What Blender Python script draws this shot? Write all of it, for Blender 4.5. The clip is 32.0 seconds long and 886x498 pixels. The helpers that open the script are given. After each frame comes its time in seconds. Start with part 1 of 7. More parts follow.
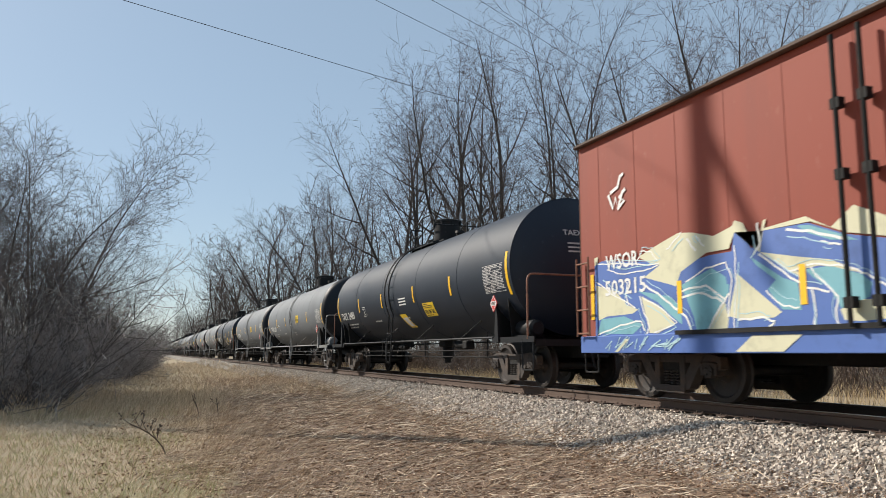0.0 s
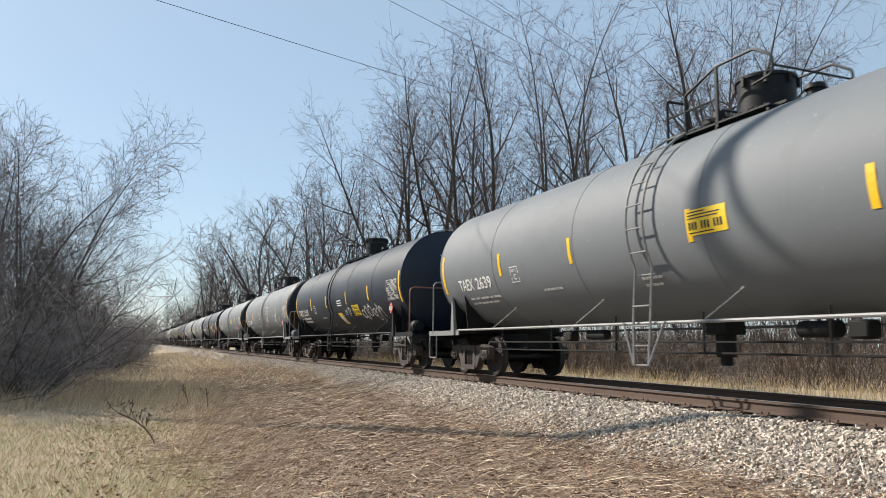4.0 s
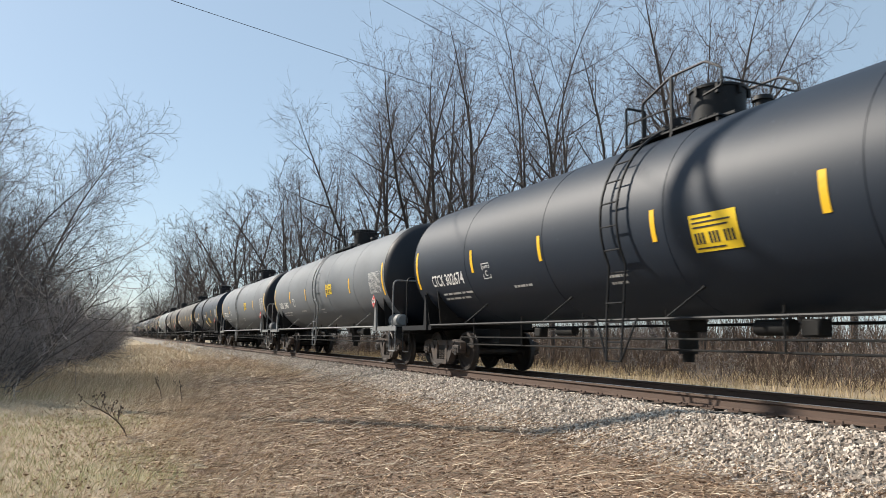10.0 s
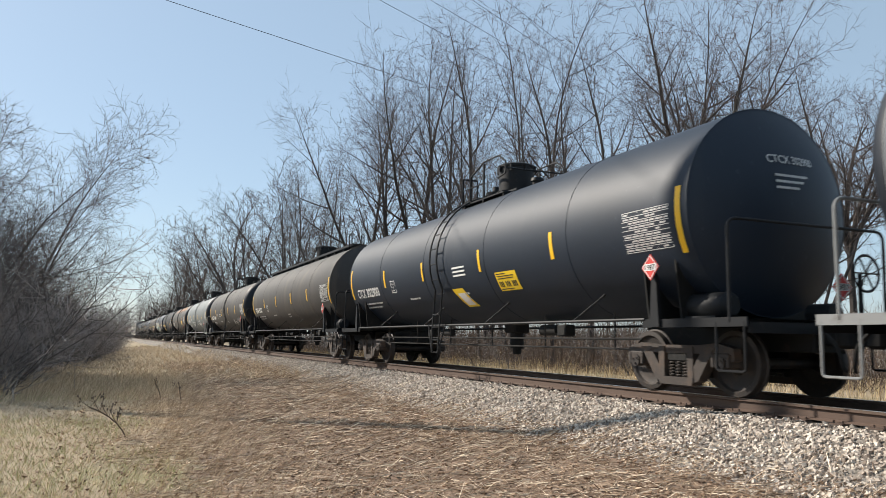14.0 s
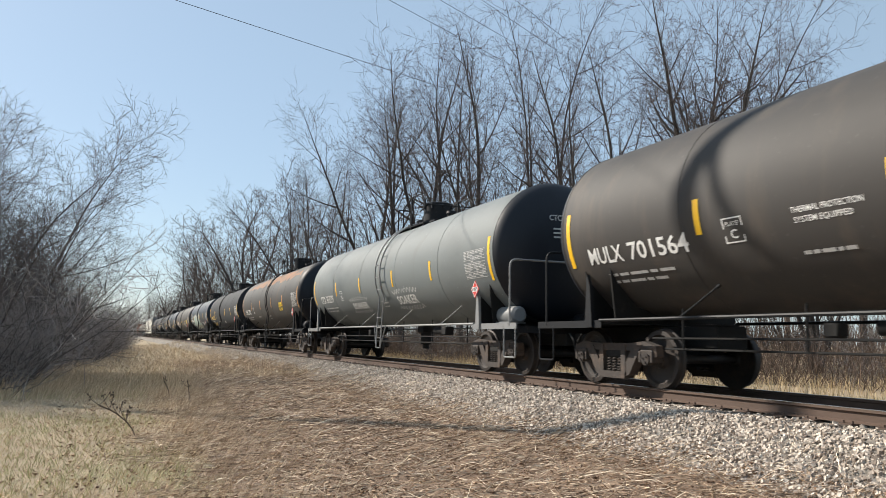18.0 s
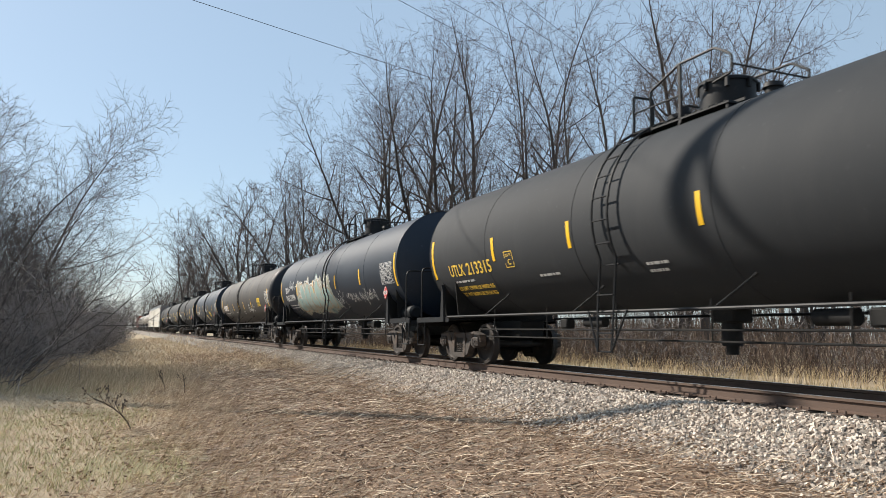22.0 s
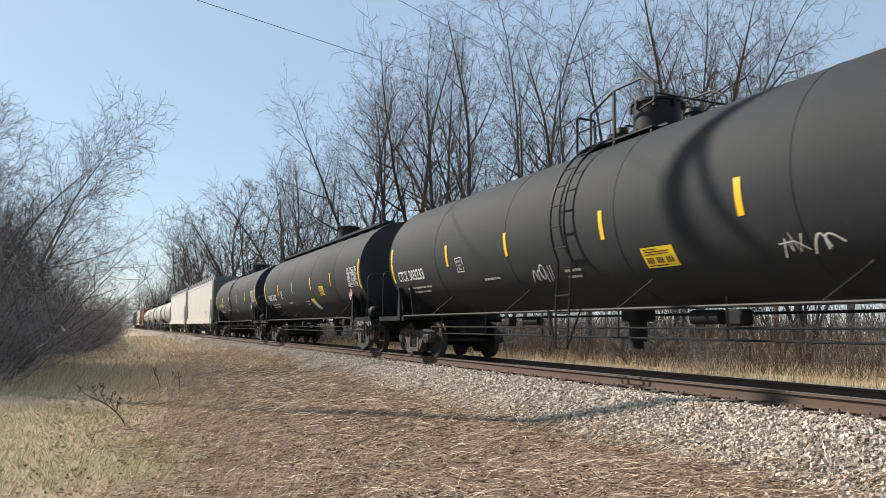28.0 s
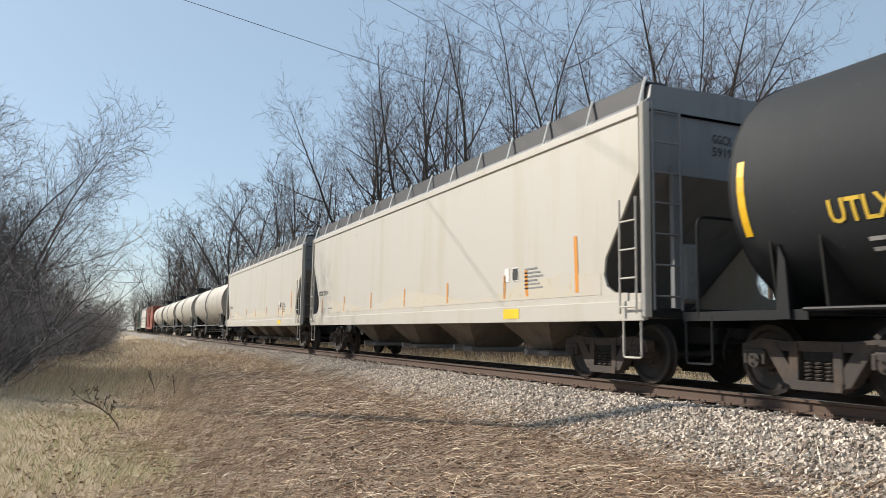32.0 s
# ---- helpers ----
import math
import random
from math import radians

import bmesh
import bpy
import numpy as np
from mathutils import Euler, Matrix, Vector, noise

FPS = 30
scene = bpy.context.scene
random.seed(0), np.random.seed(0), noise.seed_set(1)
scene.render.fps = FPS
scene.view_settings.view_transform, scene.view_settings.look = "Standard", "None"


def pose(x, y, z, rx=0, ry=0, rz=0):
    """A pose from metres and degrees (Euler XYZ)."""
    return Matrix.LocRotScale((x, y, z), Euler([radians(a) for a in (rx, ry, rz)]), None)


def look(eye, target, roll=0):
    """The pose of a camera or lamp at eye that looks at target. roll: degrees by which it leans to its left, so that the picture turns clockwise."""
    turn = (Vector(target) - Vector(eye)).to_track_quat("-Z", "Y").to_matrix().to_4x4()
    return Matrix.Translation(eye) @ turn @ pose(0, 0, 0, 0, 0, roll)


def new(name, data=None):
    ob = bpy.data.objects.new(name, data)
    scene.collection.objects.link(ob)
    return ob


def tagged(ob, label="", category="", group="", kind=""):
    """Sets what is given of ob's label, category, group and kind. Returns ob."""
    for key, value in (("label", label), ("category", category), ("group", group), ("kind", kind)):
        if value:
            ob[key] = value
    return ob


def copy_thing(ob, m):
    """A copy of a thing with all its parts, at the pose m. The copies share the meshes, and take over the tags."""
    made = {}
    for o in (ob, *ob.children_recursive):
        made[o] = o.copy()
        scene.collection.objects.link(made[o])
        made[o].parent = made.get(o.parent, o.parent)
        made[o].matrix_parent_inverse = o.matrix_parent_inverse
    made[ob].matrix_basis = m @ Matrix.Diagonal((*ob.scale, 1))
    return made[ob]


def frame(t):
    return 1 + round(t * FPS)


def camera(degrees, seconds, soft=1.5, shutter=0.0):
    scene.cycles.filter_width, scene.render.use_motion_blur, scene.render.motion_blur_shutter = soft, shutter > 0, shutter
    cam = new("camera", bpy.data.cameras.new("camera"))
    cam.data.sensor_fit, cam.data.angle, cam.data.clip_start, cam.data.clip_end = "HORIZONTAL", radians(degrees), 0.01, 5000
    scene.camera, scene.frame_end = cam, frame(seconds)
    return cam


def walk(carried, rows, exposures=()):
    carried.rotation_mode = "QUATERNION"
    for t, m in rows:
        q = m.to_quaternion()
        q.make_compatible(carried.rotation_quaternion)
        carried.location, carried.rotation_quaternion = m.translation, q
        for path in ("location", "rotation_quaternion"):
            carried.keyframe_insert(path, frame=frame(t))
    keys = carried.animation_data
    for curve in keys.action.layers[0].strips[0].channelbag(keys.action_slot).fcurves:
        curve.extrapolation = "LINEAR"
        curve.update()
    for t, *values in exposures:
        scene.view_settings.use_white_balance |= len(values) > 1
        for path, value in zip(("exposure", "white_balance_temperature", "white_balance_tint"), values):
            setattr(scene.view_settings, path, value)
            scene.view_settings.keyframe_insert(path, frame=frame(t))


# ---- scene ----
cam = camera(60.66, 32.0, 0.6, 0.1)

# the camera stands beside the line on a road verge, held by hand
PATH = [  # seconds, x, y, z, heading, tilt, lean in degrees
    (0, 0.002, -0.018, 1.571, 68.78, 7.81, 0.06),
    (0.5, 0.001, -0.017, 1.570, 68.59, 7.66, 0.07),
    (1, 0.002, -0.016, 1.567, 68.38, 7.47, 0.07),
    (1.5, 0.002, -0.017, 1.562, 68.17, 7.31, 0.19),
    (2, 0.002, -0.018, 1.558, 68.04, 7.15, 0.30),
    (2.5, 0.001, -0.018, 1.558, 67.98, 7.07, 0.39),
    (3, 0.001, -0.016, 1.560, 68.00, 7.07, 0.43),
    (3.5, 0.000, -0.011, 1.562, 68.09, 7.11, 0.45),
    (5.5, 0.012, -0.003, 1.569, 68.05, 7.44, 0.42),
    (6, 0.012, -0.005, 1.569, 67.94, 7.43, 0.42),
    (6.5, 0.012, -0.008, 1.567, 67.78, 7.40, 0.51),
    (7, 0.013, -0.010, 1.567, 67.65, 7.32, 0.62),
    (7.5, 0.013, -0.011, 1.565, 67.50, 7.22, 0.71),
    (8, 0.014, -0.010, 1.567, 67.32, 7.08, 0.76),
    (8.5, 0.013, -0.009, 1.567, 67.10, 6.99, 0.83),
    (9, 0.014, -0.006, 1.567, 66.86, 6.87, 0.86),
    (9.5, 0.011, -0.005, 1.566, 66.61, 6.82, 0.93),
    (10, 0.010, -0.006, 1.565, 66.43, 6.82, 0.98),
    (10.5, 0.007, -0.004, 1.566, 66.33, 6.85, 1.01),
    (11, 0.007, -0.004, 1.566, 66.28, 6.99, 1.07),
    (11.5, 0.007, -0.001, 1.567, 66.28, 7.11, 1.10),
    (12, 0.007, -0.002, 1.565, 66.23, 7.15, 1.10),
    (12.5, 0.004, -0.000, 1.563, 66.22, 7.08, 1.07),
    (13, 0.003, -0.001, 1.562, 66.22, 6.99, 0.99),
    (13.5, 0.002, 0.000, 1.563, 66.28, 6.92, 0.94),
    (14, 0.003, 0.000, 1.565, 66.37, 6.87, 0.85),
    (14.5, 0.003, -0.001, 1.565, 66.43, 6.88, 0.84),
    (16.5, 0.006, -0.005, 1.563, 66.80, 6.93, 0.81),
    (17, 0.005, -0.003, 1.563, 66.88, 6.93, 0.81),
    (17.5, 0.006, -0.004, 1.565, 66.93, 6.86, 0.84),
    (18, 0.005, -0.007, 1.566, 66.95, 6.78, 0.93),
    (18.5, 0.006, -0.009, 1.567, 66.93, 6.66, 0.95),
    (19, 0.006, -0.009, 1.567, 66.91, 6.59, 0.93),
    (19.5, 0.006, -0.007, 1.565, 66.88, 6.58, 0.92),
    (20, 0.006, -0.003, 1.564, 66.86, 6.58, 0.94),
    (20.5, 0.006, -0.000, 1.562, 66.83, 6.58, 0.89),
    (21, 0.006, 0.001, 1.562, 66.76, 6.50, 0.85),
    (21.5, 0.006, 0.000, 1.561, 66.67, 6.39, 0.79),
    (22, 0.007, 0.000, 1.561, 66.60, 6.24, 0.71),
    (22.5, 0.008, -0.001, 1.561, 66.58, 6.15, 0.67),
    (23, 0.010, -0.003, 1.561, 66.55, 6.09, 0.67),
    (23.5, 0.012, -0.005, 1.561, 66.50, 6.05, 0.69),
    (24, 0.011, -0.005, 1.558, 66.41, 6.04, 0.67),
    (24.5, 0.010, -0.002, 1.555, 66.30, 6.03, 0.70),
    (25, 0.008, 0.001, 1.550, 66.18, 6.00, 0.69),
    (25.5, 0.009, 0.003, 1.548, 66.14, 5.94, 0.66),
    (27.5, 0.020, -0.007, 1.558, 66.29, 5.99, 0.76),
    (28, 0.020, -0.007, 1.559, 66.24, 6.09, 0.76),
    (28.5, 0.021, -0.006, 1.562, 66.18, 6.20, 0.75),
    (29, 0.021, -0.003, 1.565, 66.10, 6.31, 0.73),
    (29.5, 0.022, -0.001, 1.567, 65.99, 6.41, 0.76),
    (30, 0.021, 0.000, 1.566, 65.90, 6.51, 0.84),
    (30.5, 0.019, 0.001, 1.566, 65.85, 6.56, 0.90),
    (31, 0.018, 0.001, 1.566, 65.84, 6.53, 0.93),
    (31.5, 0.017, 0.001, 1.566, 65.89, 6.46, 0.95),
    (32, 0.018, 0.001, 1.565, 65.96, 6.40, 0.95),
]



def gaze(x, y, z, heading, tilt, lean):
    """A camera pose: heading is measured from the far side of the line towards the train's tail."""
    a, b = radians(heading), radians(tilt)
    way = Vector((-math.sin(a) * math.cos(b), math.cos(a) * math.cos(b), math.sin(b)))
    eye = Vector((x, y, z))
    return look(eye, eye + way, lean)


walk(cam, [(r[0], gaze(*r[1:])) for r in PATH], exposures=[(0, 0.0), (0.8, 0.15), (1.8, 0.25), (3, 0.27), (14, 0.25), (20, 0.28), (30, 0.28), (31, 0.22), (32, 0.16)])

# ---- plan: x runs along the line in the way of travel, y away from the camera, z up from the verge
RAIL_TOP = 0.85
YC = 8.635          # centre line of the track
GAUGE_HALF = 0.75
SPEED = 12.4        # metres a second

# ---- light
SUN_WAY = Vector((0.786, 0.62, -0.70)).normalized()
world = bpy.data.worlds.new("sky")
scene.world = world
world.use_nodes = True
wn = world.node_tree
sky = wn.nodes.new("ShaderNodeTexSky")
sky.sky_type = "NISHITA"
sky.sun_disc = False
sky.sun_elevation = math.asin(-SUN_WAY.z)
sky.sun_rotation = math.atan2(-SUN_WAY.x, -SUN_WAY.y)
sky.air_density, sky.dust_density, sky.ozone_density = 1.0, 0.6, 2.2
haze = wn.nodes.new("ShaderNodeMix")        # thin even spring haze over the clear sky
haze.data_type = "RGBA"
haze.inputs["Factor"].default_value = 0.55
haze.inputs["B"].default_value = (4.0, 5.2, 6.25, 1)
wn.links.new(sky.outputs[0], haze.inputs["A"])
wn.links.new(haze.outputs["Result"], wn.nodes["Background"].inputs[0])
wn.nodes["Background"].inputs[1].default_value = 0.112
sun_lamp = bpy.data.lights.new("sun", "SUN")
sun_lamp.energy, sun_lamp.angle, sun_lamp.color = 6.0, radians(0.55), (1.0, 0.92, 0.81)
sun = new("sun", sun_lamp)
sun.matrix_world = look((0, 0, 60), Vector((0, 0, 60)) + SUN_WAY)


# ---- materials
def material(name, colour, rough=0.6, metal=0.0, spots=(), bump=0.0, scale=20.0, spec=0.5, coat=0.0):
    """A surface with variation at two scales. spots: rows of (colour, noise scale, threshold, width, stretch)."""
    m = bpy.data.materials.new(name)
    m.use_nodes = True
    t = m.node_tree
    bsdf = t.nodes["Principled BSDF"]
    bsdf.inputs["Roughness"].default_value = rough
    bsdf.inputs["Metallic"].default_value = metal
    bsdf.inputs["Specular IOR Level"].default_value = spec
    bsdf.inputs["Coat Weight"].default_value = coat
    bsdf.inputs["Coat Roughness"].default_value = 0.25
    tc = t.nodes.new("ShaderNodeTexCoord")
    rgb = t.nodes.new("ShaderNodeRGB")
    rgb.outputs[0].default_value = (*colour, 1)
    last = rgb.outputs[0]
    for c, sc, threshold, width, stretch in spots:
        mp = t.nodes.new("ShaderNodeMapping")
        mp.inputs["Scale"].default_value = stretch
        nz = t.nodes.new("ShaderNodeTexNoise")
        nz.inputs["Scale"].default_value = sc
        nz.inputs["Detail"].default_value = 6
        nz.inputs["Roughness"].default_value = 0.62
        ramp = t.nodes.new("ShaderNodeMapRange")
        ramp.inputs["From Min"].default_value = threshold
        ramp.inputs["From Max"].default_value = threshold + width
        mix = t.nodes.new("ShaderNodeMix")
        mix.data_type = "RGBA"
        t.links.new(tc.outputs["Object"], mp.inputs[0])
        t.links.new(mp.outputs[0], nz.inputs[0])
        t.links.new(nz.outputs["Fac"], ramp.inputs[0])
        t.links.new(ramp.outputs[0], mix.inputs["Factor"])
        t.links.new(last, mix.inputs["A"])
        mix.inputs["B"].default_value = (*c, 1)
        last = mix.outputs["Result"]
    t.links.new(last, bsdf.inputs["Base Color"])
    if bump:
        nz = t.nodes.new("ShaderNodeTexNoise")
        nz.inputs["Scale"].default_value = scale
        nz.inputs["Detail"].default_value = 5
        bp = t.nodes.new("ShaderNodeBump")
        bp.inputs["Strength"].default_value = bump
        bp.inputs["Distance"].default_value = 0.02
        t.links.new(tc.outputs["Object"], nz.inputs[0])
        t.links.new(nz.outputs["Fac"], bp.inputs["Height"])
        t.links.new(bp.outputs[0], bsdf.inputs["Normal"])
    return m


def varied(name, low, high, rough=0.9, island=True, extra=None):
    """Loose pieces, each with a shade of its own between low and high."""
    m = bpy.data.materials.new(name)
    m.use_nodes = True
    t = m.node_tree
    bsdf = t.nodes["Principled BSDF"]
    bsdf.inputs["Roughness"].default_value = rough
    bsdf.inputs["Specular IOR Level"].default_value = 0.25
    geo = t.nodes.new("ShaderNodeNewGeometry" if island else "ShaderNodeObjectInfo")
    ramp = t.nodes.new("ShaderNodeValToRGB")
    ramp.color_ramp.elements[0].color = (*low, 1)
    ramp.color_ramp.elements[1].color = (*high, 1)
    if extra:
        e = ramp.color_ramp.elements.new(0.5)
        e.color = (*extra, 1)
    t.links.new(geo.outputs["Random Per Island" if island else "Random"], ramp.inputs[0])
    t.links.new(ramp.outputs[0], bsdf.inputs["Base Color"])
    return m


ONE = (1, 1, 1)
STREAK = (1.6, 1.6, 0.22)


def tank_paint(name, base, dirt, rough, grime=0.55, coat=0.0):
    return material(name, base, rough, 0.0,
                    [(dirt, 1.1, grime, 0.3, STREAK), (tuple(c * 0.72 for c in base), 0.6, 0.48, 0.35, (0.5, 1, 1)),
                     (tuple(min(1, c * 1.5 + 0.015) for c in base), 14, 0.64, 0.14, (0.7, 1, 0.5))], 0.05, 3.0, 0.30, coat)


BLACK_PAINT = tank_paint("black_tank_paint", (0.012, 0.020, 0.034), (0.023, 0.030, 0.040), 0.54, 0.58)
BLACK_DULL = tank_paint("dull_black_tank_paint", (0.021, 0.024, 0.028), (0.031, 0.033, 0.036), 0.78, 0.52)
GREY_PAINT = tank_paint("grey_tank_paint", (0.150, 0.164, 0.178), (0.115, 0.120, 0.124), 0.66, 0.6)
GREY_GREEN = tank_paint("pale_grey_tank_paint", (0.16, 0.178, 0.178), (0.13, 0.132, 0.13), 0.66, 0.58)
BROWN_DIRT = tank_paint("dusty_brown_tank_paint", (0.050, 0.046, 0.043), (0.088, 0.072, 0.058), 0.66, 0.5)
RUST_DIRT = tank_paint("rust_stained_tank_paint", (0.052, 0.050, 0.047), (0.095, 0.058, 0.036), 0.66, 0.52)
# near-black for tank ends turned from the sun: shade put into the colour
SHADED_HEAD = tank_paint("shaded_tank_head_paint", (0.009, 0.012, 0.018), (0.018, 0.020, 0.024), 0.5, 0.6)
WHITE_TANK = tank_paint("stained_white_tank_paint", (0.40, 0.37, 0.32), (0.22, 0.16, 0.11), 0.55, 0.5)
HOPPER_PAINT = material("cream_hopper_paint", (0.48, 0.455, 0.41), 0.55, 0.0,
                        [((0.42, 0.385, 0.30), 0.9, 0.5, 0.3, STREAK), ((0.42, 0.36, 0.27), 5, 0.66, 0.12, (0.5, 1, 0.4))], 0.04, 4)
# chutes darker and browner than the sides, with darker streaks
CHUTE_PAINT = material("dark_brown_hopper_chute_paint", (0.16, 0.135, 0.11), 0.8, 0.0, [((0.07, 0.055, 0.045), 1.4, 0.45, 0.3, STREAK)], 0.06, 6)
DUST_STAIN = material("yellow_grain_dust", (0.50, 0.455, 0.37), 0.85, 0.0, [((0.48, 0.455, 0.41), 1.6, 0.48, 0.14, (1, 1, 0.6)), ((0.46, 0.39, 0.26), 5, 0.58, 0.15, ONE)])
# dark running-board steel, made darker still to carry the fascia's shadow
SHADED_ROOF = material("shaded_roof_steel", (0.035, 0.037, 0.043), 0.65, 0.0, [((0.06, 0.06, 0.062), 3, 0.55, 0.2, ONE)])
HOPPER_GREY = material("grey_hopper_end_paint", (0.16, 0.165, 0.175), 0.5, 0.0, [((0.09, 0.09, 0.09), 1.2, 0.5, 0.3, STREAK)], 0.04, 4)
BOX_RED = material("faded_red_oxide_paint", (0.26, 0.050, 0.027), 0.72, 0.0,
                   [((0.20, 0.045, 0.028), 0.8, 0.5, 0.3, STREAK), ((0.30, 0.085, 0.055), 9, 0.62, 0.15, (0.8, 1, 0.4))], 0.04, 5)
UNDER = material("sooty_underframe_steel", (0.012, 0.012, 0.012), 0.75, 0.0, [((0.032, 0.027, 0.023), 4, 0.56, 0.2, ONE)], 0.15, 15, 0.25)
CAST = material("rusty_cast_steel", (0.044, 0.035, 0.030), 0.8, 0.0,
                [((0.095, 0.062, 0.043), 3, 0.5, 0.2, ONE), ((0.03, 0.026, 0.024), 7, 0.58, 0.15, ONE)], 0.25, 30)
WHEEL_STEEL = material("worn_wheel_steel", (0.038, 0.032, 0.029), 0.6, 0.4, [((0.07, 0.048, 0.036), 5, 0.52, 0.2, ONE)], 0.1, 25)
TREAD = material("polished_wheel_tread", (0.45, 0.43, 0.41), 0.35, 0.9)
GREY_IRON = material("weathered_grey_ironwork", (0.20, 0.205, 0.205), 0.55, 0.0, [((0.11, 0.10, 0.09), 6, 0.55, 0.2, ONE)], 0.05, 20)
# black ironwork; also the end decks, whose shade it puts into the colour
BLACK_IRON = material("black_and_shaded_ironwork", (0.011, 0.012, 0.014), 0.55, 0.0, [((0.035, 0.030, 0.028), 6, 0.6, 0.2, ONE)], spec=0.22)
RUST_IRON = material("rust_orange_ironwork", (0.22, 0.10, 0.06), 0.6, 0.0, [((0.12, 0.05, 0.03), 6, 0.5, 0.2, ONE)])
WHITE_MARK = material("white_stencil_paint", (0.72, 0.72, 0.70), 0.6, 0.0, [((0.45, 0.45, 0.44), 18, 0.58, 0.2, ONE)])
DULL_MARK = material("faded_white_stencil_paint", (0.50, 0.50, 0.49), 0.7, 0.0, [((0.3, 0.3, 0.3), 18, 0.5, 0.2, ONE)])
YELLOW_MARK = material("yellow_stencil_paint", (0.78, 0.52, 0.06), 0.6)
REFLECT = material("yellow_reflective_strip", (0.85, 0.50, 0.015), 0.45, 0.0, [((0.66, 0.36, 0.02), 9, 0.58, 0.2, ONE)])
ORANGE_REFLECT = material("orange_reflective_strip", (0.60, 0.24, 0.03), 0.5)
OLD_REFLECT = material("faded_orange_reflective_strip", (0.52, 0.24, 0.05), 0.6, 0.0, [((0.3, 0.15, 0.05), 9, 0.5, 0.2, ONE)])
PANEL_SPRAY = material("faded_spray_paint", (0.40, 0.39, 0.31), 0.65, 0.0,
                       [((0.20, 0.30, 0.29), 1.3, 0.5, 0.12, ONE), ((0.34, 0.20, 0.12), 2.1, 0.62, 0.1, ONE), ((0.10, 0.105, 0.10), 4.5, 0.56, 0.1, (1, 1, 0.5)),
                        ((0.50, 0.47, 0.38), 7, 0.6, 0.1, ONE)])
PLACARD_Y = material("yellow_placard", (0.80, 0.55, 0.02), 0.5)
PLACARD_R = material("red_hazard_placard", (0.60, 0.045, 0.035), 0.45)
PLACARD_W = material("white_placard", (0.75, 0.72, 0.70), 0.5)
DARK_MARK = material("black_lettering", (0.02, 0.02, 0.02), 0.6)
RAIL_RUST = material("rusted_rail_web", (0.098, 0.062, 0.045), 0.8, 0.0, [((0.062, 0.040, 0.031), 4, 0.5, 0.25, (0.2, 1, 1))], 0.1, 20)
RAIL_SHINE = material("polished_rail_head", (0.50, 0.48, 0.46), 0.28, 0.95)
TIE_WOOD = material("weathered_creosoted_wood", (0.075, 0.058, 0.045), 0.9, 0.0, [((0.14, 0.12, 0.10), 6, 0.55, 0.2, (0.3, 3, 3))], 0.4, 20)


# ---- mesh helpers
def part(name, bm, mat, parent, label="", smooth=False):
    """Links a bmesh as one mesh object under a thing or a part."""
    me = bm if isinstance(bm, bpy.types.Mesh) else mesh_of(name, bm, mat, smooth)
    ob = new(name, me)
    ob.parent = parent
    if label:
        ob["label"] = label
    return ob


def mesh_of(name, bm, mat, smooth=False):
    me = bpy.data.meshes.new(name)
    bm.to_mesh(me)
    bm.free()
    if mat is not None:
        me.materials.append(mat)
    if smooth:
        me.shade_smooth()
        me.set_sharp_from_angle(angle=radians(38))
    return me


def add_box(bm, x0, x1, y0, y1, z0, z1, bevel=0.0, m=None):
    g = bmesh.ops.create_cube(bm, size=1.0, matrix=Matrix.LocRotScale(((x0 + x1) / 2, (y0 + y1) / 2, (z0 + z1) / 2), None,
                                                                      (x1 - x0, y1 - y0, z1 - z0)))
    vs = g["verts"]
    if m is not None:
        bmesh.ops.transform(bm, matrix=m, verts=vs)
    if bevel:
        es = {e for v in vs for e in v.link_edges}
        bmesh.ops.bevel(bm, geom=list(es), offset=bevel, segments=1, affect="EDGES")
    return vs


def add_rod(bm, a, b, r, n=8, r2=None):
    """A round bar from a to b."""
    a, b = Vector(a), Vector(b)
    d = b - a
    m = Matrix.Translation((a + b) / 2) @ d.to_track_quat("Z", "Y").to_matrix().to_4x4()
    return bmesh.ops.create_cone(bm, cap_ends=True, segments=n, radius1=r, radius2=r if r2 is None else r2, depth=d.length, matrix=m)["verts"]


def add_pipe(bm, pts, r, n=8):
    """A bent bar through the points, mitred at its corners."""
    pts = [Vector(p) for p in pts]
    rings = []
    side = None
    for i, p in enumerate(pts):
        t = (pts[min(i + 1, len(pts) - 1)] - pts[max(i - 1, 0)]).normalized()
        if side is None:
            side = t.orthogonal().normalized()
        side = (side - t * side.dot(t)).normalized()
        other = t.cross(side)
        rings.append([bm.verts.new(p + r * (math.cos(2 * math.pi * k / n) * side + math.sin(2 * math.pi * k / n) * other)) for k in range(n)])
    for q, w in zip(rings, rings[1:]):
        for k in range(n):
            bm.faces.new((q[k], q[(k + 1) % n], w[(k + 1) % n], w[k]))
    bm.faces.new(rings[0][::-1])
    bm.faces.new(rings[-1])


def rounded(pts, radius, steps=4):
    """The points with each inner corner turned in an arc."""
    pts = [Vector(p) for p in pts]
    out = [pts[0]]
    for a, b, c in zip(pts, pts[1:], pts[2:]):
        u, w = (a - b).normalized(), (c - b).normalized()
        k = min(radius, (a - b).length * 0.45, (c - b).length * 0.45)
        for i in range(steps + 1):
            s = i / steps
            out.append((b + u * k) * (1 - s) ** 2 + b * 2 * s * (1 - s) + (b + w * k) * s ** 2)
    return out + [pts[-1]]


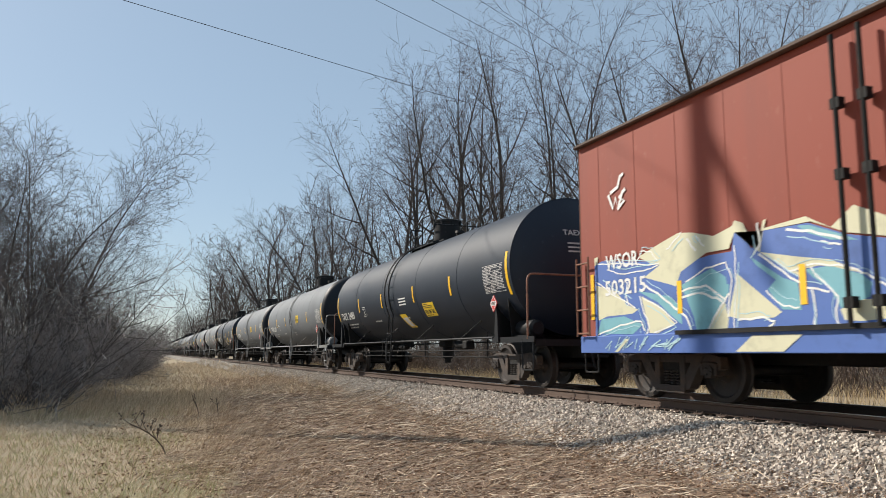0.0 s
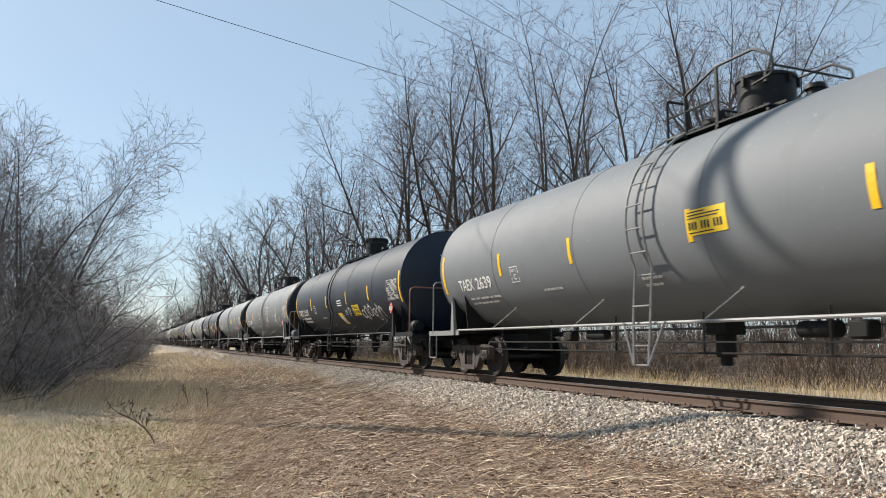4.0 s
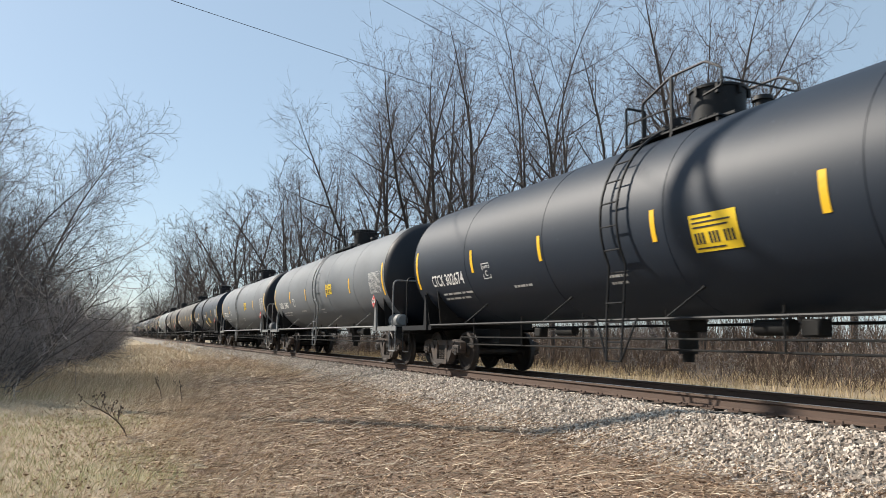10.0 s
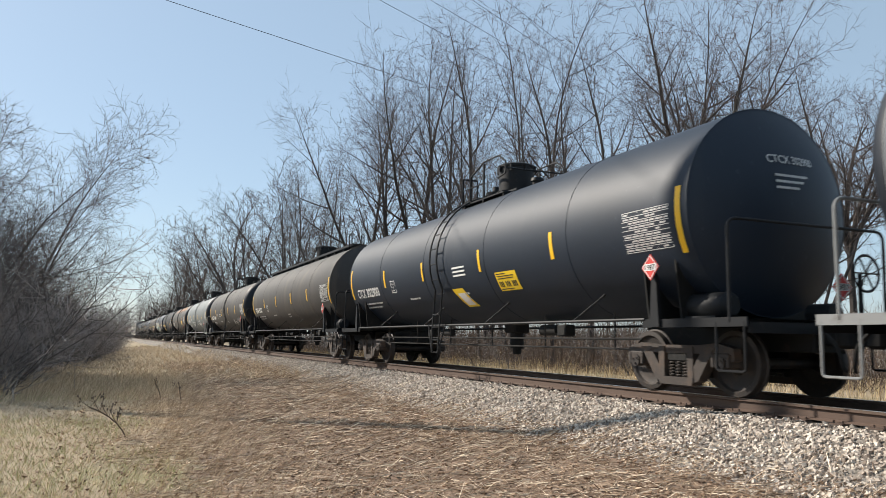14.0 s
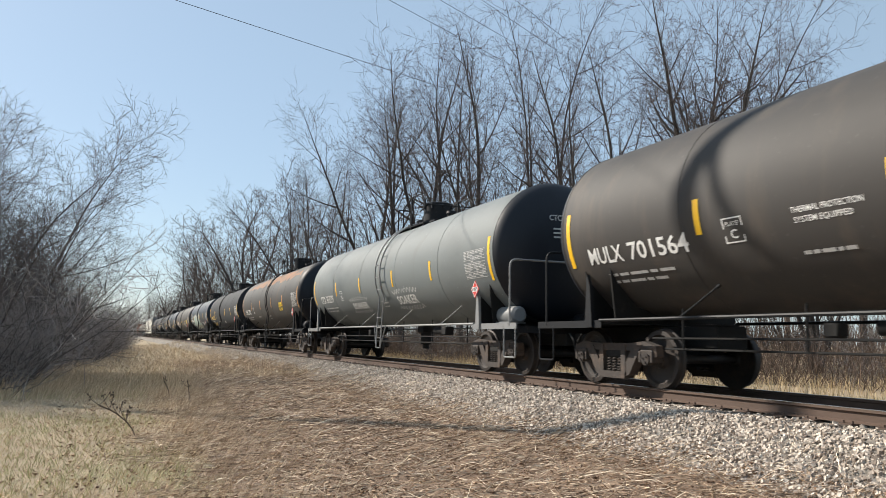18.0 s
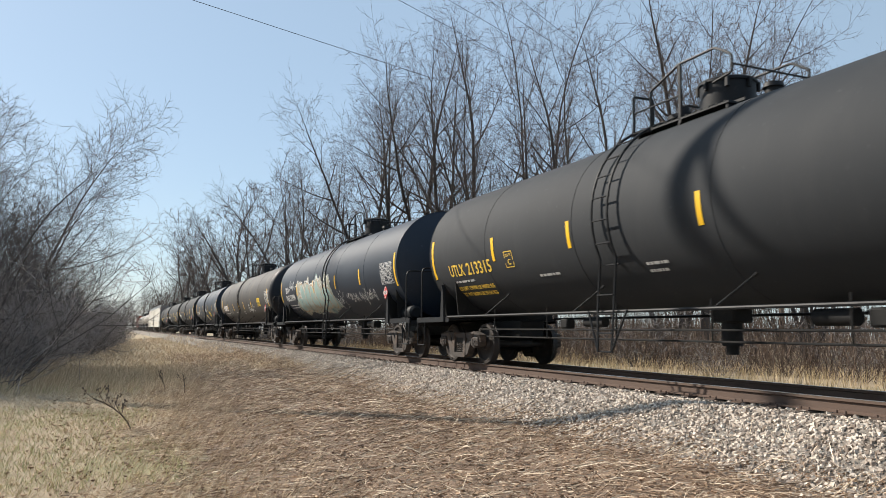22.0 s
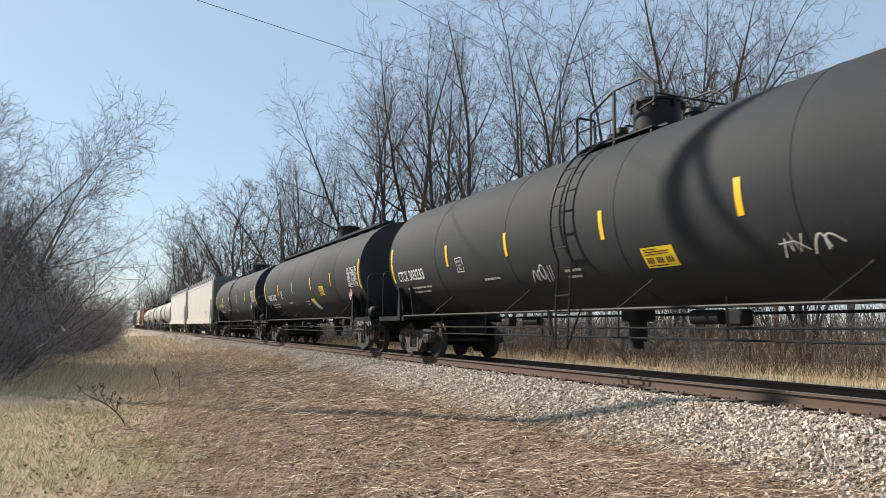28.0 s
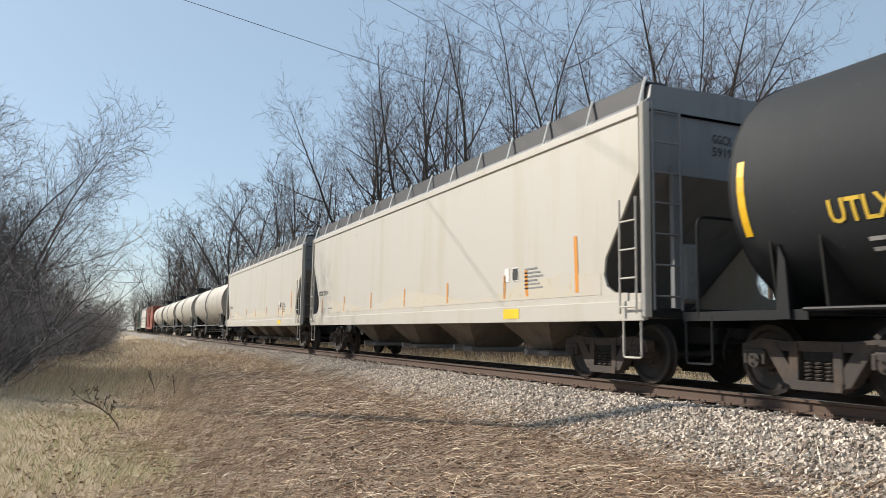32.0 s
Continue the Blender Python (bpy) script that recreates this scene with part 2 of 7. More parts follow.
def add_lathe(bm, profile, m, n=32):
    """A turned solid: rows of (along, radius) about the x axis, moved by m."""
    rings = []
    for x, r in profile:
        if r < 1e-5:
            rings.append([bm.verts.new(m @ Vector((x, 0, 0)))])
        else:
            rings.append([bm.verts.new(m @ Vector((x, r * math.cos(2 * math.pi * k / n), r * math.sin(2 * math.pi * k / n)))) for k in range(n)])
    for q, w in zip(rings, rings[1:]):
        for k in range(n):
            a, b = q[k % len(q)], q[(k + 1) % len(q)]
            c, d = w[(k + 1) % len(w)], w[k % len(w)]
            f = list(dict.fromkeys((a, b, c, d)))
            if len(f) > 2:
                bm.faces.new(f)


def add_plate(bm, outline, y0, y1):
    """A flat plate: an outline of (x, z), thick from y0 to y1."""
    a = [bm.verts.new((x, y0, z)) for x, z in outline]
    b = [bm.verts.new((x, y1, z)) for x, z in outline]
    bm.faces.new(a)
    bm.faces.new(b[::-1])
    for i in range(len(a)):
        j = (i + 1) % len(a)
        bm.faces.new((a[j], a[i], b[i], b[j]))


# ---- ground: one sheet to the horizon, with the bank under the track
def ground_height(x, y):
    """Verge, ditch-side slope and bank, before the ballast lies on it."""
    near = max(0.0, min(1.0, (y - 0.5) / 5.2))
    z = 0.20 * near * near * (3 - 2 * near)
    if y > 7:
        z = 0.20 + 0.15 * min(1.0, (y - 7) / 5)
        z += 0.25 * max(0.0, min(1.0, (y - 15) / 20))
    z += 0.035 * noise.noise(Vector((x * 0.5, y * 0.5, 0))) + 0.02 * noise.noise(Vector((x * 1.7, y * 1.7, 3)))
    return z


def ballast_height(x, y):
    """Top of the stone bed at a distance from the centre line."""
    d = abs(y - YC)
    wob = 0.10 * noise.noise(Vector((x * 0.35, 1.0 if y < YC else 9.0, 0)))
    s = (d - 1.55) / (1.35 + wob * 2)
    z = 0.645 - 0.47 * max(0.0, s) - (0.0 if s < 1 else 0.05)
    return z + 0.012 * noise.noise(Vector((x * 3, y * 3, 5)))


GROUND_MAT = material("dry_winter_turf", (0.31, 0.24, 0.155), 0.95, 0.0,
                      [((0.24, 0.225, 0.11), 0.25, 0.50, 0.2, ONE), ((0.36, 0.28, 0.185), 1.8, 0.5, 0.2, ONE), ((0.19, 0.135, 0.085), 13, 0.55, 0.15, ONE)], 1.0, 30)
xs = sorted(set([-900, -600, -420, -300, -220, -170] + [round(-130 + i * 2.5, 2) for i in range(36)] + [round(-40 + i * 0.4, 2) for i in range(111)]
                + [6, 9, 14, 22, 40, 80, 200, 600]))
ys = sorted(set([-600, -300, -150, -80, -45, -28, -18, -12] + [round(-8 + i * 0.35, 2) for i in range(75)] + [20, 22, 25, 28, 33, 40, 55, 80, 150, 300, 700]))
bm = bmesh.new()
grid = [[bm.verts.new((x, y, ground_height(x, y))) for y in ys] for x in xs]
for i in range(len(xs) - 1):
    for j in range(len(ys) - 1):
        bm.faces.new((grid[i][j], grid[i + 1][j], grid[i + 1][j + 1], grid[i][j + 1]))
ground = new("ground", mesh_of("ground", bm, GROUND_MAT, True))
tagged(ground, "dry winter turf and straw sloping up to the railway bank", "ground", kind="structure")

BALLAST_MAT = material("crushed_limestone_bed", (0.20, 0.175, 0.148), 0.95, 0.0,
                       [((0.12, 0.105, 0.085), 14, 0.5, 0.1, ONE), ((0.38, 0.34, 0.29), 22, 0.55, 0.1, ONE)], 1.0, 24)
bm = bmesh.new()
xs = sorted(set([-700, -450, -300, -200] + [round(-150 + i * 3.0, 2) for i in range(38)] + [round(-38 + i * 0.5, 2) for i in range(92)] + [12, 20, 40, 90, 250, 480]))
ys = [YC + d for d in (-3.05, -2.75, -2.45, -2.15, -1.85, -1.55, -1.3, -0.9, -0.5, 0, 0.5, 0.9, 1.3, 1.55, 1.9, 2.3, 2.7, 3.0)]
grid = [[bm.verts.new((x, y, ballast_height(x, y))) for y in ys] for x in xs]
for i in range(len(xs) - 1):
    for j in range(len(ys) - 1):
        bm.faces.new((grid[i][j], grid[i + 1][j], grid[i + 1][j + 1], grid[i][j + 1]))
bed = new("ballast_bed", mesh_of("ballast_bed", bm, BALLAST_MAT, True))
tagged(bed, "sloped bed of pale crushed limestone under the track", "ballast", kind="structure")

rng = np.random.default_rng(7)


def loose(name, verts, faces, mat, label, category):
    """One object of many small pieces that nobody could count."""
    me = bpy.data.meshes.new(name)
    me.from_pydata(verts, [], faces)
    me.materials.append(mat)
    ob = new(name, me)
    return tagged(ob, label, category, kind="stuff")


def scatter_stones(name, spots, sizes, mat, label):
    """Angular stones: squashed cubes turned at random."""
    n = len(spots)
    base = np.array([(-1, -1, -1), (1, -1, -1), (1, 1, -1), (-1, 1, -1), (-1, -1, 1), (1, -1, 1), (1, 1, 1), (-1, 1, 1)], float)
    v = base[None] * (1 + rng.uniform(-0.45, 0.2, (n, 8, 3)))
    v *= rng.uniform(0.6, 1.0, (n, 1, 3)) * np.asarray(sizes)[:, None, None] * 0.5
    q = rng.normal(size=(n, 4))
    q /= np.linalg.norm(q, axis=1)[:, None]
    w, x, y, z = q.T
    rot = np.stack([np.stack([1 - 2 * (y * y + z * z), 2 * (x * y - w * z), 2 * (x * z + w * y)], -1),
                    np.stack([2 * (x * y + w * z), 1 - 2 * (x * x + z * z), 2 * (y * z - w * x)], -1),
                    np.stack([2 * (x * z - w * y), 2 * (y * z + w * x), 1 - 2 * (x * x + y * y)], -1)], 1)
    v = np.einsum("nij,nkj->nki", rot, v) + np.asarray(spots)[:, None, :]
    f = np.array([(0, 3, 2, 1), (4, 5, 6, 7), (0, 1, 5, 4), (1, 2, 6, 5), (2, 3, 7, 6), (3, 0, 4, 7)])
    faces = (f[None] + 8 * np.arange(n)[:, None, None]).reshape(-1, 4)
    return loose(name, v.reshape(-1, 3).tolist(), faces.tolist(), mat, label, "gravel")


STONE_MAT = varied("limestone_chippings", (0.19, 0.15, 0.12), (0.74, 0.65, 0.55), 0.9, True, (0.47, 0.40, 0.335))
spots, sizes = [], []
for x0, x1, per in ((-20, -2.0, 780), (-36, -20, 230), (-64, -36, 110)):
    for _ in range(int((x1 - x0) * 2.5 * per * 0.85)):
        x, d = rng.uniform(x0, x1), rng.uniform(1.05, 3.15)
        if d > 2.85 and rng.random() < 0.55:
            continue
        y = YC - d
        z = max(ballast_height(x, y), ground_height(x, y) if d > 2.7 else -1)
        s = rng.uniform(0.02, 0.052)
        spots.append((x, y, z + s * 0.16))
        sizes.append(s)
for _ in range(5000):
    x, d = rng.uniform(-40, -2), rng.uniform(-2.9, 1.0)
    s = rng.uniform(0.03, 0.07)
    spots.append((x, YC - d, ballast_height(x, YC - d) + s * 0.1))
    sizes.append(s)
scatter_stones("ballast_stones", spots, sizes, STONE_MAT, "loose pale grey crushed stone along the track")

# ---- track
RAIL_PROFILE = [(-0.0375, 0.0), (0.0375, 0.0), (0.0375, -0.035), (0.009, -0.05), (0.009, -0.142), (0.07, -0.158), (0.07, -0.171),
                (-0.07, -0.171), (-0.07, -0.158), (-0.009, -0.142), (-0.009, -0.05), (-0.0375, -0.035)]
for side in (-1, 1):
    bm = bmesh.new()
    ends = []
    for x in (-700, 480):
        ends.append([bm.verts.new((x, YC + side * GAUGE_HALF + u, RAIL_TOP + w - (0.004 if i < 2 else 0))) for i, (u, w) in enumerate(RAIL_PROFILE)])
    for i in range(12):
        j = (i + 1) % 12
        bm.faces.new((ends[0][i], ends[0][j], ends[1][j], ends[1][i]))
    rail = new("rail", mesh_of("rail", bm, RAIL_RUST))
    tagged(rail, "rusty steel rail with a polished running surface", "rail", "the two rails", kind="structure")
    bm = bmesh.new()
    add_box(bm, -700, 480, YC + side * GAUGE_HALF - 0.031, YC + side * GAUGE_HALF + 0.031, RAIL_TOP - 0.003, RAIL_TOP + 0.001)
    part("running_surface", bm, RAIL_SHINE, rail, "shiny worn steel")

bm = bmesh.new()
add_box(bm, -0.11, 0.11, -1.3, 1.3, -0.17, 0.0, 0.012)
tie_mesh = mesh_of("tie", bm, TIE_WOOD)
bm = bmesh.new()
add_box(bm, -0.09, 0.09, -0.17, 0.17, 0.0, 0.014)
for u in (-0.06, 0.06):
    for w in (-0.11, 0.11):
        add_rod(bm, (u, w, 0.01), (u, w, 0.045), 0.012, 6)
chair_mesh = mesh_of("tie_plate", bm, RAIL_RUST)
track = tagged(new("track_bed"), "weathered wooden ties set in the stone under the rails", "railway ties", kind="structure")
for i in range(150):
    x = 1.5 - i * 0.52 + rng.uniform(-0.03, 0.03)
    tie = part("tie", tie_mesh, None, track)
    tie.location = (x, YC + rng.uniform(-0.04, 0.04), RAIL_TOP - 0.171 - 0.012)
    tie.rotation_euler = (0, 0, rng.uniform(-0.012, 0.012))
    for side in (-1, 1):
        ch = part("tie_plate", chair_mesh, None, tie)
        ch.location = (0, side * GAUGE_HALF - (tie.location.y - YC), 0.0)


# ---- dead stalks and grass
def blades(name, roots, tips, width, mat, label, category):
    """Thin stems: a three-sided sliver from each root, bent to its tip."""
    roots, tips, width = np.asarray(roots, float), np.asarray(tips, float), np.asarray(width, float)[:, None]
    n = len(roots)
    d = tips - roots
    side = np.cross(d, rng.normal(size=(n, 3)))
    side /= np.linalg.norm(side, axis=1)[:, None] + 1e-9
    up = np.cross(d, side)
    up /= np.linalg.norm(up, axis=1)[:, None] + 1e-9
    mid = (roots + tips) / 2 + np.linalg.norm(d, axis=1)[:, None] * rng.normal(0, 0.08, (n, 3))
    v = np.stack([roots + side * width, roots - side * width, roots + up * width, mid + side * width * 0.8, mid - side * width * 0.8, mid + up * width * 0.8, tips], 1)
    f = [(0, 1, 4, 3), (1, 2, 5, 4), (2, 0, 3, 5)]
    g = [(3, 4, 6), (4, 5, 6), (5, 3, 6)]
    off = 7 * np.arange(n)[:, None, None]
    faces = (np.array(f)[None] + off).reshape(-1, 4).tolist() + (np.array(g)[None] + off).reshape(-1, 3).tolist()
    return loose(name, v.reshape(-1, 3).tolist(), faces, mat, label, category)


STRAW_MAT = varied("dead_stalks", (0.09, 0.058, 0.040), (0.90, 0.76, 0.58), 0.7, True, (0.38, 0.265, 0.175))
GRASS_MAT = varied("dry_grass", (0.28, 0.205, 0.125), (0.86, 0.71, 0.50), 0.85, True, (0.60, 0.46, 0.31))
GREEN_MAT = varied("first_green_grass", (0.24, 0.25, 0.10), (0.56, 0.52, 0.27), 0.85, True)
LITTER = material("brown_leaf_litter", (0.19, 0.125, 0.082), 0.95, 0.0, [((0.30, 0.21, 0.14), 3, 0.52, 0.15, ONE), ((0.07, 0.052, 0.038), 7, 0.56, 0.12, ONE)], 1.0, 30)
bm = bmesh.new()
cells = {}
for i in range(170):
    for j in range(24):
        x, y = -2 - i * 0.25, 0.4 + j * 0.25
        edge = 0.9 + 0.8 * noise.noise(Vector((x * 0.3, 4, 1))) + 0.06 * max(0, -x - 9)
        if y < edge + 0.3 * noise.noise(Vector((x * 1.5, y * 1.5, 1))):
            continue
        q = []
        for u, w in ((0, 0), (1, 0), (1, 1), (0, 1)):
            k = (i - u, j + w)
            if k not in cells:
                px, py = -2 - k[0] * 0.25, 0.4 + k[1] * 0.25
                cells[k] = bm.verts.new((px, py, ground_height(px, py) + 0.012 + 0.012 * noise.noise(Vector((px * 4, py * 4, 0)))))
            q.append(cells[k])
        bm.faces.new(q)
bmesh.ops.recalc_face_normals(bm, faces=bm.faces)
litter = new("litter_bed", mesh_of("litter_bed", bm, LITTER, True))
tagged(litter, "dark brown bed of rotted stalks on the verge", "ground", kind="structure")
roots, tips, width = [], [], []
for _ in range(46000):
    u = rng.random() ** 1.7
    x = -2.5 - 40 * u
    y = rng.uniform((0.4 if x > -13 else 1.2) + 0.9 * noise.noise(Vector((x * 0.6, 3, 7))) - 0.6 * rng.random() ** 2, 6.1 + 0.4 * (rng.random() < 0.3))
    if x < -20 and y < 2.4:
        continue
    patch_way = 1.1 + 1.3 * noise.noise(Vector((x * 0.55, y * 0.55, 6)))
    a = rng.normal(patch_way, 0.75)
    ln = rng.uniform(0.05, 0.26) if rng.random() < 0.8 else rng.uniform(0.25, 0.7)
    ln *= 1 + 0.8 * u
    z = ground_height(x, y) + rng.uniform(0.005, 0.035)
    dx, dy = math.cos(a) * ln, math.sin(a) * ln
    ex, ey = x + dx, y + dy
    ez = ground_height(ex, ey) + rng.uniform(0.005, 0.06) + (rng.uniform(0, 0.12) if rng.random() < 0.12 else 0)
    if y > 5.6:
        z = max(z, ballast_height(x, y) + 0.02)
    if ey > 5.6:
        ez = max(ez, ballast_height(ex, ey) + 0.02)
    roots.append((x, y, z))
    tips.append((ex, ey, ez))
    width.append(rng.uniform(0.0014, 0.0044) * (1 + 1.6 * u))
blades("flattened_straw", roots, tips, width, STRAW_MAT, "mat of flattened pale dead stalks on the verge", "straw")
# crumbled stalks and leaf scraps between the straw
n = 26000
u = rng.random(n) ** 1.6
px, py = -2.6 - 20 * u, rng.uniform(-2.4, 6.2, n)
keep = (py > 0.17 * px - 0.6) & (py > 0.4 + 0.9 * rng.random(n) - 1.6 * (rng.random(n) < 0.3))
px, py, u = px[keep], py[keep], u[keep]
n = len(px)
pz = np.array([max(ground_height(x, y), ballast_height(x, y) if y > 5.6 else -1) + 0.016 for x, y in zip(px, py)])
turn, size, flat = rng.uniform(0, 6.3, n), rng.uniform(0.008, 0.028, n) * (1 + u), rng.uniform(0.3, 0.8, n)
ax, ay = np.cos(turn) * size, np.sin(turn) * size
v = np.stack([np.stack([px + ax, py + ay, pz + rng.uniform(0, 0.02, n)], -1), np.stack([px - ay * flat, py + ax * flat, pz + rng.uniform(0, 0.02, n)], -1),
              np.stack([px - ax, py - ay, pz + rng.uniform(0, 0.02, n)], -1), np.stack([px + ay * flat, py - ax * flat, pz + rng.uniform(0, 0.02, n)], -1), np.stack([px, py, pz - 0.012], -1)], 1)
f = np.array([(0, 1, 2), (0, 2, 3), (1, 0, 4), (2, 1, 4), (3, 2, 4), (0, 3, 4)])
SCRAP_MAT = varied("leaf_scraps", (0.13, 0.08, 0.055), (0.66, 0.50, 0.35), 0.85, True, (0.34, 0.225, 0.145))
loose("leaf_scraps", v.reshape(-1, 3).tolist(), (f[None] + 5 * np.arange(n)[:, None, None]).reshape(-1, 3).tolist(), SCRAP_MAT, "brown scraps of leaves and crumbled stalks on the verge", "leaf litter")
# thin wind-bent wisps where the grass meets the straw
roots, tips, width = [], [], []
for _ in range(2300):
    x = -5.5 - 17 * rng.random() ** 1.2
    y = 1.1 + 0.055 * max(0, -x - 8) + rng.normal(0, 0.6)
    ln, a, lean = rng.uniform(0.12, 0.62), rng.normal(1.0, 0.7), rng.uniform(0.2, 1.3)
    z = ground_height(x, y)
    k = ln / math.hypot(1, lean)
    roots.append((x, y, z))
    tips.append((x + math.cos(a) * k * lean, y + math.sin(a) * k * lean, z + k))
    width.append(rng.uniform(0.0012, 0.0028) * (1 - 0.05 * (x + 5)))
WISP_MAT = varied("tan_wisps", (0.24, 0.17, 0.11), (0.80, 0.65, 0.46), 0.85, True, (0.50, 0.38, 0.26))
blades("grass_wisps", roots, tips, width, WISP_MAT, "thin tan wisps of wind-bent dead grass", "grass")
roots, tips, width = [], [], []
for _ in range(36000):
    u = rng.random() ** 1.4
    x = -4.6 - 27 * u
    y = rng.uniform(0.17 * x - 1.0, 2.4)
    clump = noise.noise(Vector((x * 0.35, y * 0.35, 2)))
    if y > 0.9 + 0.8 * clump + 0.06 * max(0, -x - 9) + 0.5 * rng.random():
        continue
    tall = max(0.0, min(1.0, (-x - 15) / 8)) * max(0.0, 0.40 + clump)
    ln = rng.uniform(0.03, 0.12) + tall * rng.uniform(0.1, 0.65)
    a = rng.uniform(0, 6.3) if tall < 0.15 else rng.normal(1.1, 0.9)
    lean = rng.uniform(0.1, 1.0) if tall > 0.2 else rng.uniform(0.5, 3.0)
    z = ground_height(x, y)
    k = ln / math.hypot(1, lean)
    roots.append((x, y, z))
    tips.append((x + math.cos(a) * k * lean, y + math.sin(a) * k * lean, z + k + 0.01))
    width.append(rng.uniform(0.0018, 0.0038) * (1 + 1.0 * u))
for _ in range(13000):
    x = -26 - 80 * rng.random() ** 1.3
    y = rng.uniform(min(0.5, 0.06 * x + 1.0) - 1.5, 6.3 + 0.012 * max(0.0, -x - 30))
    ln, a, lean = rng.uniform(0.15, 0.5), rng.uniform(0, 6.3), rng.uniform(0.3, 2.5)
    z = max(ground_height(x, y), ballast_height(x, y) if y > 5.6 else -1)
    k = ln / math.hypot(1, lean)
    roots.append((x, y, z))
    tips.append((x + math.cos(a) * k * lean, y + math.sin(a) * k * lean, z + k))
    width.append(rng.uniform(0.006, 0.014))
blades("dry_grass", roots, tips, width, GRASS_MAT, "pale dry grass, short near the road and tall by the thicket", "grass")
roots, tips, width = [], [], []
for _ in range(9000):
    x = -8 - 20 * rng.random()
    y = rng.uniform(0.17 * x - 1.0, 0.8)
    if noise.noise(Vector((x * 0.25, y * 0.25, 8))) < -0.05:
        continue
    ln, a = rng.uniform(0.05, 0.16), rng.uniform(0, 6.3)
    z = ground_height(x, y)
    roots.append((x, y, z))
    tips.append((x + math.cos(a) * ln * 0.5, y + math.sin(a) * ln * 0.5, z + ln))
    width.append(rng.uniform(0.002, 0.004))
blades("green_grass", roots, tips, width, GREEN_MAT, "thin early green grass among the dry turf", "grass")
roots, tips, width = [], [], []
for _ in range(15000):
    x = 8 - 80 * rng.random()
    y = 12.0 + 9 * rng.random() ** 1.3
    ln, a, lean = rng.uniform(0.15, 0.5) + 0.45 * max(0.0, noise.noise(Vector((x * 0.5, y * 0.5, 21)))) * rng.random(), rng.uniform(0, 6.3), rng.uniform(0.05, 0.45)
    z = ground_height(x, y)
    roots.append((x, y, z))
    tips.append((x + math.cos(a) * ln * lean, y + math.sin(a) * ln * lean, z + ln))
    width.append(rng.uniform(0.003, 0.007))
TAN_MAT = varied("tan_grass", (0.22, 0.16, 0.085), (0.74, 0.58, 0.36), 0.85, True, (0.46, 0.35, 0.20))
blades("trackside_grass", roots, tips, width, TAN_MAT, "tall dead tan grass beyond the track", "grass")

roots, tips, width = [], [], []
for _ in range(26000):
    x = 9 - 95 * rng.random() ** 1.2
    y = max(14.6, 18.5 + 0.06 * x) + 9 * rng.random() ** 1.5
    ln, a, lean = rng.uniform(0.7, 2.3) * (0.75 + 0.4 * noise.noise(Vector((x * 0.4, y * 0.4, 11)))), rng.uniform(0, 6.3), rng.uniform(0.05, 0.7)
    z = ground_height(x, y) + (0.0 if rng.random() < 0.6 else rng.uniform(0.2, 0.9))
    roots.append((x, y, z))
    tips.append((x + math.cos(a) * ln * lean, y + math.sin(a) * ln * lean, z + ln * rng.uniform(0.5, 1.0)))
    width.append(rng.uniform(0.004, 0.011))
for _ in range(9000):
    x = 12 - 110 * rng.random()
    y = 26 + 26 * rng.random()
    ln, a, lean = rng.uniform(1.4, 3.6), rng.uniform(0, 6.3), rng.uniform(0.05, 0.5)
    z = ground_height(x, y) + (0.0 if rng.random() < 0.5 else rng.uniform(0.3, 1.2))
    roots.append((x, y, z))
    tips.append((x + math.cos(a) * ln * lean, y + math.sin(a) * ln * lean, z + ln * 0.8))
    width.append(rng.uniform(0.012, 0.03))
BRUSH_MAT = varied("bare_brush_stems", (0.05, 0.037, 0.03), (0.17, 0.12, 0.09), 0.9, True)
blades("wood_undergrowth", roots, tips, width, BRUSH_MAT, "tangle of brown leafless brush at the foot of the wood", "brush")

# ---- two dead weeds that stand out of the grass
WEED = material("dry_weed_stem", (0.10, 0.075, 0.055), 0.9, 0.0, [((0.17, 0.13, 0.09), 8, 0.5, 0.2, ONE)])


def dead_weed(x, y, tall, arms, label, bow=0.1):
    weed = tagged(new("dead_weed"), label, "weed", "dead weeds on the verge")
    weed.location = (x, y, ground_height(x, y))
    bm = bmesh.new()
    r = random.Random(int(tall * 100))
    spine = [Vector((0.02 * i * tall, -bow * tall * (i / 5) ** 1.4, tall * i / 5 * (1 - 0.06 * i))) for i in range(6)]
    add_pipe(bm, spine, 0.010, 6)
    part("stem", bm, WEED, weed)
    for i in range(arms):
        bm = bmesh.new()
        p = spine[2 + i % 4]
        d = Vector((r.uniform(-0.2, 0.2), r.uniform(-0.5, 0.5), r.uniform(0.2, 0.5))) * tall * 0.5
        add_pipe(bm, [p, p + d * 0.6, p + d + Vector((0, 0, 0.04))], 0.005, 5)
        q = p + d + Vector((0, 0, 0.04))
        for _ in range(3):
            add_box(bm, q.x - 0.012, q.x + 0.012, q.y - 0.012, q.y + 0.012, q.z - 0.012, q.z + 0.014, 0.004)
            q = q + Vector((r.uniform(-0.03, 0.03), r.uniform(-0.05, 0.05), r.uniform(-0.05, 0.03)))
        part("side_stem", bm, WEED, weed)


dead_weed(-18.4, 1.6, 0.75, 2, "thin dark dead stalk standing in the dry grass")
dead_weed(-12.6, 0.35, 0.72, 9, "forked brown dead weed with seed heads, bowed by the wind", 0.75)
dead_weed(-19.6, 1.25, 0.62, 4, "small forked dead weed in the tall grass", 0.25)

